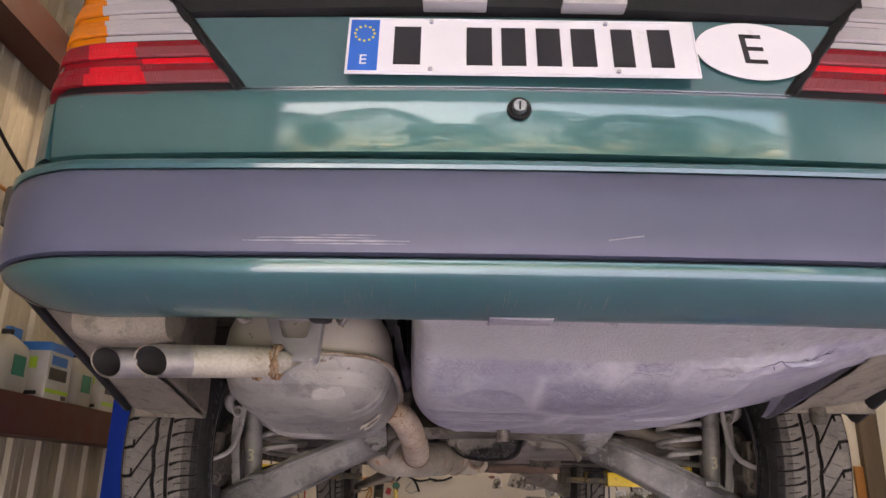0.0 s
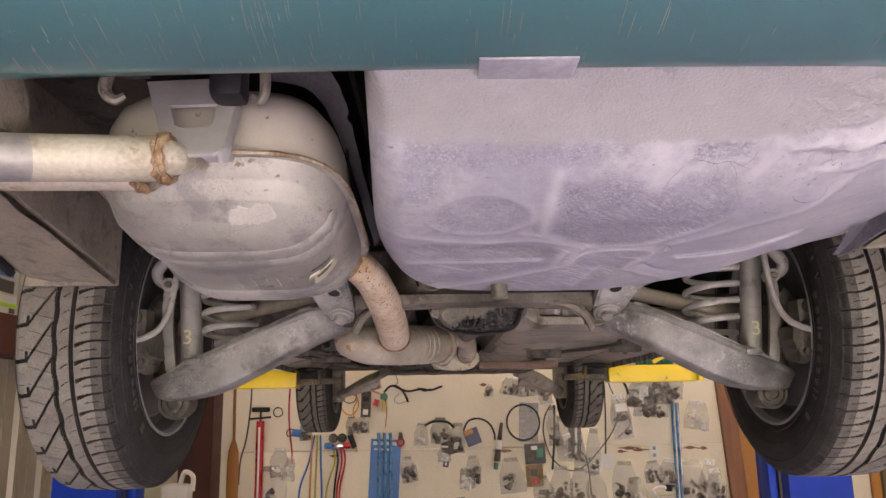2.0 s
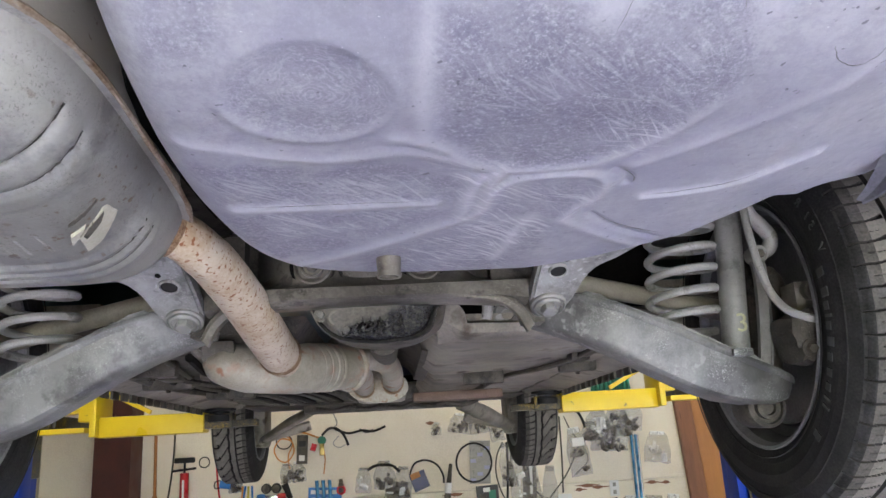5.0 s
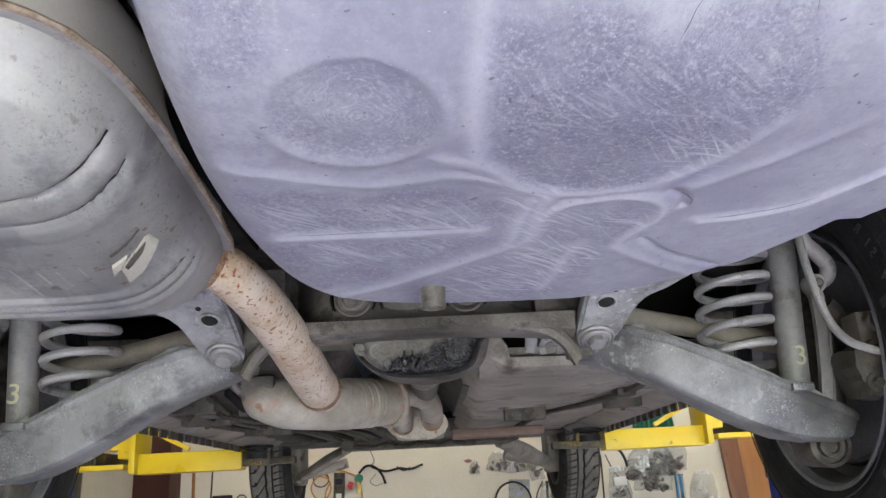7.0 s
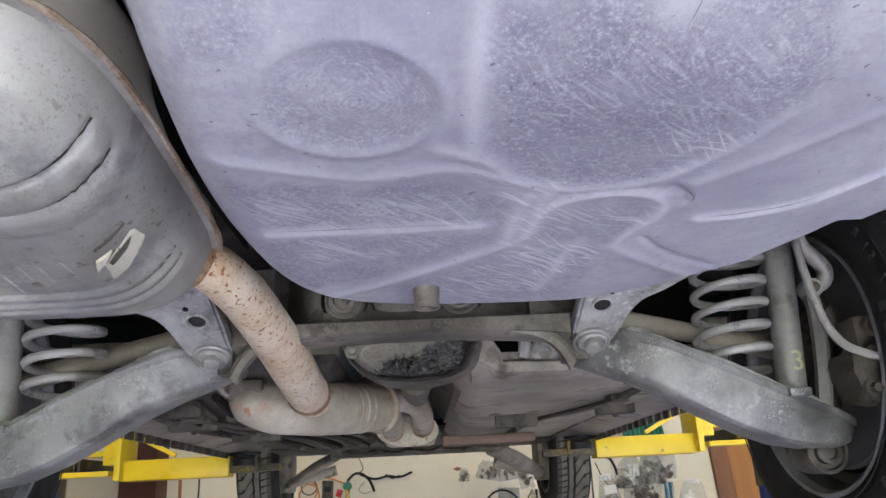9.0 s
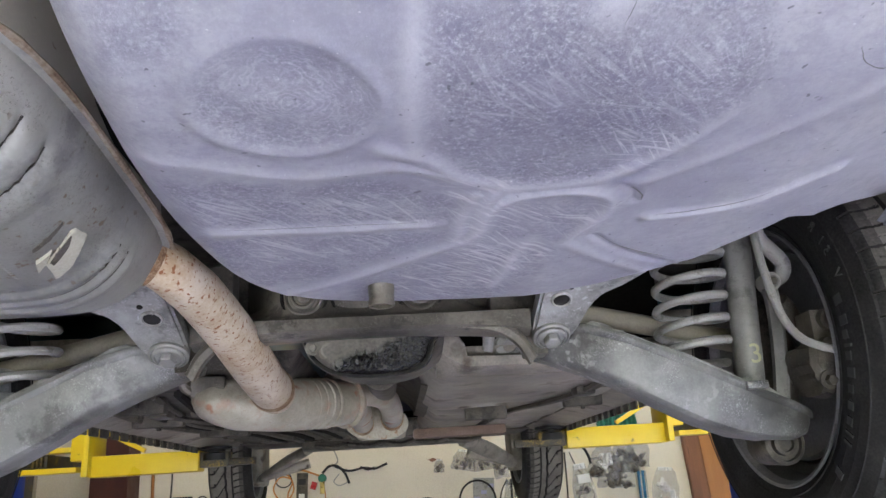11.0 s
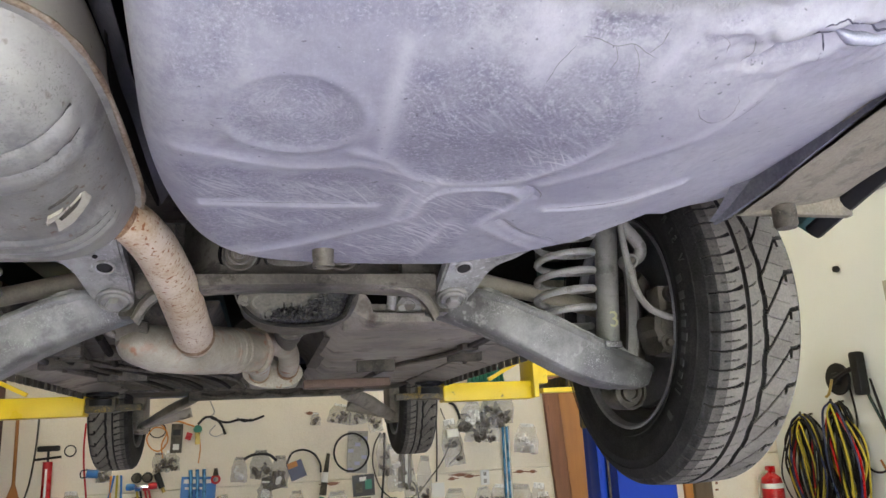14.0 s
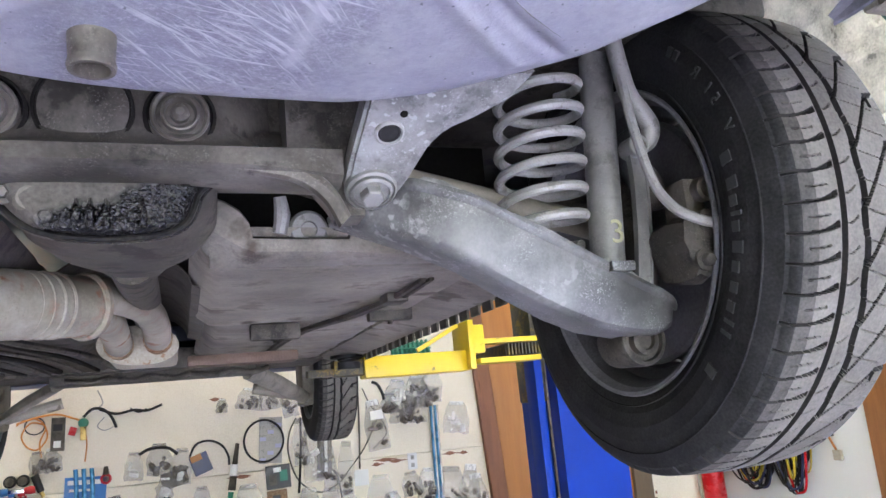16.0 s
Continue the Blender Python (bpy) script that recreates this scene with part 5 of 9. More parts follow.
# tail lights: ribbed, stepped lenses
for s in SIDES:
    bm = bmesh.new()
    rings = []
    for z, xin, xout in ((2.106, 0.400, 0.725), (2.112, 0.404, 0.727), (2.20, 0.468, 0.723), (2.36, 0.586, 0.712)):
        row = []
        for k in range(13):
            x = xin + (xout - xin) * k / 12
            row.append((s * x, 1.094 + bow(x) - 0.008 + (0.05 * max(0, (k - 10) / 2) ** 2) + (z - 2.1) * 0.2, z))
        row += [(p[0] * 0.99, p[1] + 0.05, p[2]) for p in row[::-1]]
        rings.append(row)
    add_loft(bm, rings)
    bmesh.ops.recalc_face_normals(bm, faces=bm.faces)
    tl = part("tail_light", bm, M["black_trim"], car, "ribbed tail light with red, amber and clear lenses")
    # thin black trim down the slanted inner edge
    bm = bmesh.new()
    rings = []
    for z in np.linspace(2.104, 2.375, 12):
        x, y = 0.401 + (z - 2.112) * 0.74, 1.082 + (z - 2.1) * 0.2
        rings.append([(s * (x + a), y + bow(x) + b, z) for a, b in ((-0.005, 0.030), (-0.005, 0.009), (-0.002, 0.005), (0.001, 0.006), (0.004, 0.002), (0.012, -0.002), (0.016, 0.0), (0.016, 0.03))])
    add_loft(bm, rings)
    bmesh.ops.recalc_face_normals(bm, faces=bm.faces)
    part("lamp_trim", bm, M["black_trim"], tl, "thin black trim along the slanted edge")
    # rows of lens from bottom to top: top height, how far it stands out, whether it is ribbed
    z0 = 2.120
    rows_ = [(2.143, 0.0045, 1), (2.157, 0.0015, 1), (2.172, -0.0005, 0), (2.192, 0.0045, 1), (2.205, 0.001, 1), (2.220, -0.0005, 0), (2.240, 0.0045, 1), (2.252, 0.0015, 1), (2.265, -0.0005, 0), (2.284, 0.0045, 1), (2.297, 0.0015, 1), (2.327, -0.0005, 0)]
    for i, (z1, out, ribbed) in enumerate(rows_):
        cuts = (0.0, 0.42 + 0.015 * (i % 2), 0.745 - 0.02 * (i % 2), 1.0) if i < 5 else (0.0, 0.60 + 0.03 * (i % 2), 1.0)
        for j, (fa, fb) in enumerate(zip(cuts, cuts[1:])):
            bm = bmesh.new()
            rings = []
            m_ = max(8, int((fb - fa) * 0.3 / 0.0024))
            for k in range(m_ + 1):
                f_ = fa + (fb - fa) * (k + (0.12 if k == 0 else 0)) / m_
                rib = 0.0011 * (k % 2) * ribbed
                ring = []
                for z, dy in ((z0, 0.0025), (z0 + 0.002, 0.0), (z1 - 0.002, 0.0), (z1, 0.0025), (z1, 0.03), (z0, 0.03)):
                    xi = 0.412 + (z - 2.110) * 0.74
                    x = xi + (0.722 + out - xi) * f_
                    f = max(0, (x - 0.69) / 0.048)
                    ring.append((s * x, 1.085 + bow(x) - out - rib * (dy == 0) + dy + 0.055 * f * f + (z - 2.1) * 0.2, z))
                rings.append(ring)
            add_loft(bm, rings)
            bmesh.ops.recalc_face_normals(bm, faces=bm.faces)
            if i < 5:
                key = ("smoke_lens", "red_lens", "dark_red_lens")[j] if i in (0, 3) else ("dark_red_lens", "red_lens", "dark_red_lens")[j]
                if i == 2:
                    key = ("red_lens", "dark_red_lens", "dark_red_lens")[j]
            else:
                key = ("clear_lens", "amber_lens")[j]
            part("lens", bm, M[key], tl, smooth=False)
        z0 = z1

# bumper: top lip, grey strip, green valance
def bumper_curve(x):
    a = abs(x)
    return 0.022 * (a / 0.7) ** 2 + (0 if a < 0.60 else 0.185 - math.sqrt(max(0.0, 0.185 ** 2 - (a - 0.60) ** 2)))


BX = [-0.60 - 0.1849 * math.sin(k * math.pi / 48) for k in range(24, 0, -1)] + list(np.linspace(-0.60, 0.60, 61)) + [0.60 + 0.1849 * math.sin(k * math.pi / 48) for k in range(1, 25)]


def bumper_y(x):
    return bumper_curve(x)


strip_prof = [(1.066, 1.849), (1.061, 1.858), (1.057, 1.885), (1.0565, 1.93), (1.060, 1.960), (1.066, 1.968), (1.10, 1.968), (1.10, 1.849)]
top_prof = [(1.062, 1.969), (1.059, 1.974), (1.060, 1.980), (1.068, 1.986), (1.084, 1.990), (1.12, 1.990), (1.12, 1.969)]
low_prof = [(1.079, 1.846), (1.074, 1.842), (1.0735, 1.834), (1.079, 1.823), (1.092, 1.812), (1.112, 1.802), (1.134, 1.795), (1.158, 1.789), (1.180, 1.786), (1.190, 1.785), (1.205, 1.790), (1.205, 1.80), (1.12, 1.846)]
bm = bmesh.new()
rings = []
for x in BX:
    k = 1 - 0.72 * max(0.0, (abs(x) - 0.60) / 0.185) ** 1.6
    rings.append([(x, y + bumper_y(x), 1.846 - (1.846 - z) * k) for y, z in low_prof])
add_loft(bm, rings)
bmesh.ops.recalc_face_normals(bm, faces=bm.faces)
bumper = part("bumper", bm, M["paint"], car, "green bumper valance with water streaks and chips")
part("bumper_strip", across(strip_prof, BX, bumper_y), M["strip"], bumper, "faded grey plastic rubbing strip with scuffs")
part("bumper_top", across(top_prof, BX, bumper_y), M["paint"], bumper)
# scuffs in the strip
for x0, x1, z, hh in ((-0.37, -0.145, 1.863, 0.003), (-0.35, -0.20, 1.867, 0.002), (-0.27, -0.19, 1.8705, 0.0015), (-0.30, -0.15, 1.859, 0.0018)):
    bm = bmesh.new()
    rings = []
    for k in range(9):
        x = x0 + (x1 - x0) * k / 8
        w = 0.6 * hh * (0.15 + math.sin(math.pi * k / 8) * (0.6 + 0.4 * math.sin(k * 2.3)))
        y = float(np.interp(z, [1.849, 1.858, 1.885], [1.066, 1.061, 1.057])) + bumper_y(x) - 0.0006
        rings.append([(x, y, z - w), (x, y - 0.0003, z), (x, y, z + w), (x, y + 0.002, z)])
    add_loft(bm, rings)
    part("scuff", bm, M["scuff"], bumper, "pale scrape mark")
part("scuff", tube([(0.118, 1.0585 + bumper_y(0.12), 1.868), (0.165, 1.0580 + bumper_y(0.16), 1.8745)], 0.0009, 5), M["scuff"], bumper, "pale scrape mark")
rnd = random.Random(5)
bm = bmesh.new()
LOW_Y, LOW_Z = [1.074, 1.0735, 1.079, 1.092, 1.112, 1.134, 1.158, 1.180, 1.189], [1.842, 1.834, 1.823, 1.812, 1.802, 1.795, 1.789, 1.786, 1.785]
for k in range(130):
    x = rnd.gauss(-0.20, 0.16) if k < 80 else rnd.uniform(-0.6, 0.62)
    t1 = rnd.uniform(0.55, 1.0)
    t0 = t1 - rnd.uniform(0.04, 0.42) * rnd.random()
    line = []
    for i in range(6):
        t = t0 + (t1 - t0) * i / 5
        y, z = float(np.interp(t, np.linspace(0, 1, 9), LOW_Y)), float(np.interp(t, np.linspace(0, 1, 9), LOW_Z))
        line.append((x + 0.0012 * math.sin(5 * t + k), y + bumper_y(x), z - 0.0001))
    add_tube(bm, line, [0.0001, rnd.uniform(0.0002, 0.00038), 0.0001], 4)
part("water_streak", bm, M["liner"], bumper, "dried water streaks")["kind"] = "stuff"
rings = []
for y, zt, w in ((1.31, 2.40, 0.72), (1.40, 2.455, 0.755), (2.0, 2.475, 0.775), (3.2, 2.47, 0.785), (4.45, 2.455, 0.775), (5.0, 2.425, 0.76), (5.5, 2.37, 0.73), (5.70, 2.28, 0.69)):
    rings.append([(-w, y, 2.02), (-w - 0.01, y, 2.2), (-w, y, zt - 0.06), (-w + 0.05, y, zt - 0.015), (-0.3, y, zt), (0.3, y, zt), (w - 0.05, y, zt - 0.015), (w, y, zt - 0.06), (w + 0.01, y, 2.2), (w, y, 2.02)])
bm = bmesh.new()
add_loft(bm, rings)
bmesh.ops.recalc_face_normals(bm, faces=bm.faces)
part("body_shell", bm, M["paint"], car)

# ---- muffler and exhaust ----
def bend_at(x):
    """How far the beads of the muffler sweep back towards its sides."""
    return 0.026 * max(0.0, (x + 0.345 - 0.06) / 0.09) ** 2 + 0.010 * max(0.0, (-x - 0.345 - 0.06) / 0.09) ** 2


def muffler():
    """Two pressed shells with a folded seam; the lower one has stepped ribs."""
    cx, cy, hx, hy = -0.345, 1.600, 0.155, 0.245
    n = 300

    def ring(s, dz, grow=0.0):
        row = []
        for k in range(n):
            a = 2 * math.pi * k / n
            c, q = math.cos(a), math.sin(a)
            e = 0.50
            x = cx + (hx * s + grow) * math.copysign(abs(c) ** e, c)
            y = cy + (hy * s + grow) * math.copysign(abs(q) ** e, q)
            row.append((x, y, 1.757 - 0.085 * (y - 1.38) + dz * (0.82 + 0.45 * (y - 1.4))))
        return row
    bm = bmesh.new()
    rings = []
    for k in range(170):
        q = k / 169
        rings.append(ring(0.02 + 0.965 * q, -0.088 * (1 - q ** 3.8) ** 0.72 - 0.002))
    rings += [ring(1, -0.002, 0.006), ring(1, 0.002, 0.006), ring(0.985, 0.004)]
    rings += [ring(s, d) for s, d in ((0.975, 0.03), (0.95, 0.07), (0.90, 0.10), (0.80, 0.125), (0.5, 0.135), (0.02, 0.135))]
    vs = add_loft(bm, rings)
    bmesh.ops.recalc_face_normals(bm, faces=bm.faces)
    bm.normal_update()

    def pressed(y):
        """Height of the pressing at y: rear dome, two broad beads, a flat field, three narrow beads."""
        h = 0.0030 * (1 - math.tanh((y - 1.479) / 0.0022))
        for c, a, w in ((1.501, 0.0046, 0.0135), (1.536, 0.0032, 0.0125), (1.672, 0.0042, 0.0075), (1.692, 0.0042, 0.0075), (1.712, 0.0042, 0.0075), (1.484, -0.0035, 0.002), (1.5185, -0.0030, 0.002)):
            h += a * math.exp(-((y - c) / w) ** 4)
        return h
    moves = []
    for k in range(160):
        fade = min(1.0, (160 - k) / 12)
        for v in vs[k]:
            moves.append((v, v.normal * pressed(v.co.y + bend_at(v.co.x)) * fade))
    for v, d in moves:
        v.co += d
    return bm


muf = part("muffler", muffler(), M["muffler"], car, "large dull grey pressed-steel muffler with stepped ribs", degrees=40)
muf.data.materials.append(M["muffler_upper"])
for p in muf.data.polygons:
    if p.center.z > 1.757 - 0.085 * (p.center.y - 1.38) + 0.0035:
        p.material_index = 1
MUF_TREE = BVHTree.FromPolygons([v.co for v in muf.data.vertices], [tuple(p.vertices) for p in muf.data.polygons])


def draped(shape, center, turn, lift, cuts=14, hole=None):
    """A thin irregular flake laid on the underside of the muffler; shape(angle) gives its radius."""
    bm = bmesh.new()
    n = 64
    rings = []
    for k in range(cuts + 1):
        f = (hole or 0.0) + (1 - (hole or 0.0)) * k / cuts
        row = []
        for i in range(n):
            a = 2 * math.pi * i / n
            r = shape(a) * f
            x, y = r * math.cos(a), r * math.sin(a)
            px, py = center[0] + x * math.cos(turn) - y * math.sin(turn), center[1] + x * math.sin(turn) + y * math.cos(turn)
            hit = MUF_TREE.ray_cast(Vector((px, py, 1.4)), Vector((0, 0, 1)))
            row.append((px, py, hit[0].z - lift * (1 if k < cuts else -1)))
        rings.append(row)
    add_loft(bm, rings, True, False)
    bmesh.ops.recalc_face_normals(bm, faces=bm.faces)
    return bm


# thin dark tubes along the beads paint the shade in their creases
for y0 in (1.484, 1.5185, 1.682, 1.702):
    line = []
    for x in np.linspace(-0.482, -0.208, 70):
        y = y0 - bend_at(x)
        hit = MUF_TREE.ray_cast(Vector((x, y, 1.4)), Vector((0, 0, 1)))
        if hit[0] is not None and hit[0].z < 1.735:
            line.append(hit[0])
    part("crease", tube(line, 0.0010, 5), M["steel"], muf, "dark line painting the shade in a pressed crease")
# flaked patch and torn label
def flake(a):
    r = 0.017 / max(0.5 * abs(math.cos(a)), abs(math.sin(a)), 0.34)
    return r * (0.80 + 0.45 * noise.noise(Vector((math.cos(a) * 1.8, math.sin(a) * 1.8, 4))) + 0.09 * noise.noise(Vector((math.cos(a) * 9, math.sin(a) * 9, 2))))


def corners(points):
    """The radius of a torn polygon about its middle, by angle."""
    cx, cy = sum(p[0] for p in points) / len(points), sum(p[1] for p in points) / len(points)
    pol = [(x - cx, y - cy) for x, y in points]

    def radius(a):
        c, q, best = math.cos(a), math.sin(a), 0.0
        for (x0, y0), (x1, y1) in zip(pol, pol[1:] + pol[:1]):
            den = c * (y1 - y0) - q * (x1 - x0)
            if abs(den) > 1e-9:
                r = (x0 * (y1 - y0) - y0 * (x1 - x0)) / den
                px, py = r * c, r * q
                if r > 0 and min(x0, x1) - 1e-6 <= px <= max(x0, x1) + 1e-6 and min(y0, y1) - 1e-6 <= py <= max(y0, y1) + 1e-6:
                    best = max(best, r)
        return max(best, 0.004) * (0.97 + 0.07 * noise.noise(Vector((c * 6, q * 6, 8))))
    return radius, (cx, cy)


part("bare_patch", draped(flake, (-0.298, 1.405), 0.0, 0.0005), M["flaked"], muf, "pale flaked patch")
shape, mid = corners([(-0.2535, 1.617), (-0.2206, 1.588), (-0.2166, 1.613), (-0.239, 1.639), (-0.2574, 1.650), (-0.255, 1.629)])
part("torn_label", draped(shape, mid, 0.0, 0.0026, 12), M["rag"], muf, "torn yellowed label")
shape, mid = corners([(-0.258, 1.609), (-0.239, 1.600), (-0.2526, 1.617), (-0.264, 1.629)])
part("torn_label", draped(shape, mid, 0.0, 0.0034, 6), M["rag"], muf, "curled scrap of the label")
shape, mid = corners([(-0.251, 1.617), (-0.238, 1.604), (-0.2196, 1.592), (-0.2286, 1.607), (-0.250, 1.625)])
part("label_hole", draped(shape, mid, 0.0, 0.0036, 6), M["steel"], muf, "dark torn middle of the label")
shape, mid = corners([(-0.256, 1.592), (-0.221, 1.574), (-0.2225, 1.580), (-0.2575, 1.600)])
part("glue_mark", draped(shape, mid, 0.0, 0.0007, 4), M["steel"], muf, "dark smear of old glue")
for x, y0, y1 in ((-0.362, 1.604, 1.650), (-0.340, 1.598, 1.662), (-0.320, 1.606, 1.632), (-0.304, 1.606, 1.640), (-0.283, 1.600, 1.636)):
    y = y0
    while y < y1:
        part("stamped_bar", draped(lambda a: min(0.0028 / max(abs(math.cos(a)), 1e-3), 0.0013 / max(abs(math.sin(a)), 1e-3)), (x, y), 0.1, 0.0004, 2), M["muffler"], muf)
        y += 0.0044
# folded seam round the muffler and the outlet cone
pts = []
for k in range(121):
    a = 2 * math.pi * k / 120
    c, q = math.cos(a), math.sin(a)
    x, y = -0.345 + 0.161 * math.copysign(abs(c) ** 0.5, c), 1.600 + 0.251 * math.copysign(abs(q) ** 0.5, q)
    pts.append((x, y, 1.757 - 0.085 * (y - 1.38)))
part("seam_lip", tube(pts, [0.0030 + 0.0008 * math.sin(k * 2.7) for k in range(60)], 7), M["seam"], muf, "rust-edged folded seam")
# hanger bracket with a window
bm = bmesh.new()


def plate_with_hole(outer, inner, t, m):
    n = len(outer)
    b = bmesh.new()
    o1 = [b.verts.new(m @ Vector((*p, 0))) for p in outer]
    i1 = [b.verts.new(m @ Vector((*p, 0))) for p in inner]
    o2 = [b.verts.new(m @ Vector((*p, t))) for p in outer]
    i2 = [b.verts.new(m @ Vector((*p, t))) for p in inner]
    for k in range(n):
        j = (k + 1) % n
        b.faces.new((o1[k], o1[j], i1[j], i1[k]))
        b.faces.new((o2[j], o2[k], i2[k], i2[j]))
        b.faces.new((o1[j], o1[k], o2[k], o2[j]))
        b.faces.new((i1[k], i1[j], i2[j], i2[k]))
    bmesh.ops.recalc_face_normals(b, faces=b.faces)
    return b


HM = Matrix.Translation((-0.340, 1.318, 1.768)) @ Euler((radians(62), 0, radians(-4))).to_matrix().to_4x4()
outer = [(-0.018, -0.034), (0.030, -0.034), (0.038, -0.026), (0.034, 0.095), (-0.076, 0.095), (-0.034, -0.005)]
inner = [(-0.016, 0.010), (0.014, 0.010), (0.019, 0.015), (0.019, 0.049), (-0.037, 0.049), (-0.024, 0.015)]
part("hanger_bracket", plate_with_hole(outer, inner, 0.004, HM), M["bracket"], muf, "pressed hanger bracket with a window", smooth=False)
bm = bmesh.new()
add_loft(bm, [[HM @ Vector(q) for q in ((x, y, -0.016), (x + 0.004, y, -0.016), (x + 0.004, y, 0.003), (x, y, 0.003))] for x, y in ((0.032, -0.030), (0.0365, -0.022), (0.035, 0.03), (0.033, 0.095))])
bmesh.ops.recalc_face_normals(bm, faces=bm.faces)
part("bracket_flange", bm, M["bracket"], muf, "folded edge of the bracket")
part("hanger_foot", box((-0.362, 1.335, 1.752), (-0.305, 1.372, 1.764), 0.005), M["bracket"], muf)
part("rubber_hanger", box((-0.42, 1.285, 1.83), (-0.385, 1.31, 1.90), 0.006), M["black_trim"], car, "black rubber exhaust hanger")
part("rubber_hanger", box((-0.318, 1.285, 1.802), (-0.280, 1.325, 1.90), 0.010), M["black_trim"], car, "black rubber exhaust hanger")
part("hanger_hook", tube([(-0.262, 1.300, 1.86), (-0.258, 1.298, 1.815), (-0.264, 1.300, 1.800), (-0.272, 1.302, 1.808)], [0.006, 0.006, 0.005, 0.003], 9, 5), M["casting"], car, "bent hanger hook")
part("hanger_hook", tube([(-0.420, 1.300, 1.86), (-0.428, 1.290, 1.815), (-0.418, 1.292, 1.800), (-0.408, 1.295, 1.806)], [0.007, 0.007, 0.006, 0.004], 9, 5), M["casting"], car, "bent hanger hook")
# tail pipes: two parallel stubs with slanted ends
for y, z, xe, xs in ((1.302, 1.737, -0.552, -0.358), (1.352, 1.742, -0.640, -0.40)):
    r = 0.0245
    bm = bmesh.new()
    rings = []
    segs = 28
    for x, rr in ((xs, r), (xs - 0.03, r), ((xs + xe) / 2, r * 1.01), (xe + 0.055, r * 1.02), (xe, r * 1.06)):
        row = []
        for k in range(segs):
            a = 2 * math.pi * k / segs
            yy = math.cos(a) * rr
            zz = math.sin(a) * rr
            cut = (-1.3 * yy - 0.4 * zz) * (1 if x == xe else 0.55 if x == xe + 0.055 else 0)
            row.append((x + cut, y + yy + (xs - x) * -0.16, z + zz - (xs - x) * 0.03))
        rings.append(row)
    inner = [[(p[0] + 0.0, y0 + (p[1] - y0) * 0.9, z0 + (p[2] - z0) * 0.9) for p in rings[i]] for i, y0, z0 in ((4, y + (xs - xe) * -0.16, z - (xs - xe) * 0.03), (1, y - 0.005, z))]
    vs = add_loft(bm, rings + inner, True, False)
    tp = part("tailpipe", bm, M["tailpipe"], car, "pale heat-marked steel tailpipe with a blued slanted end")
    tp.data.materials.append(M["blued"])
    for pol in tp.data.polygons:
        if pol.center.x < xe + 0.055:
            pol.material_index = 1
    y1, z1 = y + (xs - xe) * -0.16, z - (xs - xe) * 0.03
    mouth = [(p[0] + 0.003, y1 + (p[1] - y1) * 0.985, z1 + (p[2] - z1) * 0.985) for p in inner[0]]
    deep = [tuple(a + (b - a) * 0.6 for a, b in zip(p, q)) for p, q in zip(mouth, inner[1])]
    deep = [(p[0], (sum(q[1] for q in deep) / segs) + (p[1] - sum(q[1] for q in deep) / segs) * 0.96, p[2]) for p in deep]
    bm = bmesh.new()
    add_loft(bm, [mouth, deep], True, False)
    bm.faces.new([v for v in bm.verts][segs:])
    bmesh.ops.recalc_face_normals(bm, faces=bm.faces)
    part("bore", bm, M["soot_shade"], tp, "black sooty bore")
    part("weld", tube([(xs - 0.002 + 0.0010 * math.cos(3 * a), y + 0.0245 * math.cos(a), z + 0.0245 * math.sin(a)) for a in np.linspace(0, 6.283, 72)], [0.0044 + 0.0012 * math.sin(2.1 * k) + 0.0012 * math.cos(5.3 * k) for k in range(36)], 9), M["rust"], tp, "rusty weld bead")
    part("weld", tube([(xs - 0.009 + 0.0014 * math.sin(4 * a), y + 0.0238 * math.cos(a), z + 0.0238 * math.sin(a)) for a in np.linspace(0, 6.283, 72)], [0.0036 + 0.0012 * math.sin(1.7 * k) + 0.0010 * math.cos(4.1 * k) for k in range(36)], 9), M["rust"], tp, "rusty weld bead")
bm = bmesh.new()
add_tube(bm, [(-0.364, 1.302, 1.737), (-0.354, 1.306, 1.738), (-0.345, 1.330, 1.743), (-0.34, 1.36, 1.748)], [0.0240, 0.018, 0.010, 0.006], 18, 5)
add_tube(bm, [(-0.40, 1.352, 1.742), (-0.385, 1.375, 1.75), (-0.37, 1.41, 1.765)], [0.0240, 0.016, 0.009], 14, 3)
part("tailpipe_root", bm, M["tailpipe"], muf, "rusty lumpy weld at the muffler")
# heat shield round the muffler: a wavy flange with a torn edge; black sheets inside paint the shade
OUTER = [(-0.300, 1.425, 1.932), (-0.245, 1.425, 1.918), (-0.207, 1.425, 1.892), (-0.190, 1.416, 1.855), (-0.1795, 1.413, 1.826), (-0.1775, 1.47, 1.808), (-0.176, 1.54, 1.797), (-0.1755, 1.61, 1.789), (-0.1745, 1.75, 1.785), (-0.174, 1.88, 1.782)]
INNER = [(-0.300, 1.470, 1.902), (-0.250, 1.470, 1.892), (-0.225, 1.474, 1.872), (-0.213, 1.492, 1.852), (-0.205, 1.525, 1.833), (-0.199, 1.56, 1.817), (-0.194, 1.60, 1.802), (-0.190, 1.66, 1.789), (-0.187, 1.76, 1.772), (-0.185, 1.88, 1.760)]
outer, inner = smooth_path(OUTER, 7), smooth_path(INNER, 7)
bm = bmesh.new()
rings = []
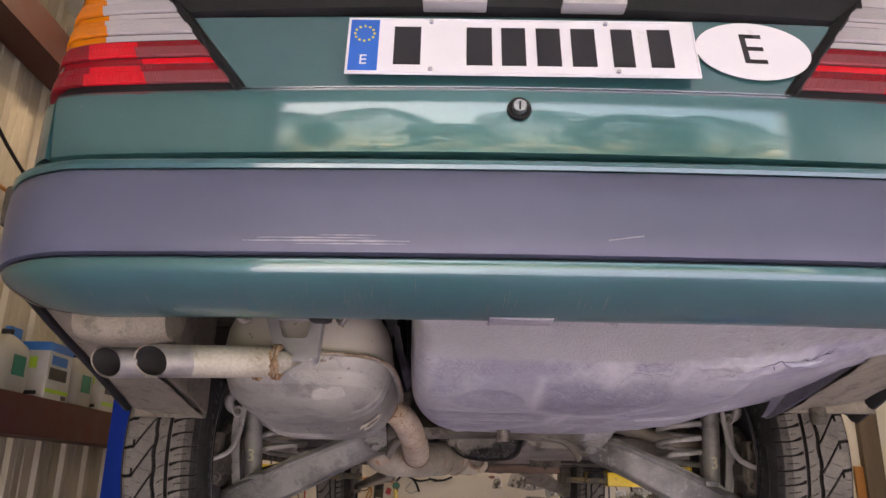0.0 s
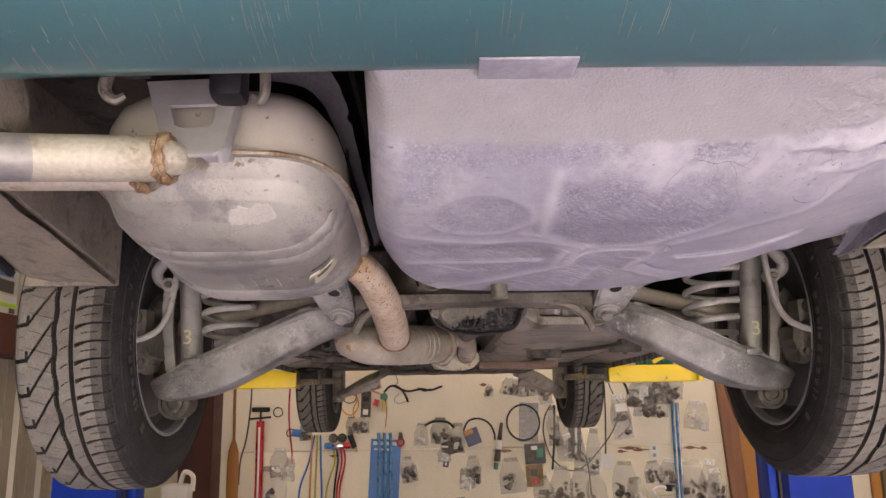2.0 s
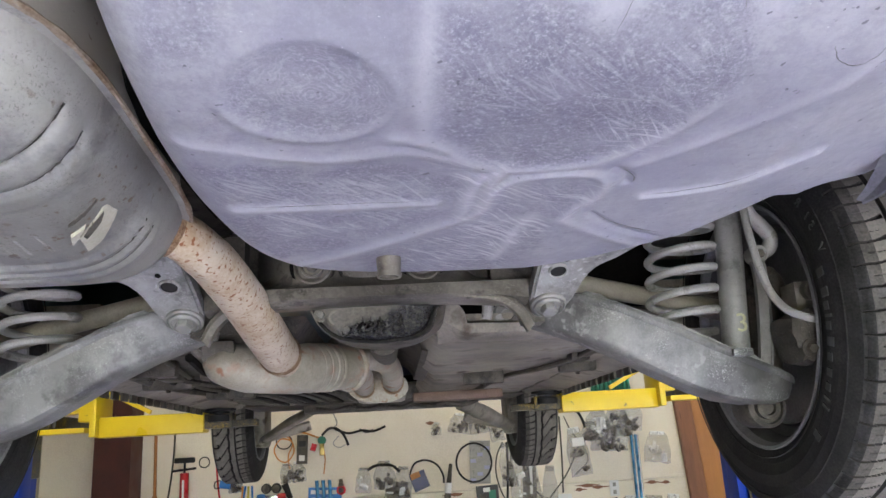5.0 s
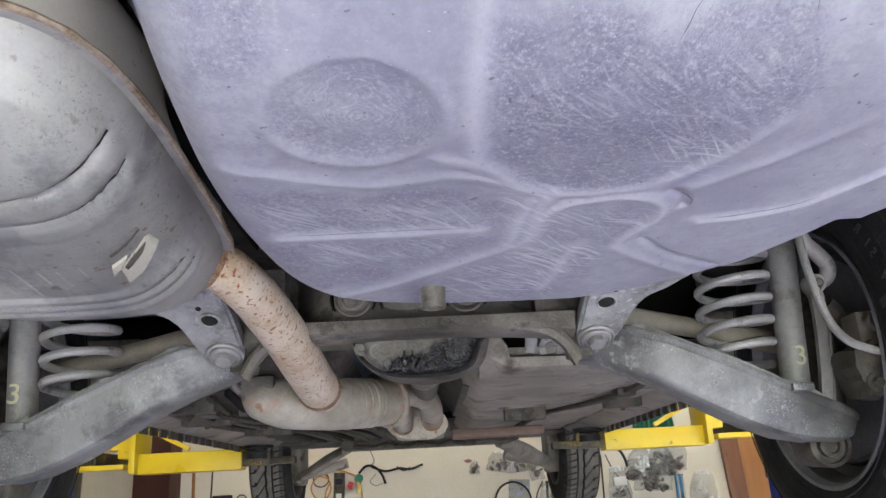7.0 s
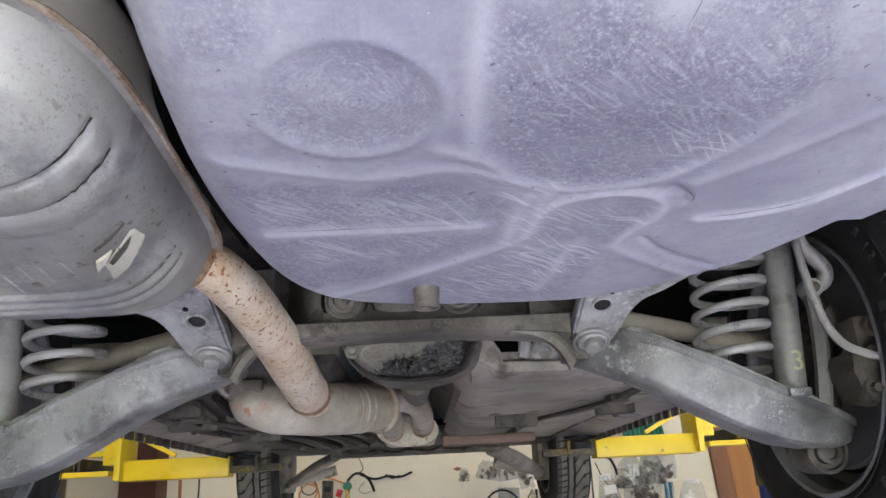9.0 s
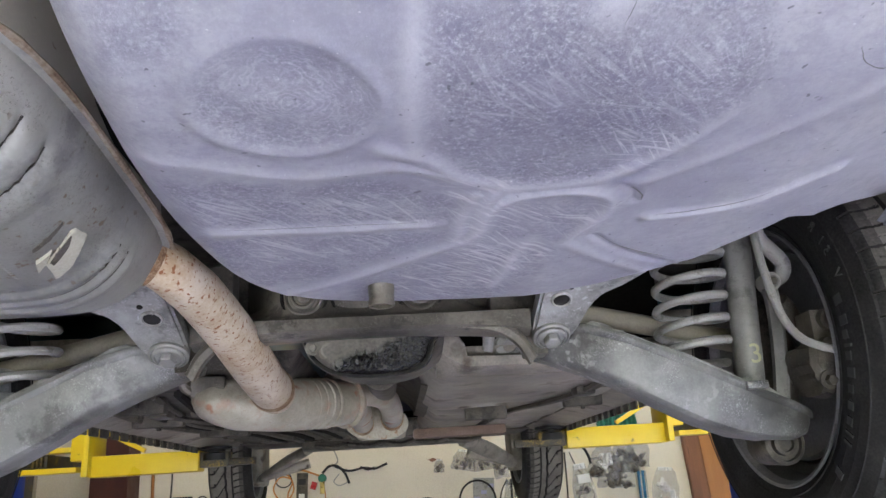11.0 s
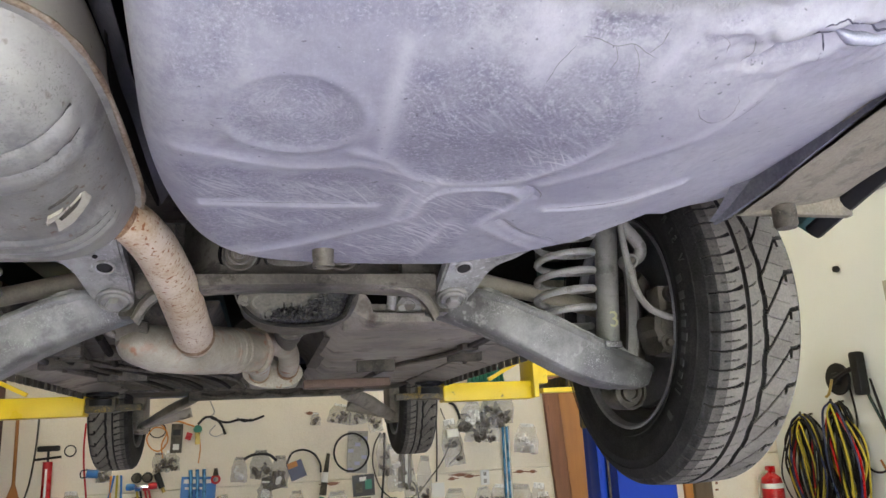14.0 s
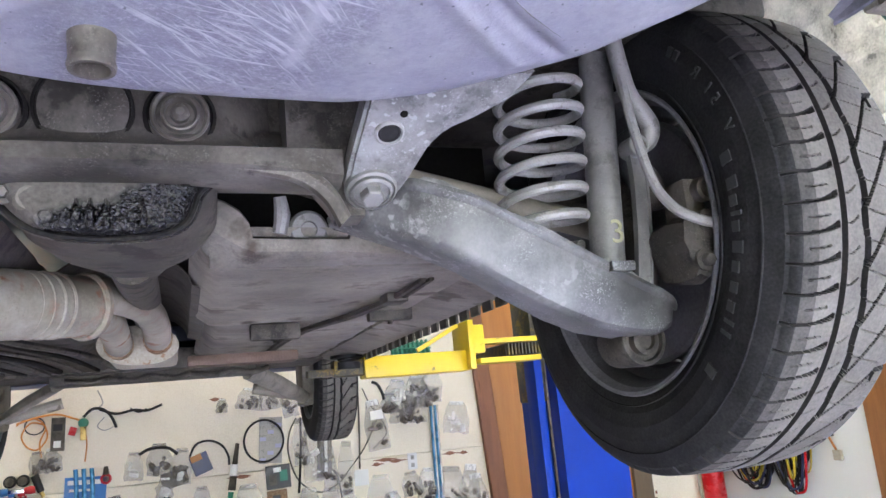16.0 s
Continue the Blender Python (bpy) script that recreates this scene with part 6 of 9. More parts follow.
for k, (o, i) in enumerate(zip(outer, inner)):
    o = o + Vector((0.0012 * noise.noise(Vector((k * 0.35, 1, 2))) - (0.004 if 27 < k < 30 else 0.0), 0, 0.0035 * noise.noise(Vector((k * 0.22, 5, 2)))))
    mid = o.lerp(i, 0.45) + Vector((0.001, 0, 0.004 * noise.noise(Vector((k * 0.3, 3, 1)))))
    up = Vector((0, 0, 0.003))
    rings.append([o, mid, i, i + up, mid + up, o + up])
add_loft(bm, rings)
bmesh.ops.recalc_face_normals(bm, faces=bm.faces)
shield = part("heat_shield", bm, M["shield"], car, "thin wavy grey heat shield with a torn edge")
bm = bmesh.new()
for k, i in enumerate(inner):
    x = max(i.x, -0.190) - 0.003 if i.y > 1.5 else i.x
    low = i.z + 0.004 - 0.050 * max(0.0, min(1.0, (i.y - 1.49) / 0.06))
    inner[k] = [(x, i.y, max(low, 1.7585)), (i.x - 0.004, i.y, 1.932), (i.x - 0.008, i.y + 0.004, 1.932), (x - 0.003, i.y + 0.002, max(low, 1.7585))]
add_loft(bm, inner)
bmesh.ops.recalc_face_normals(bm, faces=bm.faces)
# wall and roof are black sheets added for the shaded gap round the muffler
part("shield_shade_wall", bm, M["dark"], shield, "black sheet added for the shade inside the shield")
part("shield_shade_roof", box((-0.47, 1.475, 1.917), (-0.19, 1.89, 1.926), 0.002), M["dark"], shield, "black sheet added for the shade above the muffler")
# dark sheets added to paint the shaded gap beside the pan
part("boot_shade_side", box((-0.171, 1.20, 1.845), (-0.166, 1.90, 1.928), 0.001), M["dark"], car, "dark sheet added for the shade beside the boot well")
part("boot_shade_side", box((-0.1705, 1.56, 1.79), (-0.1665, 1.90, 1.844), 0.001), M["dark"], car, "dark sheet added for the shade beside the boot well")
# boot floor over the muffler and round the well
bm = bmesh.new()
add_box(bm, (-0.80, 1.22, 1.93), (0.80, 2.0, 2.0), 0.01)
part("boot_floor", bm, M["steel"], car, "dusty sheet above the muffler")
# pipe from the muffler over to the front pipes
dp = part("connecting_pipe", tube([(-0.258, 1.770, 1.728), (-0.228, 1.781, 1.7165), (-0.207, 1.800, 1.7085), (-0.196, 1.835, 1.701), (-0.188, 1.88, 1.694), (-0.177, 2.00, 1.673), (-0.173, 2.14, 1.653), (-0.174, 2.28, 1.641), (-0.177, 2.39, 1.636)], [0.022, 0.026, 0.0285, 0.0295, 0.0305, 0.0325, 0.0345, 0.036, 0.036], 24, 8), M["pipe"], car, "pale pipe freckled with rust")
bm = tube([(-0.232, 1.7795, 1.7180), (-0.224, 1.783, 1.7150), (-0.217, 1.789, 1.7125)], [0.0270, 0.0300, 0.0285], 30, 4)
for v in bm.verts:
    v.co += v.co.normalized() * 0.0016 * noise.noise(v.co * 130)
part("joint_collar", bm, M["rust"], dp, "rusty weld where the pipe leaves the muffler")
bm = tube([(-0.1745, 2.330, 1.639), (-0.1755, 2.345, 1.6385), (-0.1765, 2.362, 1.638)], [0.0362, 0.0395, 0.0375], 30, 4)
for v in bm.verts:
    v.co += v.co.normalized() * 0.0018 * noise.noise(v.co * 110)
part("joint_collar", bm, M["rust"], dp, "rusty weld where the pipe meets the resonator")
res = bmesh.new()
axis = [(-0.318, 2.368, 1.634), (-0.298, 2.382, 1.630), (-0.25, 2.420, 1.626), (-0.17, 2.500, 1.628), (-0.10, 2.590, 1.636), (-0.064, 2.634, 1.640)]
add_tube(res, axis, [0.010, 0.034, 0.049, 0.052, 0.050, 0.049], 26, 6)
resonator = part("resonator", res, M["resonator"], car, "pale ribbed resonator stained with rust")
for k in range(4):
    f = 0.25 + 0.12 * k
    c = Vector(axis[3]).lerp(Vector(axis[5]), f)
    d = (Vector(axis[5]) - Vector(axis[3])).normalized() * 0.003
    part("resonator_rib", tube([c - d, c, c + d], [0.0505, 0.0525, 0.0505], 26), M["resonator"], resonator)
bm = bmesh.new()
add_box(bm, (-0.325, 2.362, 1.632), (-0.262, 2.385, 1.672), 0.010)
add_tube(bm, [(-0.325, 2.37, 1.645), (-0.335, 2.36, 1.655), (-0.33, 2.36, 1.672), (-0.30, 2.36, 1.678)], 0.008, 8, 4)
part("resonator_bracket", bm, M["casting"], resonator)
seam = [Vector(p) + Vector((-0.012, -0.022, 0.043)) for p in axis[2:]] + [Vector(axis[-1]) + Vector((0.014 + 0.010 * math.sin(a), -0.012 + 0.036 * math.sin(a), 0.050 * math.cos(a))) for a in (0.3, 0.9, 1.5, 2.1)]
part("folded_seam", tube(seam, [0.002, 0.0055, 0.0065, 0.0065, 0.0065, 0.006, 0.005, 0.003], 9, 5, flat=0.6), M["resonator"], resonator, "thick folded seam of the shell")
part("resonator_collar", tube([(-0.070, 2.627, 1.6393), (-0.066, 2.632, 1.6398), (-0.060, 2.639, 1.6406)], [0.052, 0.0555, 0.054], 28), M["resonator"], resonator, "folded end seam")
for pts in ([(-0.055, 2.635, 1.660), (-0.020, 2.76, 1.673), (0.015, 2.92, 1.677), (0.030, 3.08, 1.666), (0.031, 3.25, 1.648)], [(-0.075, 2.635, 1.632), (-0.062, 2.78, 1.650), (-0.053, 2.95, 1.656), (-0.053, 3.10, 1.650), (-0.055, 3.25, 1.640)]):
    fp = part("front_pipe", tube(pts, 0.0305, 20, 6), M["resonator"], car, "pale front exhaust pipe")
    e = pts[-1]
    part("ring_weld", tube([(e[0], 3.215, e[2] + 0.002), (e[0], 3.245, e[2])], [0.0335, 0.0325], 18), M["rust"], fp)
bm = bmesh.new()
rings = []
for y in (3.245, 3.262):
    rings.append([(-0.014 + 0.092 * math.copysign(abs(math.cos(a)) ** 0.8, math.cos(a)), y, 1.641 + 0.047 * math.sin(a) - 0.004 * math.cos(a)) for a in [k * math.pi / 20 for k in range(40)]])
add_loft(bm, rings)
add_box(bm, (-0.09, 3.262, 1.612), (0.075, 3.60, 1.67), 0.02)
part("exhaust_flange", bm, M["tailpipe"], car, "rust-stained exhaust flange")

# ---- rear axle: subframe, differential, arms ----
bm = bmesh.new()
rings = []
for x in np.linspace(-0.235, 0.235, 25):
    dip = 0.012 * (abs(x) / 0.235) ** 3
    back = 0.07 * max(0.0, min(1.0, (abs(x) - 0.125) / 0.05))
    rings.append([(x, 2.030, 1.668 - dip), (x, 2.012, 1.674 - dip), (x, 2.014, 1.690), (x, 2.030 + 0.4 * back, 1.700), (x, 2.040 + back, 1.72), (x, 2.046 + back, 1.80), (x, 2.20, 1.83), (x, 2.20, 1.70), (x, 2.07, 1.668 - dip)])
add_loft(bm, rings)
bmesh.ops.recalc_face_normals(bm, faces=bm.faces)
sub = part("subframe", bm, M["subframe"], car, "dusty dark crossmember with large round mounts")
for x in (-0.083, 0.082):
    m = along((x, 2.036, 1.727), (x, 1.9, 1.714))
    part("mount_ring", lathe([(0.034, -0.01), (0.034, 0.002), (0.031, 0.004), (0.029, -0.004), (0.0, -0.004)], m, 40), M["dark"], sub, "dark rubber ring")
    bm = lathe([(0.0275, -0.006), (0.0275, 0.010), (0.0255, 0.012), (0.023, 0.010), (0.0225, 0.003), (0.018, 0.003), (0.0175, 0.014), (0.0155, 0.015), (0.014, 0.013), (0.0135, 0.006), (0.009, 0.006), (0.0085, 0.014), (0.004, 0.019), (0, 0.019)], m, 40)
    part("mount_bush", bm, M["casting"], sub, "ringed steel and rubber mount")
RM = along((-0.003, 2.0345, 1.732), (-0.003, 1.9, 1.720))
# no recess is cut: the dark rim paints its shaded outline
rec = part("recess_shade", lathe([(0.0445, -0.006), (0.0445, 0.0015), (0.042, 0.002), (0.0415, -0.001), (0.0, -0.001)], RM, 48), M["dark"], sub, "dark disc whose rim paints the shade of a round recess")
part("recess_cap", lathe([(0.0400, -0.004), (0.0395, 0.0), (0.030, 0.003), (0.0, 0.005)], RM, 40), M["subframe"], rec)
for s in SIDES:
    bm = bmesh.new()
    rings = []
    for p in smooth_path([(0, 0, 1.682), (0.10, 0, 1.681), (0.155, 0, 1.677), (0.195, 0, 1.668), (0.222, 0, 1.648), (0.238, 0, 1.620)], 7):
        w = 0.35 + 0.65 * max(0.0, min(1.0, (0.26 - p.x) / 0.07))
        up = Vector((0.0, 0.0, 1.0)) if p.x < 0.15 else Vector((min(1.0, (p.x - 0.15) / 0.09), 0, 1.0)).normalized()
        rings.append([(s * (p.x + up.x * a), 2.026 + b, p.z + up.z * a) for a, b in ((-0.011, 0.004), (-0.012, -0.002), (-0.010, -0.007), (-0.002 * w, -0.010), (0.006 * w, -0.008), (0.010 * w, -0.002), (0.012 * w, 0.010), (-0.008, 0.012))])
    add_loft(bm, rings)
    bmesh.ops.recalc_face_normals(bm, faces=bm.faces)
    part("pressed_lip", bm, M["subframe"], sub, "dusty pressed lower lip")
    bm = bmesh.new()
    outl = [(0.185, 1.685), (0.212, 1.668), (0.230, 1.645), (0.238, 1.63), (0.262, 1.63), (0.262, 1.78), (0.185, 1.78)]
    add_loft(bm, [[(s * x, y, z) for x, z in outl] for y in (2.046, 2.09)])
    bmesh.ops.recalc_face_normals(bm, faces=bm.faces)
    part("gusset", bm, M["subframe"], sub, "dark plate beside the arm bracket")
def arm_y(x):
    """How far forward the rear face of the lower arm lies at x; its inner end sits behind the bracket."""
    return float(np.interp(x, [0.235, 0.285, 0.315, 0.36, 0.635], [2.086, 2.080, 2.048, 2.028, 2.075]))


for s in SIDES:
    bm = bmesh.new()
    # ear that carries the arm
    outl = [(-0.020, -0.024), (-0.010, -0.0315), (0.004, -0.033), (0.017, -0.027), (0.028, -0.013), (0.037, 0.008), (0.043, 0.032), (0.050, 0.058), (0.063, 0.079), (0.087, 0.094), (0.115, 0.118), (0.135, 0.155), (-0.020, 0.155), (-0.023, 0.097), (-0.026, 0.043), (-0.027, 0.0)]
    EM = Matrix.Translation((s * 0.265, 2.028, 1.653)) @ Euler((radians(151.2), 0, 0)).to_matrix().to_4x4()
    n = len(outl)
    a1 = [bm.verts.new(EM @ Vector((s * p[0], p[1], 0.0))) for p in outl]
    a2 = [bm.verts.new(EM @ Vector((s * p[0], p[1], -0.026))) for p in outl]
    bm.faces.new(a1)
    bm.faces.new(a2[::-1])
    for k in range(n):
        bm.faces.new((a1[k], a1[(k + 1) % n], a2[(k + 1) % n], a2[k]))
    bmesh.ops.recalc_face_normals(bm, faces=bm.faces)
    bmesh.ops.bevel(bm, geom=list(bm.edges), offset=0.004, segments=2, affect="EDGES")
    ear = part("arm_bracket", bm, M["ear"], car, "pale scuffed steel bracket")
    bm = bmesh.new()
    add_bolt(bm, EM @ Vector((0, 0, 0.003)), EM.to_3x3() @ Vector((0, 0, 1)), 0.0125, 0.012)
    add_lathe(bm, [(0.027, -0.004), (0.027, 0.004), (0.0245, 0.006), (0.0235, 0.003), (0.0215, 0.003), (0.021, 0.007), (0.0185, 0.009), (0.017, 0.005), (0.0, 0.005)], along(EM @ Vector((0, 0, 0)), EM @ Vector((0, 0, 1))), 28)
    part("pivot_bolt", bm, M["shock"], ear, "pivot bolt and washer")
    # black discs on the uncut plate paint the shade inside its holes
    bm = bmesh.new()
    hp = EM @ Vector((s * 0.005, 0.075, 0.0005))
    add_lathe(bm, [(0.0, 0.0008), (0.0085, 0.0008), (0.0095, 0.0015), (0.012, 0.001)], along(hp, hp + EM.to_3x3() @ Vector((0, 0, 1))), 20)
    part("bracket_hole_shade", bm, M["soot_shade"], ear)
    # rolled rim in pale grey, which paints the highlight round the hole
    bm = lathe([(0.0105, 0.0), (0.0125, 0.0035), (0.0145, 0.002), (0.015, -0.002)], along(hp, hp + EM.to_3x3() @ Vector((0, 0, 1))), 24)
    part("hole_collar", bm, M["spring"], ear, "rolled rim of the hole, pale to paint its highlight")
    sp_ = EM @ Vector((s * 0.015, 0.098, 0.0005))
    part("bracket_hole_shade", lathe([(0.0, 0.0012), (0.0035, 0.0012), (0.004, 0.0)], along(sp_, sp_ + EM.to_3x3() @ Vector((0, 0, 1))), 14), M["dark"], ear)
    # lower arm: a pressed channel with a folded rim on top
    stations = [(0.235, 1.640, 1.634, 0.030), (0.270, 1.676, 1.624, 0.045), (0.318, 1.668, 1.600, 0.055), (0.37, 1.648, 1.573, 0.060), (0.42, 1.628, 1.548, 0.066), (0.48, 1.604, 1.520, 0.07), (0.53, 1.582, 1.502, 0.07), (0.58, 1.560, 1.493, 0.066), (0.620, 1.544, 1.491, 0.060), (0.642, 1.536, 1.497, 0.055), (0.654, 1.531, 1.510, 0.05)]
    bm = bmesh.new()
    rings = []
    for x, zt, zb, w in stations:
        y = arm_y(x) + (0.02 * max(0, (x - 0.62) / 0.034) ** 2)
        rings.append([(s * x, y + 0.014, zb), (s * x, y + 0.006, zb + 0.001), (s * x, y - 0.001, zb + 0.005), (s * x, y - 0.004, zb + 0.011), (s * x, y - 0.008, zt - 0.013), (s * x, y - 0.012, zt - 0.010), (s * x, y - 0.014, zt - 0.006), (s * x, y - 0.013, zt - 0.001), (s * x, y - 0.009, zt), (s * x, y - 0.006, zt - 0.002), (s * x, y - 0.004, zt - 0.002), (s * x, y - 0.003, zt + 0.003), (s * x, y + w, zt + 0.006), (s * x, y + w, zb + 0.010), (s * x, y + w - 0.008, zb)])
    add_loft(bm, rings)
    bmesh.ops.recalc_face_normals(bm, faces=bm.faces)
    arm = part("lower_arm", bm, M["arm"], car, "pale scuffed pressed-steel lower arm", degrees=32)
    bm = bmesh.new()
    rings = []
    for x in np.linspace(0.300, 0.645, 70):
        zt = float(np.interp(x, [q[0] for q in stations], [q[1] for q in stations]))
        h = float(np.interp(x, [0.30, 0.325, 0.330, 0.352, 0.357, 0.43, 0.436, 0.49, 0.55, 0.555, 0.590, 0.610, 0.645], [0.004, 0.006, 0.011, 0.011, 0.007, 0.008, 0.011, 0.010, 0.009, 0.014, 0.013, 0.007, 0.004]))
        h += 0.0010 * noise.noise(Vector((x * 60, s, 4)))
        y = arm_y(x) + 0.006 + (0.02 * max(0, (x - 0.62) / 0.034) ** 2)
        rings.append([(s * x, y, zt - 0.002), (s * x, y - 0.001, zt + h - 0.001), (s * x, y + 0.001, zt + h), (s * x, y + 0.003, zt + h - 0.001), (s * x, y + 0.004, zt - 0.002)])
    add_loft(bm, rings)
    bmesh.ops.recalc_face_normals(bm, faces=bm.faces)
    part("folded_rim", bm, M["rim_edge"], arm, "pale folded edge")
    for fx in (0.36, 0.56):
        zt = float(np.interp(fx, [q[0] for q in stations], [q[1] for q in stations]))
        part("tab", box((s * fx - 0.016, 2.040, zt - 0.006), (s * fx + 0.016, 2.052, zt + 0.006), 0.003), M["arm"], arm)
    bm = bmesh.new()
    add_lathe(bm, [(0, -0.03), (0.030, -0.03), (0.032, -0.026), (0.032, 0.028), (0.030, 0.031), (0.026, 0.031), (0.025, 0.024), (0.018, 0.024), (0.017, 0.034), (0.012, 0.035), (0.011, 0.029), (0, 0.029)], along((s * 0.612, 2.13, 1.488), (s * 0.612, 1.9, 1.478)), 32)
    part("outer_bush", bm, M["steel"], arm, "ringed rubber bush")
    # coil spring
    pts = []
    for k in range(200):
        a = k / 199 * 2 * math.pi * 6.1
        pts.append((s * (0.510 + 0.018 * k / 199) + 0.0535 * math.cos(a), 2.135 + 0.0535 * math.sin(a), 1.615 + 0.215 * k / 199))
    part("coil_spring", tube(pts, 0.0068, 9), M["spring"], car, "pale grey coil spring")
    # damper, hose, links
    dm = part("damper", tube([(s * 0.578, 2.105, 1.560), (s * 0.5845, 2.105, 1.64), (s * 0.602, 2.105, 1.86)], [0.0215, 0.0215, 0.0215], 22), M["shock"], car, "grey damper tube with a painted yellow figure")
    dm3 = part("painted_figure", text_mesh("3", 0.042, Matrix.Translation((s * 0.585, 2.0828, 1.618)) @ Euler((radians(90), 0, radians(0))).to_matrix().to_4x4(), 0.0008), M["figure"], dm, "pale yellow figure 3")
    part("brake_hose", tube([(s * 0.606, 2.062, 1.86), (s * 0.601, 2.050, 1.80), (s * 0.599, 2.040, 1.74), (s * 0.606, 2.028, 1.668), (s * 0.618, 2.012, 1.630), (s * 0.642, 2.000, 1.612), (s * 0.668, 1.997, 1.606)], 0.0062, 10, 8), M["spring"], car, "grey brake hose")
    # strap link with a bolted eye
    bm = bmesh.new()
    for k, (lo, hi) in enumerate((((-0.009, -0.003), (0.009, 0.003)), ((-0.0105, -0.005), (-0.0075, 0.005)), ((0.0075, -0.005), (0.0105, 0.005)))):
        rings = []
        for x, y, z in smooth_path([(0.624, 2.080, 1.722), (0.628, 2.085, 1.68), (0.624, 2.088, 1.61), (0.616, 2.09, 1.55)], 5):
            rings.append([(s * x + a, y + b, z) for a, b in ((lo[0], lo[1]), (hi[0], lo[1]), (hi[0], hi[1]), (lo[0], hi[1]))])
        add_loft(bm, rings)
    bmesh.ops.recalc_face_normals(bm, faces=bm.faces)
    link = part("anti_roll_link", bm, M["shock"], car, "grey strap link of the anti-roll bar", smooth=False)
    part("link_eye", lathe([(0, -0.014), (0.014, -0.014), (0.0145, 0.012), (0.013, 0.014), (0.010, 0.014), (0.009, 0.010), (0, 0.010)], along((s * 0.624, 2.080, 1.727), (s * 0.618, 1.9, 1.715)), 26), M["spring"], link, "round link eye")
    bm = bmesh.new()
    add_bolt(bm, (s * 0.6236, 2.070, 1.7263), (0, -1, -0.05), 0.007, 0.008, False)
    part("link_bolt", bm, M["casting"], link)
    part("anti_roll_bar", tube([(s * 0.632, 2.088, 1.727), (s * 0.648, 2.082, 1.738), (s * 0.650, 2.075, 1.756), (s * 0.632, 2.068, 1.775), (s * 0.614, 2.06, 1.790), (s * 0.604, 2.055, 1.82), (s * 0.60, 2.06, 1.88)], [0.010, 0.012, 0.012, 0.012, 0.0115, 0.011, 0.011], 12, 6), M["spring"], car, "pale anti-roll bar end")
    part("hose_fitting", lathe([(0, -0.012), (0.010, -0.012), (0.011, 0.006), (0.008, 0.012), (0, 0.012)], along((s * 0.668, 1.987, 1.602), (s * 0.70, 2.0, 1.598)), 14), M["shock"], car)
    part("drive_shaft", tube([(s * 0.12, 2.19, 1.775), (s * 0.19, 2.19, 1.757), (s * 0.21, 2.19, 1.751), (s * 0.36, 2.19, 1.714), (s * 0.489, 2.19, 1.684), (s * 0.68, 2.195, 1.640)], [0.03, 0.03, 0.0165, 0.0165, 0.0165, 0.02], 16), M["shaft"], car, "dusty beige drive shaft")
    bm = bmesh.new()
    add_tube(bm, [(s * 0.25, 2.13, 1.65), (s * 0.45, 2.19, 1.61), (s * 0.62, 2.2, 1.57)], 0.014, 10, 4)
    add_tube(bm, [(s * 0.30, 2.30, 1.72), (s * 0.50, 2.30, 1.71), (s * 0.66, 2.24, 1.70)], 0.014, 10, 4)
    part("track_rod", bm, M["steel"], car)
    # hub carrier, caliper, splash shield
    bm = bmesh.new()
    rings = []
    for z, x, y, rx, ry in ((1.50, 0.650, 2.17, 0.014, 0.020), (1.54, 0.656, 2.17, 0.022, 0.032), (1.60, 0.664, 2.18, 0.028, 0.050), (1.66, 0.664, 2.19, 0.028, 0.052), (1.71, 0.656, 2.20, 0.022, 0.034), (1.76, 0.645, 2.21, 0.016, 0.024)):
        rings.append([(s * (x + rx * math.cos(a)), y + ry * math.sin(a), z + 0.006 * noise.noise(Vector((a * 2, z * 30, 1)))) for a in [k * math.pi / 10 for k in range(20)]])
    add_loft(bm, rings)
    bmesh.ops.recalc_face_normals(bm, faces=bm.faces)
    part("hub_carrier", bm, M["steel"], car, "dusty cast hub carrier")
    bm = bmesh.new()
    rings = []
    for y, f in ((2.005, 0.6), (2.012, 0.92), (2.04, 1.0), (2.07, 0.96), (2.09, 0.72)):
        row = []
        for k in range(28):
            a = 2 * math.pi * k / 28
            c, q = math.cos(a), math.sin(a)
            lump = 0.92 + 0.22 * noise.noise(Vector((c * 3.4, q * 3.4, y * 45))) + 0.1 * (1 if int((a + 0.4) / 0.9) % 2 else -1)
            row.append((s * 0.650 + 0.026 * f * lump * math.copysign(abs(c) ** 0.6, c), y, 1.590 + 0.042 * f * lump * math.copysign(abs(q) ** 0.7, q)))
        rings.append(row)
    add_loft(bm, rings)
    bmesh.ops.recalc_face_normals(bm, faces=bm.faces)
    cal = part("brake_caliper", bm, M["steel"], car, "dusty cast brake caliper")
    for z, x in ((1.612, 0.655), (1.566, 0.645)):
        bm = bmesh.new()
        add_bolt(bm, (s * x, 2.006, z), (0, -1, -0.1), 0.008, 0.010)
        part("caliper_bolt", bm, M["steel"], cal)
    bm = bmesh.new()
    add_lathe(bm, [(0, 0.010), (0.012, 0.010), (0.015, 0.007), (0.015, -0.02), (0, -0.02)], along((s * 0.672, 2.02, 1.655), (s * 0.66, 1.9, 1.64)), 20)
    add_lathe(bm, [(0, 0.02), (0.006, 0.02), (0.008, 0.012), (0.012, 0.010), (0.014, -0.03), (0, -0.03)], along((s * 0.668, 2.01, 1.612), (s * 0.66, 1.9, 1.60)), 18)
    add_box(bm, (s * 0.664 - 0.014, 2.03, 1.602), (s * 0.664 + 0.014, 2.075, 1.672), 0.006)
    part("slide_pin", bm, M["casting"], cal, "caliper ears with slide pins")
    bm = bmesh.new()
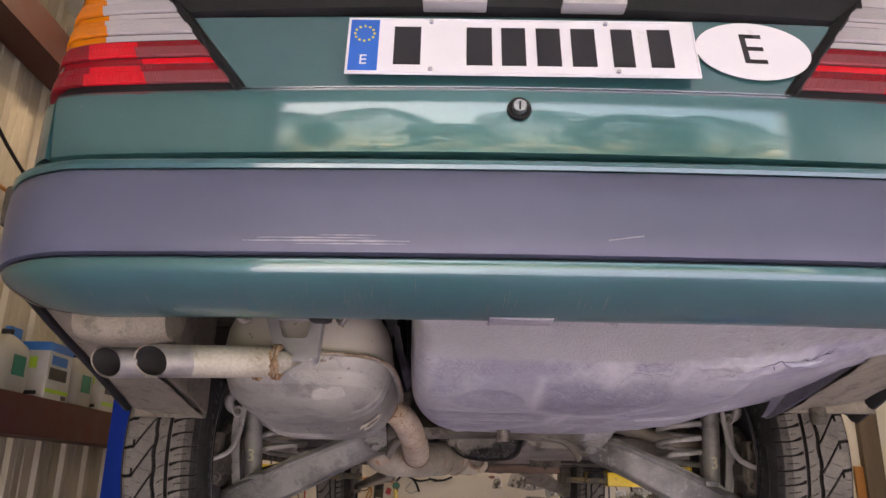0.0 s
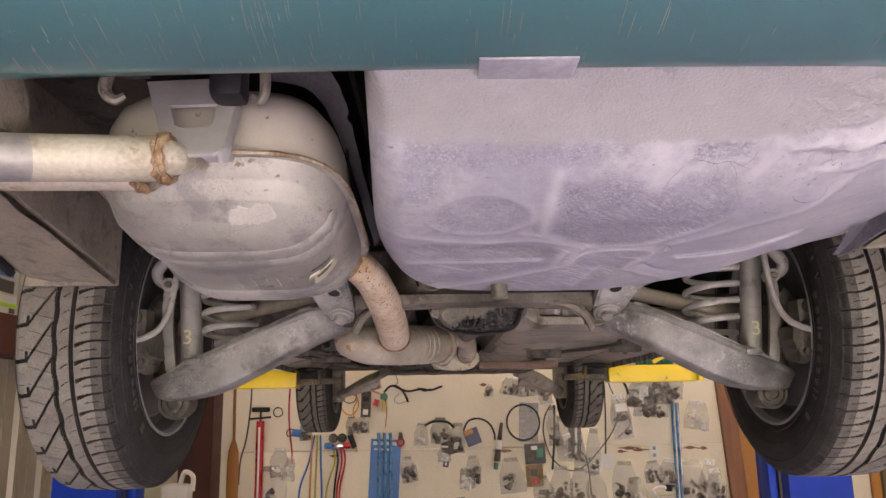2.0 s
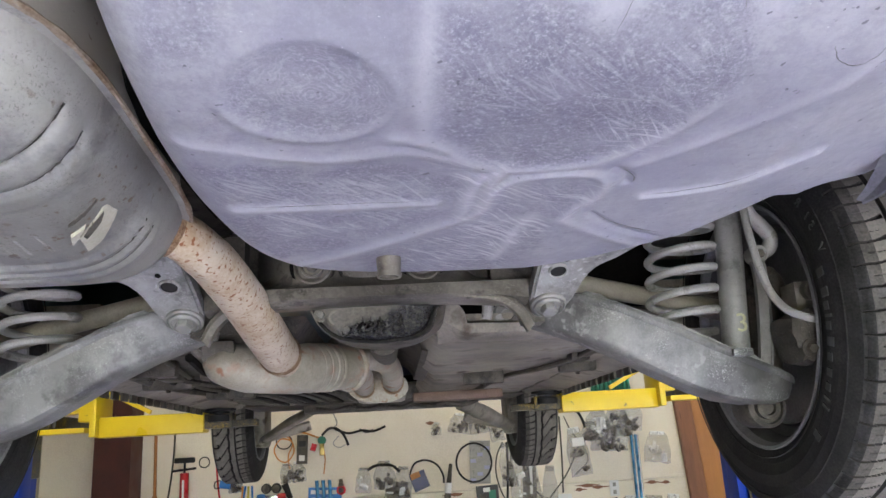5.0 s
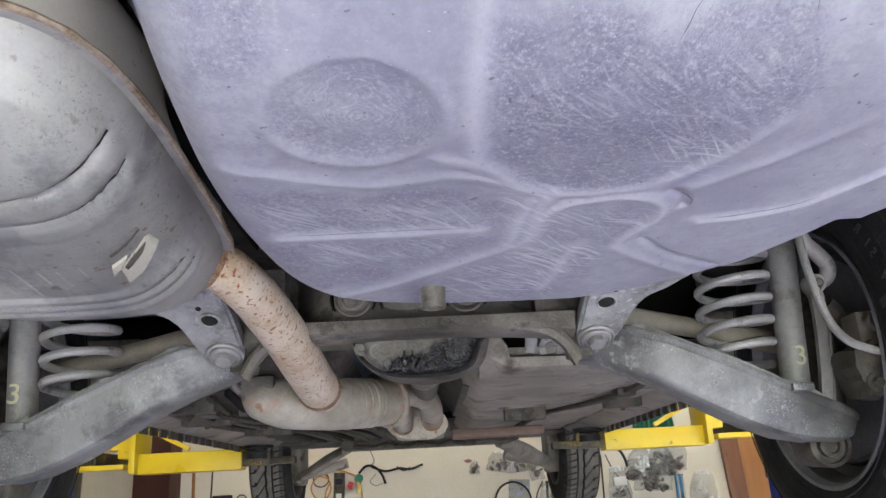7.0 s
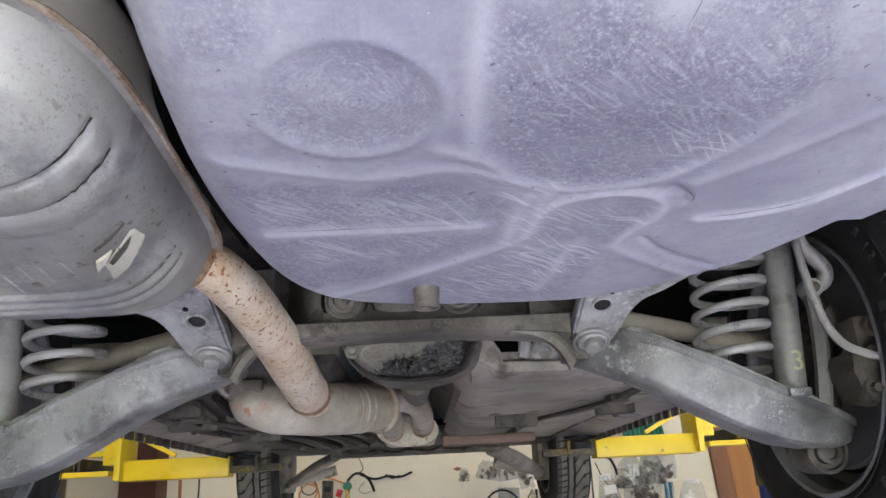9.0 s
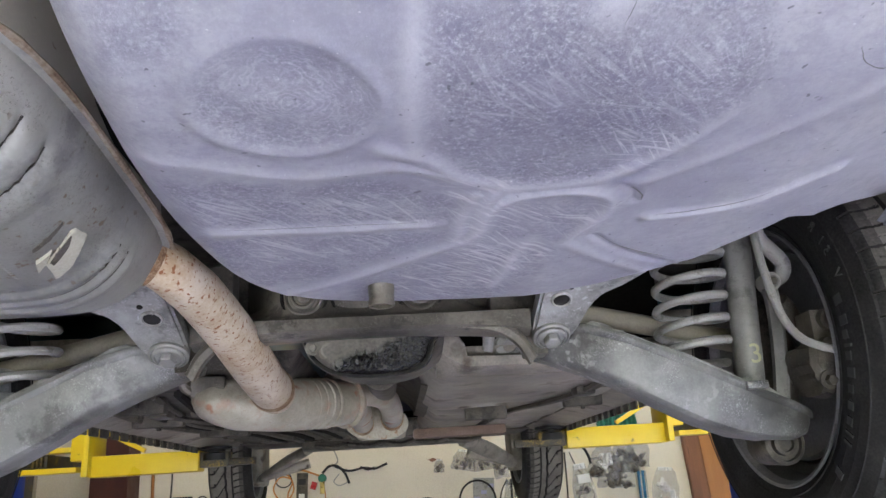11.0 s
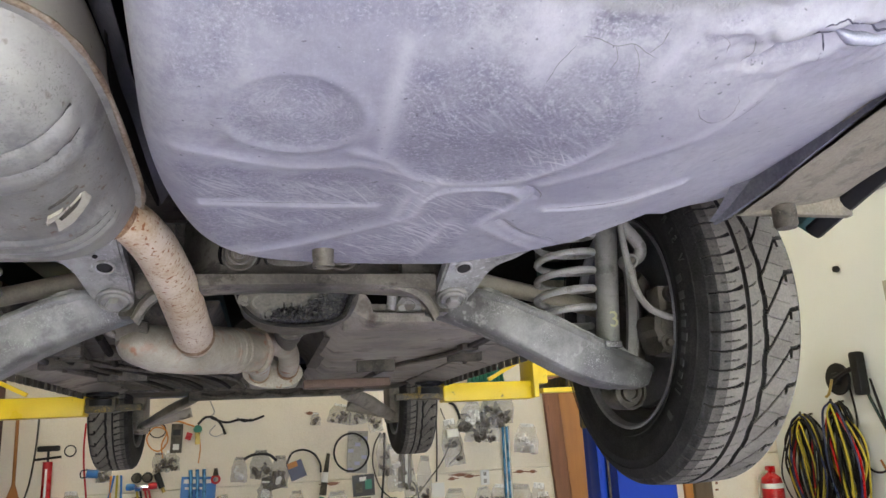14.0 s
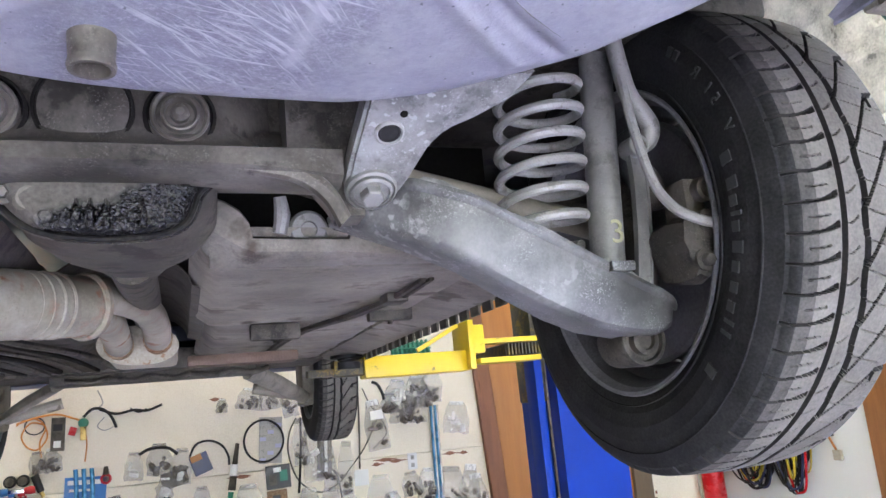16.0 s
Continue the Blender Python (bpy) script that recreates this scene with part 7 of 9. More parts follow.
    add_tube(bm, [(s * 0.640, 2.09, 1.70), (s * 0.655, 2.10, 1.685), (s * 0.672, 2.11, 1.66)], [0.014, 0.017, 0.013], 12, 4)
    part("hub_link_joint", bm, M["steel"], car, "dark ball joint on the hub")
    bm = lathe([(0.03, 0), (0.165, 0), (0.170, 0.004), (0.170, 0.010), (0.03, 0.010)], along((s * 0.690, 2.195, 1.63), (s * 1.0, 2.195, 1.63)), 48)
    part("brake_shield", bm, M["hub"], car, "plain grey splash shield behind the hub")
bm = bmesh.new()
# differential housing: rounded case with a ribbed cover
rings = []
for y, sx, sz in ((2.085, 0.070, 0.045), (2.10, 0.092, 0.060), (2.13, 0.102, 0.068), (2.22, 0.105, 0.074), (2.32, 0.09, 0.066), (2.42, 0.055, 0.05), (2.50, 0.04, 0.04)):
    rings.append([(0.018 + sx * math.copysign(abs(math.cos(a)) ** 0.7, math.cos(a)), y, 1.682 + sz * math.copysign(abs(math.sin(a)) ** 0.75, math.sin(a)) * (0.70 if math.sin(a) < 0 else 1.3)) for a in [k * math.pi / 20 for k in range(40)]])
add_loft(bm, rings)
bmesh.ops.recalc_face_normals(bm, faces=bm.faces)
dif = part("differential", bm, M["steel"], car, "dusty cast differential housing wet with black oil")
cover_line = [(-0.092, 1.69), (0.104, 1.69), (0.099, 1.660), (0.089, 1.634), (0.070, 1.622), (0.042, 1.6175), (0.012, 1.616), (-0.030, 1.620), (-0.057, 1.629), (-0.077, 1.647), (-0.087, 1.668)]
ring_ = [(p.x, p.y) for p in smooth_path([(x, z, 0) for x, z in cover_line] + [(cover_line[0][0], cover_line[0][1], 0)], 5)][:-1]
cc = (0.008, 1.652)


def cover_ring(y, f):
    return [(cc[0] + (x - cc[0]) * f, y, cc[1] + (z - cc[1]) * f) for x, z in ring_]


bm = bmesh.new()
add_loft(bm, [cover_ring(2.098, 1.03), cover_ring(2.090, 1.05), cover_ring(2.084, 1.04), cover_ring(2.083, 0.97), cover_ring(2.078, 0.93), cover_ring(2.070, 0.87), cover_ring(2.066, 0.76), cover_ring(2.064, 0.4)])
bmesh.ops.recalc_face_normals(bm, faces=bm.faces)
cov = part("cover", bm, M["diff"], dif, "finned cover, dusty and half crusted with black oil", degrees=50)
for x, z in ((-0.037, 1.635), (0.038, 1.634), (0.066, 1.650), (-0.075, 1.660), (0.086, 1.672)):
    bm = bmesh.new()
    add_bolt(bm, (x, 2.0695 if abs(x) < 0.05 else 2.0735, z), (0, -1, -0.12), 0.0065, 0.009)
    part("cover_bolt", bm, M["diff"], cov, degrees=50)
for x in (-0.012, 0.0, 0.014, 0.046):
    part("fin", tube([(x, 2.0640, 1.652), (x, 2.0600, 1.636), (x, 2.0665, 1.624)], [0.0015, 0.0046, 0.0040], 8, 5), M["diff"], cov)
part("gasket_line", tube([(cc[0] + (x - cc[0]) * 0.985, 2.0815, cc[1] + (z - cc[1]) * 0.985) for x, z in ring_ if z < 1.675], 0.0034, 7), M["oily"], cov, "wet black gasket line")
part("filler_boss", lathe([(0.0, 0.004), (0.011, 0.004), (0.015, 0.001), (0.018, -0.006)], along((-0.052, 2.070, 1.654), (-0.055, 1.9, 1.64)), 24), M["casting"], cov, "dusty filler boss")
part("propeller_shaft", tube([(0.015, 2.45, 1.672), (0.012, 3.0, 1.70), (0.0, 4.2, 1.74)], 0.033, 16), M["steel"], car, "dusty propeller shaft in the tunnel")
bm = bmesh.new()
add_tube(bm, [(0.135, 2.10, 1.72), (0.165, 2.10, 1.72), (0.205, 2.10, 1.72)], [0.017, 0.019, 0.017], 12)
add_tube(bm, [(0.11, 2.16, 1.715), (0.25, 2.14, 1.700)], 0.008, 8)
part("drive_joint", bm, M["steel"], car)

# ---- wheels ----
R_T, W_T = 0.317, 0.200


def tread_depth(u, s):
    """Groove depth (0 none, 1 full) at u across the tread, 0 inner to 1 outer, and s metres round it."""
    p = 2 * math.pi * R_T / 62
    g = 0.0
    if abs(u - 0.375) < 0.023 or abs(u - 0.555 + 0.010 * math.sin(s * math.pi / p)) < 0.024:
        g = 1.0
    if u < 0.345:                                  # hooked cross sipes of the inner shoulder
        q = (s + 0.009 * (u / 0.33) ** 3) % p
        q = min(q, p - q)
        g = max(g, (0.7 if u < 0.12 else 0.85) if q < (0.0014 if u < 0.22 else 0.0014 + 0.020 * (u - 0.22)) and u < 0.335 else 0)
        q = (s + 0.5 * p + 0.006 * (u / 0.33) ** 3) % p
        if 0.10 < u < 0.27:
            g = max(g, 0.45 if min(q, p - q) < 0.0009 else 0)
    if 0.40 < u < 0.50:                            # fine curved sipes of the middle rib
        q = (s + 0.3 * p + 0.9 * (u - 0.40) ** 2) % p
        g = max(g, 0.45 if min(q, p - q) < 0.0009 else 0)
    if u > 0.575:                                  # steep slanted grooves and outer blocks
        P = 2.0 * p
        v = (u - 0.575) / 0.425
        if v < 0.66:
            q = (s + 0.105 * v) % P
            g = max(g, 1.0 if q < 0.0060 else 0)
            q = (s - 0.020 * v + 0.4 * P) % (0.5 * P)
            g = max(g, 0.3 if q < 0.0013 else 0)
        else:
            q = (s + 0.0693 + 0.012 * (v - 0.66)) % P
            g = max(g, 1.0 if q < 0.0066 else 0)
            if 0.76 < v < 0.98:
                q = (s + 0.0693 + P / 3) % (P / 3)
                g = max(g, 0.4 if q < 0.0013 else 0)
        if 0.63 < v < 0.69:
            g = max(g, 0.9 if (s + 0.0693) % P < 0.30 * P else 0)
    return g


def tyre_mesh(nt, N):
    """A tyre round the x axis: carcass profile with a grooved tread. +x is the outer side."""
    hw = W_T / 2
    prof = []
    side = [(0.200, 0.078), (0.206, 0.086), (0.214, 0.090), (0.232, 0.097), (0.250, 0.100), (0.268, 0.099), (0.284, 0.0945), (0.296, 0.089), (0.303, 0.0855)]
    for r, x in side:
        prof.append((-x, r, -1.0))
    for k in range(nt + 1):
        u = k / nt
        x = -0.082 + 0.164 * u
        e = abs(2 * u - 1)
        prof.append((x, R_T - 0.0035 * e ** 2 - 0.008 * max(0, (e - 0.86) / 0.14) ** 2, u))
    for r, x in side[::-1]:
        prof.append((x, r, -1.0))
    circ = 2 * math.pi * R_T
    verts = np.zeros((N * len(prof), 3))
    deep = np.zeros(N * len(prof))
    for i in range(N):
        a = 2 * math.pi * i / N
        ca, sa = math.cos(a), math.sin(a)
        s = circ * i / N
        for j, (x, r, u) in enumerate(prof):
            d = tread_depth(u, s) if u >= 0 else 0.0
            rr = r - 0.0065 * d
            verts[i * len(prof) + j] = (x, rr * ca, rr * sa)
            deep[i * len(prof) + j] = d
    P = len(prof)
    faces, idx = [], []
    for i in range(N):
        b = (i + 1) % N
        for j in range(P - 1):
            q = (i * P + j, i * P + j + 1, b * P + j + 1, b * P + j)
            faces.append(q)
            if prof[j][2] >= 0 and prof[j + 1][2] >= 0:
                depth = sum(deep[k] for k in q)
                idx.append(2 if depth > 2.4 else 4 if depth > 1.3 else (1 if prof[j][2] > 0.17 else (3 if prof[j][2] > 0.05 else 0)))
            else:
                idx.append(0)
    me = bpy.data.meshes.new("tyre")
    me.from_pydata(verts.tolist(), [], faces)
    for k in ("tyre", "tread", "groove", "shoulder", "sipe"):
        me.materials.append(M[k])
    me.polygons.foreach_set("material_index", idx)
    me.update()
    return me


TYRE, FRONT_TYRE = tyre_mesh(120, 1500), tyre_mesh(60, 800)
bm = bmesh.new()
RX = Matrix.Rotation(radians(90), 4, "Y")       # local z of the lathe along x
add_lathe(bm, [(0.200, -0.084), (0.204, -0.0925), (0.209, -0.0945), (0.2105, -0.091), (0.206, -0.088), (0.199, -0.078), (0.193, -0.070), (0.190, -0.050), (0.176, -0.040), (0.172, -0.010), (0.174, 0.03), (0.190, 0.06), (0.200, 0.078), (0.207, 0.080), (0.205, 0.086), (0.194, 0.074)], RX, 72)
add_lathe(bm, [(0.172, 0.020), (0.15, 0.035), (0.11, 0.045), (0.07, 0.035), (0.03, 0.035), (0.0, 0.035)], RX, 72)
RIM = mesh_of(bm, "rim")
autosmooth(RIM, 30)
RIM.materials.append(M["rim"])
RIM.materials.append(M["rim_lip"])
# the outer lips take a paler material than the rest of the rim
for pol in RIM.polygons:
    if abs(pol.center.x) > 0.082 and math.hypot(pol.center.y, pol.center.z) > 0.197:
        pol.material_index = 1
def sidewall_bar(w, r0, r1):
    """One raised bar of the wording on the inner sidewall."""
    bm = bmesh.new()
    add_loft(bm, [[(x, r * math.cos(a), r * math.sin(a)) for a in np.linspace(-w, w, 4)] + [(x, r2 * math.cos(a), r2 * math.sin(a)) for a in np.linspace(w, -w, 4)] for x, r, r2 in ((-0.0975, r0, r1), (-0.1009, r0 + 0.0006, r1 - 0.0006))])
    bmesh.ops.recalc_face_normals(bm, faces=bm.faces)
    me = mesh_of(bm, "sidewall_bar", False)
    me.materials.append(M["letter"])
    return me


BAR_TALL, BAR_LOW, BAR_THIN, BAR_SMALL = sidewall_bar(0.026, 0.243, 0.260), sidewall_bar(0.024, 0.243, 0.2555), sidewall_bar(0.009, 0.243, 0.260), sidewall_bar(0.015, 0.2625, 0.2755)
BARS = [(BAR_TALL, 178.2), (BAR_LOW, 182.6), (BAR_THIN, 185.9), (BAR_LOW, 189.1), (BAR_TALL, 194.2), (BAR_LOW, 199.2), (BAR_LOW, 204.4), (BAR_LOW, 209.4), (BAR_THIN, 213.4), (BAR_THIN, 216.6), (BAR_TALL, 228.5), (BAR_TALL, 171.5), (BAR_SMALL, 133.6), (BAR_SMALL, 136.5)]


def sidewall_letter(c):
    """A raised letter on the inner sidewall, its top towards the tread, at angle 0."""
    me = text_mesh(c, 0.021, Matrix(((0, 0, -1, -0.0988), (0, 1, 0, 0.2690), (-1, 0, 0, 0), (0, 0, 0, 1))), 0.0012)
    me.materials.append(M["letter"])
    return me


BARS += [(sidewall_letter(c), a) for c, a in (("R", 146.0), ("1", 152.6), ("5", 156.6), ("V", 165.0))]
bm = bmesh.new()
for r0 in (0.2215, 0.2835):
    add_lathe(bm, [(r0, -0.0955 if r0 < 0.25 else -0.0965), (r0 + 0.0008, -0.0985 if r0 < 0.25 else -0.0985), (r0 + 0.0016, -0.0955)], RX, 96)
RIBS = mesh_of(bm, "sidewall_rib")
RIBS.materials.append(M["tyre"])


def wheel(x, y, z, turn, camber, roll=0.0):
    w = empty("wheel", (0, 0, 0), "steel wheel with a worn road tyre", "")
    m = Matrix.Translation((x, y, z)) @ Matrix.Rotation(radians(turn), 4, "Z") @ Matrix.Rotation(radians(camber), 4, "Y") @ Matrix.Rotation(radians(roll), 4, "X")
    w.parent = car
    w.matrix_parent_inverse = PLACE[car].inverted()
    w.matrix_basis = m
    for name, me in (("tyre", TYRE if y < 3 else FRONT_TYRE), ("rim", RIM)):
        ob = new(name, me)
        ob.parent = w
        if name == "tyre" and y < 3:
            for bar, a in BARS:
                b = new("sidewall_bar", bar)
                b.parent = ob
                b.matrix_basis = Matrix.Rotation(radians(a if x > 0 else 360 - a + 180), 4, "X")
            new("sidewall_rib", RIBS).parent = ob
    return w


wheel(0.745, 2.195, 1.630, 0, 0, 0)
wheel(-0.745, 2.195, 1.630, 180, 0, 0)
wheel(0.748, 4.99, 1.648, 0, 0, 20)
wheel(-0.748, 4.99, 1.648, 180, 0, 55)

# ---- floor of the car ----
def pan(x0, x1, y0, y1, z, lump=0.004, name="floor_pan", mt="floorpan", ribs=()):
    bm = bmesh.new()
    nx, ny = 24, 48
    g = []
    for i in range(nx + 1):
        row = []
        for j in range(ny + 1):
            x, y = x0 + (x1 - x0) * i / nx, y0 + (y1 - y0) * j / ny
            e = min(x - x0, x1 - x, y - y0, y1 - y)
            zz = z + 0.05 * max(0, 1 - e / 0.05) ** 2 + lump * noise.noise(Vector((x * 7, y * 5, z)))
            for ry in ribs:
                zz -= 0.004 * math.exp(-((y - ry) / 0.02) ** 2)
            row.append(bm.verts.new((x, y, zz)))
        g.append(row)
    for i in range(nx):
        for j in range(ny):
            bm.faces.new((g[i][j], g[i][j + 1], g[i + 1][j + 1], g[i + 1][j]))
    return part(name, bm, M[mt], car, degrees=60)


pan(0.095, 0.60, 2.36, 3.05, 1.650, ribs=(2.985,))
pan(0.13, 0.62, 3.0, 4.30, 1.668, ribs=(3.3, 3.6, 3.9))
# the left pans take a darker material to paint the shade on that side
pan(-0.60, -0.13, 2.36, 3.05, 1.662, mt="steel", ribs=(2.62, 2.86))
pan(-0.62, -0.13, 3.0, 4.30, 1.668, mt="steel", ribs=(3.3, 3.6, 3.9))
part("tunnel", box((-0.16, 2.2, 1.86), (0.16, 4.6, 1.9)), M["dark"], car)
part("axle_bay", box((-0.80, 2.0, 1.88), (0.80, 2.75, 1.95), 0.01), M["steel"], car)
# rim of the pressed opening and its ledge
bm = bmesh.new()
add_loft(bm, [[(x, 2.352, z1), (x, 2.346, z1 - 0.004), (x, 2.348, z0 + 0.004), (x, 2.356, z0), (x, 2.40, 1.650), (x, 2.44, 1.660), (x, 2.44, z1)] for x, z1, z0 in ((0.120, 1.742, 1.690), (0.140, 1.735, 1.676), (0.160, 1.722, 1.664), (0.172, 1.704, 1.660), (0.176, 1.684, 1.658), (0.24, 1.682, 1.657), (0.312, 1.681, 1.656), (0.318, 1.700, 1.655), (0.36, 1.70, 1.652), (0.55, 1.69, 1.65))])
bmesh.ops.recalc_face_normals(bm, faces=bm.faces)
part("floor_ledge", bm, M["floorpan"], car, "dusty pressed front edge of the floor pan", degrees=50)
# flat dark sheet that paints the shade inside the opening
part("cavity_shade", box((0.11, 2.50, 1.69), (0.60, 2.51, 1.90)), M["dark"], car)
bm = bmesh.new()
add_lathe(bm, [(0, -0.02), (0.028, -0.02), (0.029, 0.008), (0.024, 0.013), (0.012, 0.015), (0.011, 0.009), (0, 0.009)], along((0.257, 2.375, 1.697), (0.25, 2.0, 1.68)), 28)
part("rubber_buffer", bm, M["spring"], car, "pale round buffer")
part("handbrake_link", tube([(0.213, 2.33, 1.735), (0.216, 2.335, 1.71), (0.212, 2.34, 1.685)], [0.009, 0.012, 0.010], 10, 4), M["spring"], car, "pale knuckle of a cable link")
part("guide_rod", tube([(0.195, 2.20, 1.712), (0.26, 2.21, 1.695), (0.36, 2.22, 1.672)], 0.006, 8), M["steel"], car)
for s in SIDES:
    bm = bmesh.new()
    rings = []
    for y in np.linspace(2.60, 4.35, 30):
        rings.append([(s * 0.60, y, 1.672), (s * 0.70, y, 1.650), (s * 0.735, y, 1.650), (s * 0.80, y, 1.70), (s * 0.82, y, 1.80), (s * 0.60, y, 1.80)])
    add_loft(bm, rings)
    bmesh.ops.recalc_face_normals(bm, faces=bm.faces)
    sill = part("sill", bm, M["floorpan"], car, "dusty dark sill")
    for k in range(22):
        y = 2.66 + k * 0.075
        part("pinch_weld", box((s * 0.722 - 0.004, y, 1.628), (s * 0.722 + 0.004, y + 0.052, 1.655), 0.003), M["steel"], sill)
    bm = bmesh.new()
    add_tube(bm, [(s * 0.475, 2.52, 1.648), (s * 0.462, 2.68, 1.641), (s * 0.42, 2.90, 1.640), (s * 0.36, 3.35, 1.655), (s * 0.34, 4.2, 1.66)], 0.006, 6, 5)
    add_tube(bm, [(s * 0.490, 2.52, 1.648), (s * 0.477, 2.68, 1.641), (s * 0.435, 2.90, 1.640), (s * 0.375, 3.35, 1.655), (s * 0.355, 4.2, 1.66)], 0.005, 6, 5)
    add_box(bm, (s * 0.468 - 0.022, 2.66, 1.632), (s * 0.468 + 0.022, 2.72, 1.652), 0.006)
    part("brake_line", bm, M["steel"], car)
    # front suspension arm and stub
    bm = bmesh.new()
    add_tube(bm, [(s * 0.34, 4.42, 1.640), (s * 0.46, 4.60, 1.600), (s * 0.62, 4.85, 1.535)], [0.035, 0.04, 0.03], 12, 4, flat=0.6)
    add_tube(bm, [(s * 0.40, 4.98, 1.60), (s * 0.64, 4.95, 1.54)], [0.025, 0.022], 10)
    add_box(bm, (s * 0.64 - 0.03, 4.85, 1.50), (s * 0.64 + 0.03, 5.05, 1.75), 0.02)
    part("front_arm", bm, M["floorpan"], car, "dusty front suspension arm")
bm = bmesh.new()
add_box(bm, (-0.36, 4.30, 1.625), (0.36, 4.42, 1.71), 0.02)
add_box(bm, (-0.62, 4.28, 1.66), (0.62, 4.60, 1.74), 0.02)
for k in range(5):
    add_tube(bm, [(-0.30 + 0.14 * k, 4.27, 1.640), (-0.22 + 0.14 * k, 4.26, 1.628), (-0.16 + 0.14 * k, 4.28, 1.645)], 0.010, 8, 4)
part("front_crossmember", bm, M["steel"], car, "dark front crossmember and pipes")
part("rusty_brace", box((0.10, 3.62, 1.612), (0.42, 3.70, 1.645), 0.01), M["brace"], car, "rust-brown cross brace")
bm = bmesh.new()
add_box(bm, (-0.42, 4.4, 1.70), (0.42, 5.5, 1.78), 0.03)
part("engine_tray", bm, M["dark"], car)
# hoses, straps and clips along the floor beside the exhaust
rnd = random.Random(21)
for k in range(7):
    x, y, z = -0.20 - 0.055 * k, 2.44 + 0.03 * (k % 3), 1.652
    line = [(x, y, z), (x - 0.02, y + 0.25, z - 0.006 - 0.004 * (k % 2)), (x - 0.05 + rnd.uniform(-0.03, 0.03), y + 0.6, z - 0.004), (x + 0.05, y + 1.1, z), (x + 0.08, y + 1.6, z + 0.004)]
    part("floor_line", tube(line, 0.006 + 0.003 * (k % 3 == 0), 7, 6), M["dark"] if k % 2 else M["steel"], car, "black line along the floor")
for x, y, w, d in ((-0.47, 2.56, 0.10, 0.035), (-0.36, 2.66, 0.07, 0.03), (-0.52, 2.85, 0.12, 0.03), (-0.30, 2.98, 0.09, 0.04), (-0.45, 3.25, 0.14, 0.04), (0.52, 2.92, 0.10, 0.03), (0.30, 3.18, 0.12, 0.03)):
    bm = box((x - w / 2, y - d / 2, 1.628), (x + w / 2, y + d / 2, 1.668), 0.006)
    add_bolt(bm, (x, y, 1.629), (0, 0, -1), 0.006, 0.007)
    part("floor_clip", bm, M["steel"], car, "dark bracket on the floor")
# heat shield arched over the front pipes
bm = bmesh.new()
rings = []
for y in np.linspace(2.66, 3.42, 16):
    row = []
    for k in range(13):
        a = math.pi * k / 12
        row.append((-0.012 - 0.112 * math.cos(a) + 0.003 * noise.noise(Vector((k, y * 9, 1))), y, 1.672 + 0.062 * math.sin(a)))
    row = [(row[0][0] - 0.028, y, 1.668)] + row + [(row[-1][0] + 0.032, y, 1.664)]
    rings.append(row + [(q[0], q[1], q[2] + 0.003) for q in row[::-1]])
add_loft(bm, rings)
bmesh.ops.recalc_face_normals(bm, faces=bm.faces)
part("pipe_heat_shield", bm, M["steel"], car, "dark arched heat shield over the pipes")
# cabin above: dark glass, painted roof and pillars
CABIN = ((1.98, 2.465, 0.70, 2.45), (2.30, 2.63, 0.64, 2.46), (2.62, 2.765, 0.585, 2.46), (3.2, 2.80, 0.58, 2.46), (3.75, 2.785, 0.58, 2.46), (4.10, 2.66, 0.62, 2.455), (4.50, 2.455, 0.70, 2.44))
bm = bmesh.new()
add_loft(bm, [[(-0.735, y, zb), (-w - 0.01, y, z - 0.03), (-w + 0.05, y, z - 0.004), (w - 0.05, y, z - 0.004), (w + 0.01, y, z - 0.03), (0.735, y, zb)] for y, z, w, zb in CABIN])
bmesh.ops.recalc_face_normals(bm, faces=bm.faces)
part("side_glass", bm, M["glass"], car, "dark tinted cabin glass", smooth=False)
bm = bmesh.new()
add_loft(bm, [[(-w - 0.004, y, z - 0.022), (-w + 0.05, y, z + 0.006), (0, y, z + 0.014), (w - 0.05, y, z + 0.006), (w + 0.004, y, z - 0.022), (w - 0.05, y, z - 0.012), (0, y, z - 0.008), (-w + 0.05, y, z - 0.012)] for y, z, w, zb in CABIN[2:5]])
bmesh.ops.recalc_face_normals(bm, faces=bm.faces)
part("roof_panel", bm, M["paint"], car)
for s in SIDES:
    for pts in ([(s * 0.59, 2.60, 2.755), (s * 0.655, 2.28, 2.62), (s * 0.735, 1.95, 2.465)], [(s * 0.588, 3.18, 2.785), (s * 0.66, 3.16, 2.62), (s * 0.745, 3.14, 2.455)], [(s * 0.588, 3.77, 2.775), (s * 0.64, 4.12, 2.645), (s * 0.725, 4.52, 2.45)]):
        part("pillar", tube(pts, 0.028, 8, 5), M["paint"], car)
for s in SIDES:
    bm = bmesh.new()
    add_loft(bm, [[(s * 0.842, y, 1.72), (s * 0.85, y, 2.05), (s * 0.82, y, 2.30), (s * 0.79, y, 2.30), (s * 0.80, y, 1.75)] for y in (2.56, 3.5, 4.55)])
    bmesh.ops.recalc_face_normals(bm, faces=bm.faces)
    part("door_panel", bm, M["paint"], car)
    bm = bmesh.new()
    add_loft(bm, [[(s * 0.842, y, z0), (s * 0.85, y, 2.05), (s * 0.80, y, 2.30), (s * 0.77, y, 2.30), (s * 0.80, y, z0)] for y, z0 in ((4.56, 1.76), (4.62, 1.9), (4.8, 2.0), (5.0, 2.02), (5.2, 2.0), (5.36, 1.9), (5.42, 1.76), (5.68, 1.76))])
    bmesh.ops.recalc_face_normals(bm, faces=bm.faces)
    part("front_wing", bm, M["paint"], car)
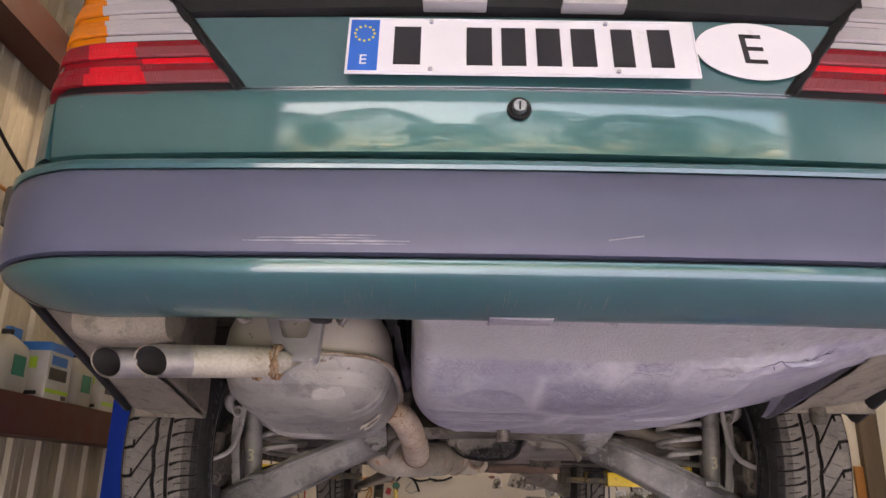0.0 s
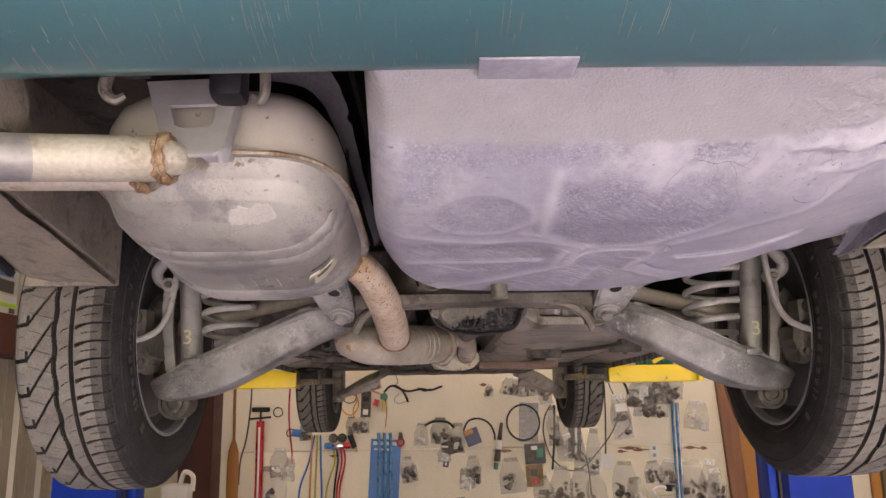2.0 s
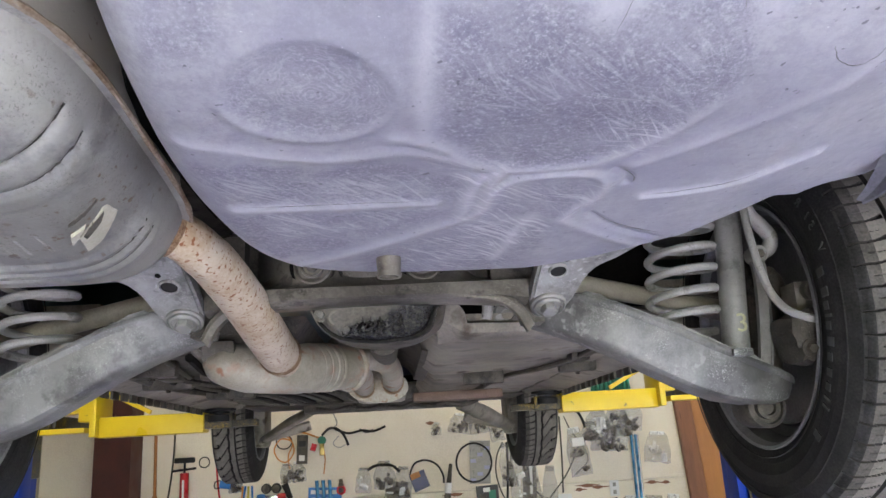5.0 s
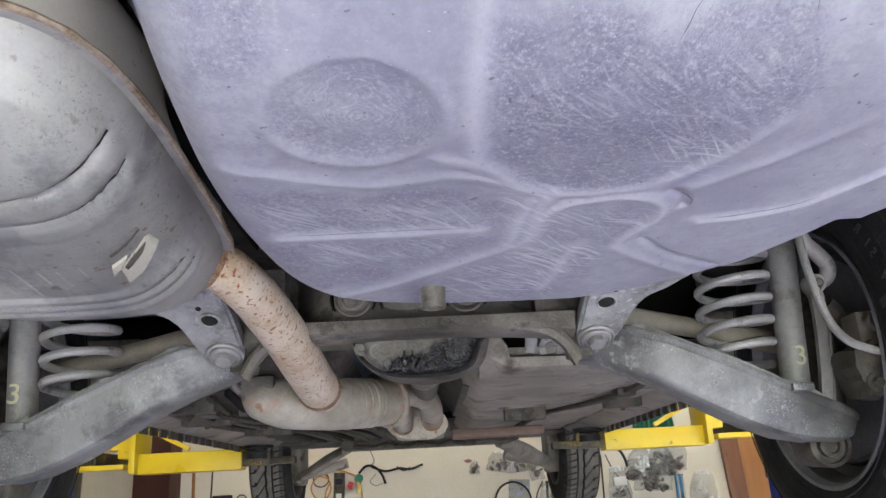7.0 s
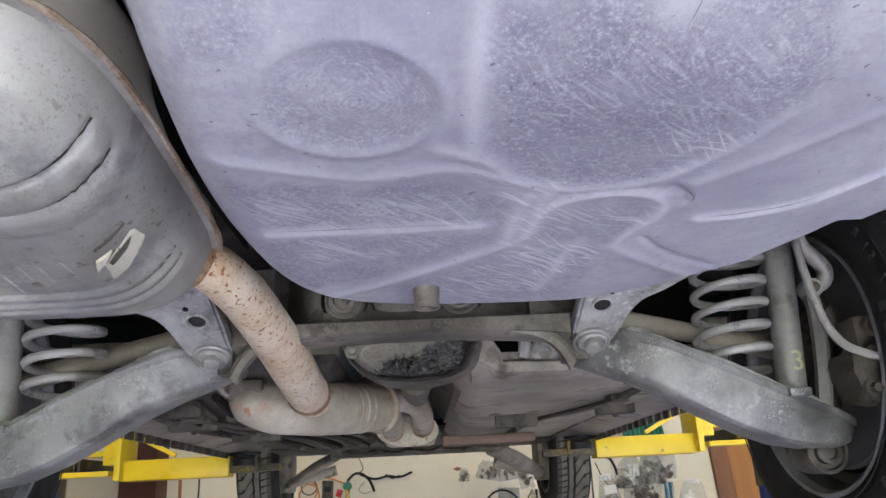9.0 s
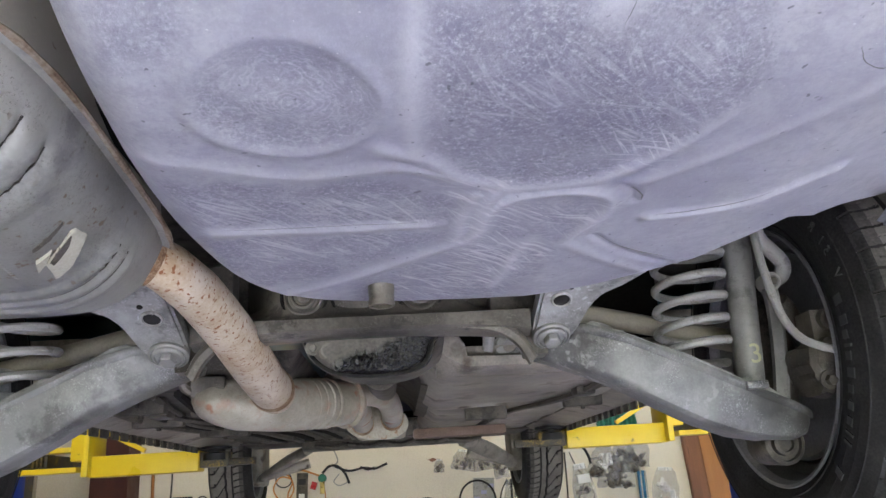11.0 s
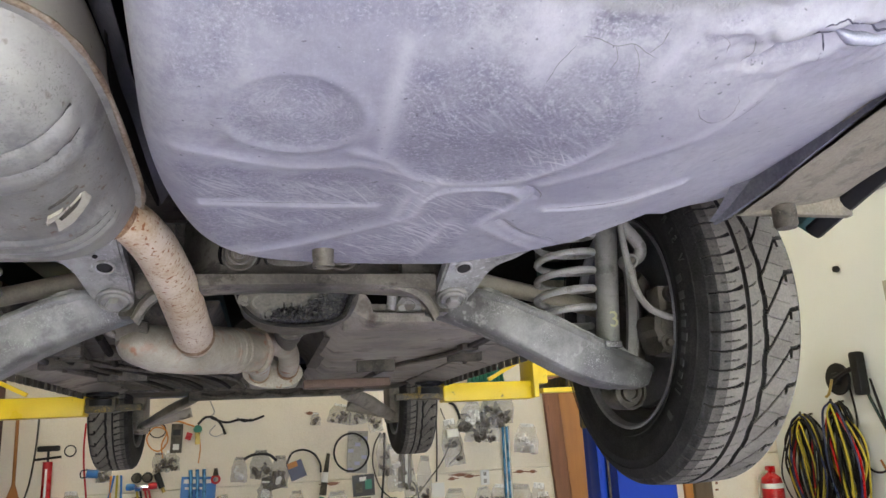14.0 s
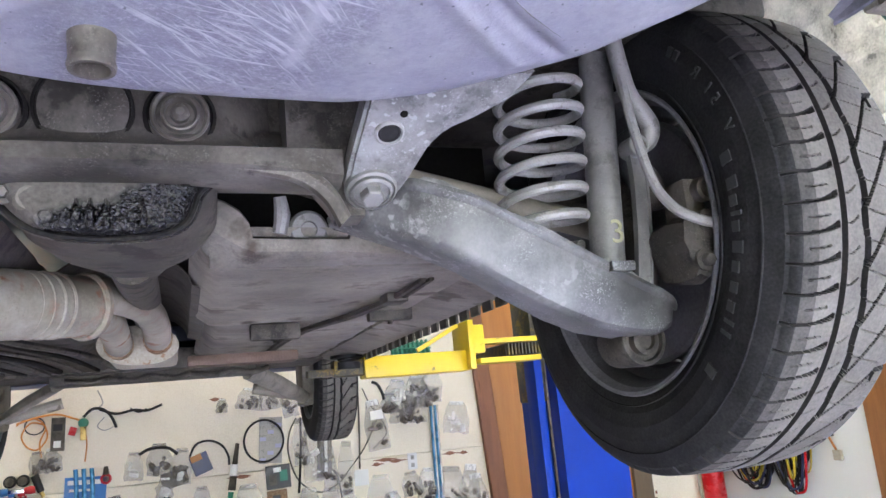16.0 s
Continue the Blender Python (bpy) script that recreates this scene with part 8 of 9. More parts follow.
part("front_bumper", box((-0.80, 5.66, 1.72), (0.80, 5.80, 2.02), 0.05), M["strip"], car)

# ---- the two-post lift ----
lift = empty("car_lift", (0, 4.4, 0), "two-post car lift with blue posts and chipped yellow arms", "car lift")
for s in SIDES:
    bm = bmesh.new()
    prof = [(1.58, 4.22), (1.88, 4.22), (1.88, 4.58), (1.58, 4.58), (1.58, 4.50), (1.80, 4.50), (1.80, 4.30), (1.58, 4.30)]
    add_loft(bm, [[(s * x, y, z) for x, y in prof] for z in (0.02, 3.6)])
    bmesh.ops.recalc_face_normals(bm, faces=bm.faces)
    post = part("post", bm, M["blue_paint"], lift, "glossy blue lift post", smooth=False)
    part("base_plate", box((s * 1.72 - 0.35, 4.1, 0), (s * 1.72 + 0.35, 4.7, 0.02), 0.004), M["blue_paint"], post)
    part("guide_bar", box((s * 1.495 - 0.018, 4.20, 0.02), (s * 1.495 + 0.018, 4.30, 1.66), 0.006), M["blue_paint"], post)
    part("cable", tube([(s * 1.555, 4.26, 0.05), (s * 1.555, 4.26, 3.2)], 0.006, 6), M["steel"], post, "thin steel cable")
    car_bm = bmesh.new()
    add_box(car_bm, (s * 1.66 - 0.13, 4.305, 1.42), (s * 1.66 + 0.13, 4.495, 2.1), 0.01)
    part("carriage", car_bm, M["grease"], lift, "greasy black carriage")
    arm = part("arm", box((s * 0.92 - 0.205, 4.02, 1.562), (s * 0.92 + 0.205, 4.12, 1.640), 0.007), M["yellow_paint"], lift, "chipped yellow lift arm")
    bm = bmesh.new()
    add_box(bm, (s * 1.125 - 0.012, 3.98, 1.565), (s * 1.125 + 0.012, 4.16, 1.750), 0.004)
    add_box(bm, (s * 1.155 - 0.04, 4.02, 1.625), (s * 1.155 + 0.04, 4.12, 1.735), 0.006)
    part("end_plate", bm, M["yellow_paint"], arm)
    part("brace", tube([(s * 0.93, 4.06, 1.652), (s * 1.10, 4.06, 1.740)], 0.011, 4), M["yellow_paint"], arm)
    part("inner_arm", box((s * 0.665 - 0.06, 4.035, 1.575), (s * 0.665 + 0.06, 4.105, 1.632), 0.006), M["grease"], arm, "greasy inner arm")
    part("reach", box((s * 0.58 - 0.07, 4.045, 1.578), (s * 0.58 + 0.07, 4.095, 1.605), 0.004), M["grease"], arm)
    bm = lathe([(0, 1.60), (0.055, 1.60), (0.055, 1.625), (0.035, 1.63), (0.035, 1.640), (0.06, 1.642), (0.06, 1.652), (0, 1.652)], pose(s * 0.66, 4.07, 0), 24)
    part("lift_pad", bm, M["black_trim"], arm, "round rubber lift pad")
    bm = bmesh.new()
    add_box(bm, (s * 1.30 - 0.13, 4.02, 1.585), (s * 1.30 + 0.13, 4.12, 1.605), 0.003)
    add_box(bm, (s * 1.30 - 0.13, 4.03, 1.66), (s * 1.30 + 0.13, 4.11, 1.68), 0.003)
    part("root_plate", bm, M["yellow_paint"], arm)
    part("pivot", box((s * 1.37 - 0.085, 4.04, 1.606), (s * 1.37 + 0.085, 4.40, 1.658), 0.01), M["grease"], arm, "greasy pivot block")
    bm = bmesh.new()
    for k in range(11):
        add_box(bm, (s * 1.37 - 0.08 + 0.0145 * k, 4.022, 1.610), (s * 1.37 - 0.072 + 0.0145 * k, 4.042, 1.655), 0.001)
    part("gear_teeth", bm, M["grease"], arm)

# ---- insulation over the pale side wall ----
bm = bmesh.new()
g = []
for i in range(61):
    row = []
    for j in range(21):
        y, z = Y0 + 0.4 + (Y1 - Y0 - 0.8) * i / 60, 2.95 + (H - 2.96) * j / 20
        quilt = 0.03 * abs(math.sin(y * 5.2)) * abs(math.sin(z * 6.5)) + 0.02 * abs(noise.noise(Vector((y * 6, z * 6, 5))))
        row.append(bm.verts.new((X1 - 0.004 - quilt, y, z)))
    g.append(row)
for i in range(60):
    for j in range(20):
        bm.faces.new((g[i][j], g[i][j + 1], g[i + 1][j + 1], g[i + 1][j]))
thing("insulation_sheet", bm, M["foil"], "crumpled silver insulation sheet on the upper wall", "insulation", kind="structure", smooth=False)

# ---- what hangs on the front wall ----
WY = Y1 - 0.004


def cable(name, pts, r, mt, label, category="cable", k=8):
    return thing(name, tube([(x, WY - r - d, z) for x, z, d in [(p if len(p) == 3 else (*p, 0.0)) for p in pts]], r, 8, k), M[mt], label, category)


def bag(x, z, w, h, seed, fill=0.5, label="crumpled clear plastic bag of small parts on the wall", white=False):
    """A crumpled clear pouch with a header strip, small parts inside and a nail."""
    rnd = random.Random(seed)
    t = empty("parts_bag", (x, WY, z), label, "plastic bag", "bags on the wall")
    tilt = radians(rnd.uniform(-9, 9))
    rot = Matrix.Translation((x, WY, z)) @ Matrix.Rotation(tilt, 4, "Y")
    bm = bmesh.new()
    nx, nz = 12, 16
    layers = []
    for side in (0, 1):
        g = []
        for i in range(nx + 1):
            row = []
            for j in range(nz + 1):
                u, v = i / nx, j / nz
                wid = w * (0.55 + 0.45 * min(1, 2.2 * (1 - v)) + 0.08 * noise.noise(Vector((seed, v * 4, 0))))
                px = (u - 0.5) * wid + 0.012 * noise.noise(Vector((u * 3, v * 3, seed)))
                pz = (v - 0.5) * h + 0.012 * noise.noise(Vector((u * 3, v * 3, seed + 9)))
                puff = 0.005 + 0.035 * math.sin(math.pi * u) * math.sin(math.pi * min(1, v * 1.1)) * (1 if side else 0.1)
                py = -puff - (0.034 * abs(noise.noise(Vector((u * 8, v * 8, seed + 3)))) if side else 0)
                row.append(bm.verts.new(rot @ Vector((px, py, pz))))
            g.append(row)
        layers.append(g)
        for i in range(nx):
            for j in range(nz):
                f = (g[i][j], g[i + 1][j], g[i + 1][j + 1], g[i][j + 1])
                bm.faces.new(f if side else f[::-1])
    a, b = layers
    for i in range(nx):
        bm.faces.new((a[i][0], a[i + 1][0], b[i + 1][0], b[i][0]))
        bm.faces.new((a[i + 1][nz], a[i][nz], b[i][nz], b[i + 1][nz]))
    for j in range(nz):
        bm.faces.new((a[0][j + 1], a[0][j], b[0][j], b[0][j + 1]))
        bm.faces.new((a[nx][j], a[nx][j + 1], b[nx][j + 1], b[nx][j]))
    part("pouch", bm, M["bag"], t, smooth=False)
    for k in range(int(3 + 9 * fill)):
        bm = bmesh.new()
        px, pz = rnd.uniform(-0.30, 0.30) * w, rnd.uniform(-0.42, 0.05) * h
        q = rot @ Matrix.Translation((px, -0.014, pz)) @ Euler((rnd.uniform(0, 3), rnd.uniform(0, 3), rnd.uniform(0, 3))).to_matrix().to_4x4()
        c = rnd.random()
        e = rnd.uniform(0.010, 0.026) * (1 + 2 * w)
        if c < 0.5:
            add_box(bm, (-e, -e * 0.35, -e * 0.6), (e, e * 0.35, e * 0.6), 0.002, q, 1)
        else:
            add_lathe(bm, [(e * 0.3, -e * 0.4), (e * 0.7, -e * 0.4), (e * 0.7, e * 0.4), (e * 0.3, e * 0.4)], q, 10, True)
        part("small_part", bm, M["white_plastic"] if white else M["bag_parts"], t)
    part("header", box((-w * 0.26, -0.010, h * 0.40), (w * 0.26, -0.006, h * 0.52), 0.001, rot), M["paper"] if rnd.random() < 0.4 else M["bag"], t)
    bm = bmesh.new()
    add_tube(bm, [rot @ Vector((0, -0.022, h * 0.49)), rot @ Vector((0, 0.02, h * 0.49))], 0.002, 6)
    part("nail", bm, M["steel"], t)
    return t


BAGS = [(-0.74, 1.33, 0.10, 0.13, 0.3), (-0.20, 1.25, 0.11, 0.17, 0.25), (-0.05, 1.28, 0.15, 0.19, 0.5), (0.08, 1.22, 0.13, 0.22, 0.4), (-0.30, 0.99, 0.13, 0.19, 0.8), (0.34, 1.58, 0.07, 0.09, 0.4), (0.15, 0.92, 0.12, 0.16, 0.9),
        (0.52, 1.61, 0.17, 0.14, 0.5), (0.66, 1.61, 0.16, 0.16, 0.8), (0.78, 1.57, 0.11, 0.20, 0.3), (0.50, 0.93, 0.20, 0.26, 0.4), (0.91, 1.20, 0.12, 0.34, 0.3), (1.02, 1.17, 0.10, 0.36, 0.3), (0.88, 0.86, 0.17, 0.26, 0.5), (1.02, 0.84, 0.15, 0.28, 0.6),
        (1.37, 1.36, 0.16, 0.34, 0.4), (1.54, 1.58, 0.17, 0.16, 0.9), (1.56, 1.44, 0.17, 0.16, 1.0), (1.67, 1.44, 0.16, 0.18, 1.0), (1.69, 1.60, 0.16, 0.16, 0.8), (1.80, 1.60, 0.17, 0.22, 0.7), (1.97, 1.36, 0.20, 0.22, 0.5),
        (1.37, 0.88, 0.20, 0.28, 0.7), (1.60, 0.94, 0.15, 0.16, 0.7), (1.88, 0.85, 0.24, 0.34, 0.5), (2.02, 0.84, 0.16, 0.36, 0.4), (-1.22, 1.01, 0.09, 0.18, 0.7), (-1.10, 1.30, 0.10, 0.16, 0.3), (-1.36, 0.86, 0.24, 0.34, 0.2), (0.10, 0.62, 0.2, 0.3, 0.4), (1.15, 0.80, 0.16, 0.30, 0.4), (-0.02, 1.10, 0.10, 0.12, 0.5), (1.48, 1.50, 0.13, 0.14, 1.0), (1.62, 1.51, 0.12, 0.13, 1.0), (1.74, 1.52, 0.13, 0.14, 1.0), (1.72, 0.92, 0.16, 0.22, 0.8), (1.46, 0.78, 0.16, 0.24, 0.7), (2.08, 0.80, 0.16, 0.30, 0.6), (0.74, 0.80, 0.16, 0.24, 0.8), (0.84, 1.30, 0.10, 0.30, 0.5), (1.14, 1.10, 0.12, 0.34, 0.4), (-1.30, 1.06, 0.14, 0.22, 0.4), (0.20, 0.98, 0.12, 0.20, 0.8), (-0.66, 1.34, 0.10, 0.14, 0.5)]
for i, (x, z, w, h, f) in enumerate(BAGS):
    bag(x, z, w, h, i * 7 + 3, f, white=(i % 5 == 1))


def card(name, x, z, w, h, mt, label, turn=0.0, thick=0.006, category="packet", marks=()):
    m = Matrix.Translation((x, WY, z)) @ Matrix.Rotation(radians(turn), 4, "Y")
    t = thing(name, box((-w / 2, -thick - 0.002, -h / 2), (w / 2, 0, h / 2), 0.002, m), M[mt], label, category, smooth=False)
    for k, (a, b, c, d, mk) in enumerate(marks):
        part("print", box((a, -thick - 0.0035, b), (c, -thick - 0.0018, d), 0, m), M[mk], t, smooth=False)
    return t


# tools at the corner
t = empty("wooden_paddle", (-1.655, WY, 0.75), "varnished wooden paddle hanging on the wall", "paddle")
bm = bmesh.new()
add_loft(bm, [[(-1.655 + a * w, WY - 0.012 + b * 0.009, z) for a, b in ((-1, 0), (-0.6, -1), (0.6, -1), (1, 0), (0.6, 1), (-0.6, 1))] for z, w in ((0.55, 0.040), (0.8, 0.046), (1.05, 0.046), (1.15, 0.040), (1.22, 0.018), (1.24, 0.012))])
part("blade", bm, M["wood"], t)
part("shaft", tube([(-1.655, WY - 0.012, 1.22), (-1.662, WY - 0.012, 1.70)], 0.011, 10), M["wood"], t)
cable("grey_cable", [(-1.53, 1.75), (-1.535, 1.5), (-1.56, 1.25), (-1.60, 1.08), (-1.61, 0.9)], 0.006, "steel", "grey cable hanging on the wall")
t = empty("tyre_pump", (-1.445, WY - 0.05, 0.4), "red upright hand pump with a black T handle", "pump")
part("barrel", tube([(-1.445, WY - 0.05, 0.4), (-1.445, WY - 0.05, 1.375)], 0.030, 16), M["red_paint"], t)
part("label_strip", box((-1.452, WY - 0.083, 0.62), (-1.438, WY - 0.078, 1.33), 0.001), M["white_plastic"], t)
part("rod", tube([(-1.445, WY - 0.05, 1.37), (-1.445, WY - 0.05, 1.45)], 0.008, 8), M["black_plastic"], t)
part("collar", tube([(-1.525, WY - 0.05, 1.392), (-1.445, WY - 0.05, 1.398), (-1.365, WY - 0.05, 1.404)], 0.008, 8), M["black_plastic"], t)
part("handle", box((-1.515, WY - 0.07, 1.443), (-1.375, WY - 0.03, 1.480), 0.012), M["black_plastic"], t)
cable("wire_ring", [(-1.32 + 0.036 * math.cos(a), 1.44 + 0.036 * math.sin(a)) for a in np.linspace(0.3, 6.5, 14)], 0.004, "black_plastic", "small ring of black wire on the wall", "wire", 3)
cable("red_hose", [(-1.23, 1.62), (-1.235, 1.45), (-1.225, 1.30), (-1.205, 1.15), (-1.20, 1.05)], 0.006, "red_paint", "thin red hose hanging on the wall", "hose")
t = empty("spray_bottle_label", (-1.17, WY - 0.02, 1.28), "small blue cylinder hung on the wall", "tool")
part("body", tube([(-1.20, WY - 0.03, 1.285), (-1.13, WY - 0.03, 1.275)], 0.028, 14), M["blue_card"], t)
part("loop", tube([(-1.20, WY - 0.02, 1.31), (-1.24, WY - 0.02, 1.30), (-1.24, WY - 0.02, 1.26), (-1.20, WY - 0.02, 1.26)], 0.004, 6, 5), M["black_plastic"], t)
for x0, x1, mt, lab in ((-1.03, -1.14, "blue_card", "blue"), (-1.01, -1.02, "yellow_cable", "yellow"), (-0.985, -0.97, "blue_card", "blue"), (-1.05, -1.06, "orange_wire", "orange")):
    cable("service_hose", [(x0, 1.26), (x0 + (x1 - x0) * 0.4, 1.05), (x1, 0.85), (x1, 0.6)], 0.0075, mt, lab + " service hose hanging on the wall", "hose")
# manifold gauges
t = empty("gauge_set", (-0.85, WY, 1.2), "pressure gauge set with red and blue valves and hoses", "gauge")
for x, mt in ((-0.885, "steel"), (-0.815, "steel")):
    g = part("gauge", lathe([(0, 0.03), (0.028, 0.03), (0.034, 0.024), (0.036, 0.0), (0, 0)], along((x, WY, 1.235), (x, WY - 1, 1.235)), 24), M["black_plastic"], t)
    part("dial", lathe([(0, 0.032), (0.026, 0.032), (0.026, 0.029)], along((x, WY, 1.235), (x, WY - 1, 1.235)), 20), M["steel"], t)
part("manifold", box((-0.905, WY - 0.035, 1.165), (-0.785, WY - 0.01, 1.190), 0.005), M["chrome"], t)
for x, mt in ((-0.92, "blue_card"), (-0.775, "red_paint")):
    part("valve_knob", lathe([(0, -0.03), (0.02, -0.028), (0.024, 0), (0.02, 0.028), (0, 0.03)], along((x, WY - 0.022, 1.178), (x + 1, WY - 0.022, 1.178)), 12), M[mt], t)
part("block", box((-0.89, WY - 0.03, 1.148), (-0.855, WY - 0.012, 1.172), 0.004), M["blue_card"], t)
part("block", box((-0.84, WY - 0.03, 1.148), (-0.80, WY - 0.012, 1.172), 0.004), M["red_paint"], t)
for x0, x1, mt in ((-0.88, -0.93, "yellow_cable"), (-0.855, -0.87, "black_trim"), (-0.825, -0.85, "red_paint"), (-0.80, -0.83, "red_paint")):
    part("hose", tube([(x0, WY - 0.02, 1.15), (x0 + 0.01, WY - 0.02, 1.05), (x1, WY - 0.02, 0.85), (x1, WY - 0.02, 0.6)], 0.007, 8, 6), M[mt], t)
# coils, tester, valves
cable("coiled_lead", [(-0.86, 1.56), (-0.80, 1.60), (-0.72, 1.57), (-0.69, 1.48), (-0.74, 1.41), (-0.80, 1.43), (-0.83, 1.50), (-0.78, 1.57), (-0.70, 1.54), (-0.73, 1.45), (-0.72, 1.36)], 0.005, "orange_wire", "coil of orange and dark lead on the wall")
cable("thin_coil", [(-0.76 + 0.055 * math.cos(a), 1.55 + 0.05 * math.sin(a)) for a in np.linspace(0, 6.3, 12)], 0.004, "black_plastic", "thin black wire coil on the wall", "wire", 3)
cable("orange_lead", [(-0.86, 1.57), (-0.75, 1.60), (-0.64, 1.61), (-0.55, 1.58), (-0.50, 1.56)], 0.006, "orange_wire", "orange lead along the wall")
cable("orange_line", [(-0.485, 1.52), (-0.47, 1.42), (-0.48, 1.31)], 0.004, "orange_wire", "orange line hanging on the wall")
card("hand_tester", -0.63, 1.49, 0.075, 0.20, "steel", "grey hand-held tester with a pale label", 2, 0.03, "tester", ((-0.02, -0.08, 0.02, -0.04, "paper"), (-0.026, 0.02, 0.026, 0.06, "black_plastic")))
card("tester_label", -0.20 - 0.35, 1.50, 0.04, 0.05, "red_paint", "small red tag beside the tester", 20, 0.01, "tag")
t = empty("brass_valve", (-0.49, WY, 1.5), "small brass and green valve hung on the wall", "valve")
part("dial", lathe([(0, 0.03), (0.025, 0.03), (0.03, 0.02), (0.03, 0), (0, 0)], along((-0.49, WY, 1.545), (-0.49, WY - 1, 1.545)), 18), M["green_plastic"], t)
part("stem", box((-0.507, WY - 0.03, 1.44), (-0.473, WY - 0.005, 1.53), 0.006), M["brass"], t)
t = empty("dark_valve", (-0.73, WY, 1.22), "black and green valve hung on the wall", "valve")
part("body", tube([(-0.755, WY - 0.02, 1.26), (-0.715, WY - 0.02, 1.16)], [0.024, 0.02], 12), M["black_plastic"], t)
part("end", tube([(-0.72, WY - 0.02, 1.17), (-0.70, WY - 0.02, 1.13)], 0.012, 10), M["brass"], t)
cable("black_loom", [(-0.49, 1.58), (-0.44, 1.625), (-0.38, 1.62), (-0.33, 1.57), (-0.30, 1.50)], 0.0085, "black_plastic", "black cable loom on the wall")
cable("black_lead", [(-0.40, 1.62), (-0.30, 1.585), (-0.20, 1.60), (-0.12, 1.59), (-0.03, 1.62)], 0.008, "black_plastic", "black lead along the wall")
cable("black_tail", [(-0.22, 1.61), (-0.17, 1.585), (-0.12, 1.60)], 0.006, "black_plastic", "short black lead along the wall")
cable("grey_wire", [(-0.41, 1.74), (-0.38, 1.66), (-0.42, 1.62)], 0.004, "spring", "grey wire end on the wall")
cable("grey_wire", [(-0.37, 1.57), (-0.41, 1.52), (-0.37, 1.49), (-0.31, 1.51)], 0.003, "spring", "grey wire end on the wall")
# big blue blister pack
t = card("gasket_pack", -0.485, 0.97, 0.235, 0.50, "blue_card", "large blue and clear blister pack on the wall", 3, 0.008, "packet", ((-0.10, 0.205, 0.085, 0.232, "white_plastic"), (-0.09, 0.165, 0.03, 0.180, "white_plastic")))
for k in range(3):
    part("tube", tube([(-0.53 + 0.045 * k, WY - 0.02, 0.74), (-0.525 + 0.045 * k, WY - 0.02, 1.12), (-0.53 + 0.045 * k, WY - 0.02, 1.27)], 0.013, 10, 3), M["blue_sleeve"], t)
t = empty("pink_gauge", (-0.36, WY, 1.2), "pink-rimmed round gauge in a clear sleeve", "gauge")
part("rim", lathe([(0.018, 0.012), (0.026, 0.016), (0.033, 0.012), (0.033, 0), (0.018, 0)], along((-0.36, WY, 1.195), (-0.36, WY - 1, 1.195)), 24, True), M["red_paint"], t)
part("disc", lathe([(0, 0.01), (0.018, 0.01)], along((-0.36, WY, 1.195), (-0.36, WY - 1, 1.195)), 20), M["rag"], t)
part("stem", tube([(-0.36, WY - 0.008, 1.22), (-0.36, WY - 0.008, 1.27)], [0.02, 0.012], 10), M["steel"], t)
cable("black_strip", [(-0.17, 1.32), (-0.10, 1.35), (0.0, 1.345), (0.06, 1.30)], 0.010, "black_plastic", "bent black rubber strip on the wall", "strip")
card("photo_card", 0.04, 1.15, 0.16, 0.10, "bag_parts", "dark picture card in clear film", -12, 0.006, "packet", ((-0.06, -0.03, -0.01, 0.03, "steel"), (0.01, -0.02, 0.06, 0.03, "white_plastic")))
card("navy_packet", 0.20, 1.225, 0.115, 0.125, "navy", "dark blue packet with a torn brown corner", -20, 0.012, "packet", ((-0.05, 0.025, 0.02, 0.065, "wood"),))
cable("black_hoop", [(0.13, 1.27), (0.17, 1.345), (0.25, 1.365), (0.33, 1.33), (0.37, 1.26), (0.375, 1.20)], 0.007, "black_plastic", "black bowed cable on the wall")
t = empty("grease_tube", (0.39, WY, 1.1), "grey tube with a pale label hung at a slant", "tube")
part("body", tube([(0.43, WY - 0.025, 1.33), (0.40, WY - 0.025, 1.14), (0.385, WY - 0.025, 1.04)], [0.012, 0.022, 0.026], 12, 3), M["steel"], t)
part("label", tube([(0.405, WY - 0.026, 1.20), (0.398, WY - 0.026, 1.13)], 0.0245, 12), M["paper"], t)
part("cap", tube([(0.38, WY - 0.025, 1.03), (0.372, WY - 0.025, 0.98)], [0.018, 0.016], 12), M["green_plastic"], t)
cable("black_belt", [(0.60 + 0.128 * math.cos(a), 1.33 + 0.135 * math.sin(a), 0.012) for a in np.linspace(0, 6.4, 22)], 0.007, "black_plastic", "round black drive belt hung on the wall", "belt", 3)
card("checked_card", 0.645, 1.33, 0.15, 0.30, "spring", "tall white card with slanted violet stripes", 3, 0.008, "packet", tuple((-0.07 + 0.05 * (k % 3), -0.14 + 0.045 * k, -0.03 + 0.05 * (k % 3), -0.115 + 0.045 * k, "stripe") for k in range(6)))
card("green_card", 0.685, 1.09, 0.16, 0.15, "ink", "dark card with green and white parts", -2, 0.012, "packet", ((-0.06, -0.05, -0.01, 0.02, "steel"), (0.01, -0.03, 0.06, 0.04, "green_plastic"), (-0.03, 0.03, 0.02, 0.06, "white_plastic")))
card("rust_card", 0.675, 0.925, 0.13, 0.16, "rust", "rust-coloured seal packet on the wall", -2, 0.010, "packet", ((-0.03, 0.0, 0.02, 0.05, "ink"), (-0.02, -0.06, 0.03, -0.02, "red_paint")))
cable("dark_rod", [(0.85, 1.46), (0.845, 1.3), (0.83, 1.1), (0.815, 0.97)], 0.008, "black_plastic", "thin dark rod on the wall", "rod")
cable("grey_loop", [(0.82, 1.46), (0.77, 1.36), (0.76, 1.22), (0.82, 1.05), (0.95, 0.96), (1.08, 1.0), (1.16, 1.08), (1.28, 1.22), (1.38, 1.40)], 0.005, "steel", "grey cable looped along the wall")
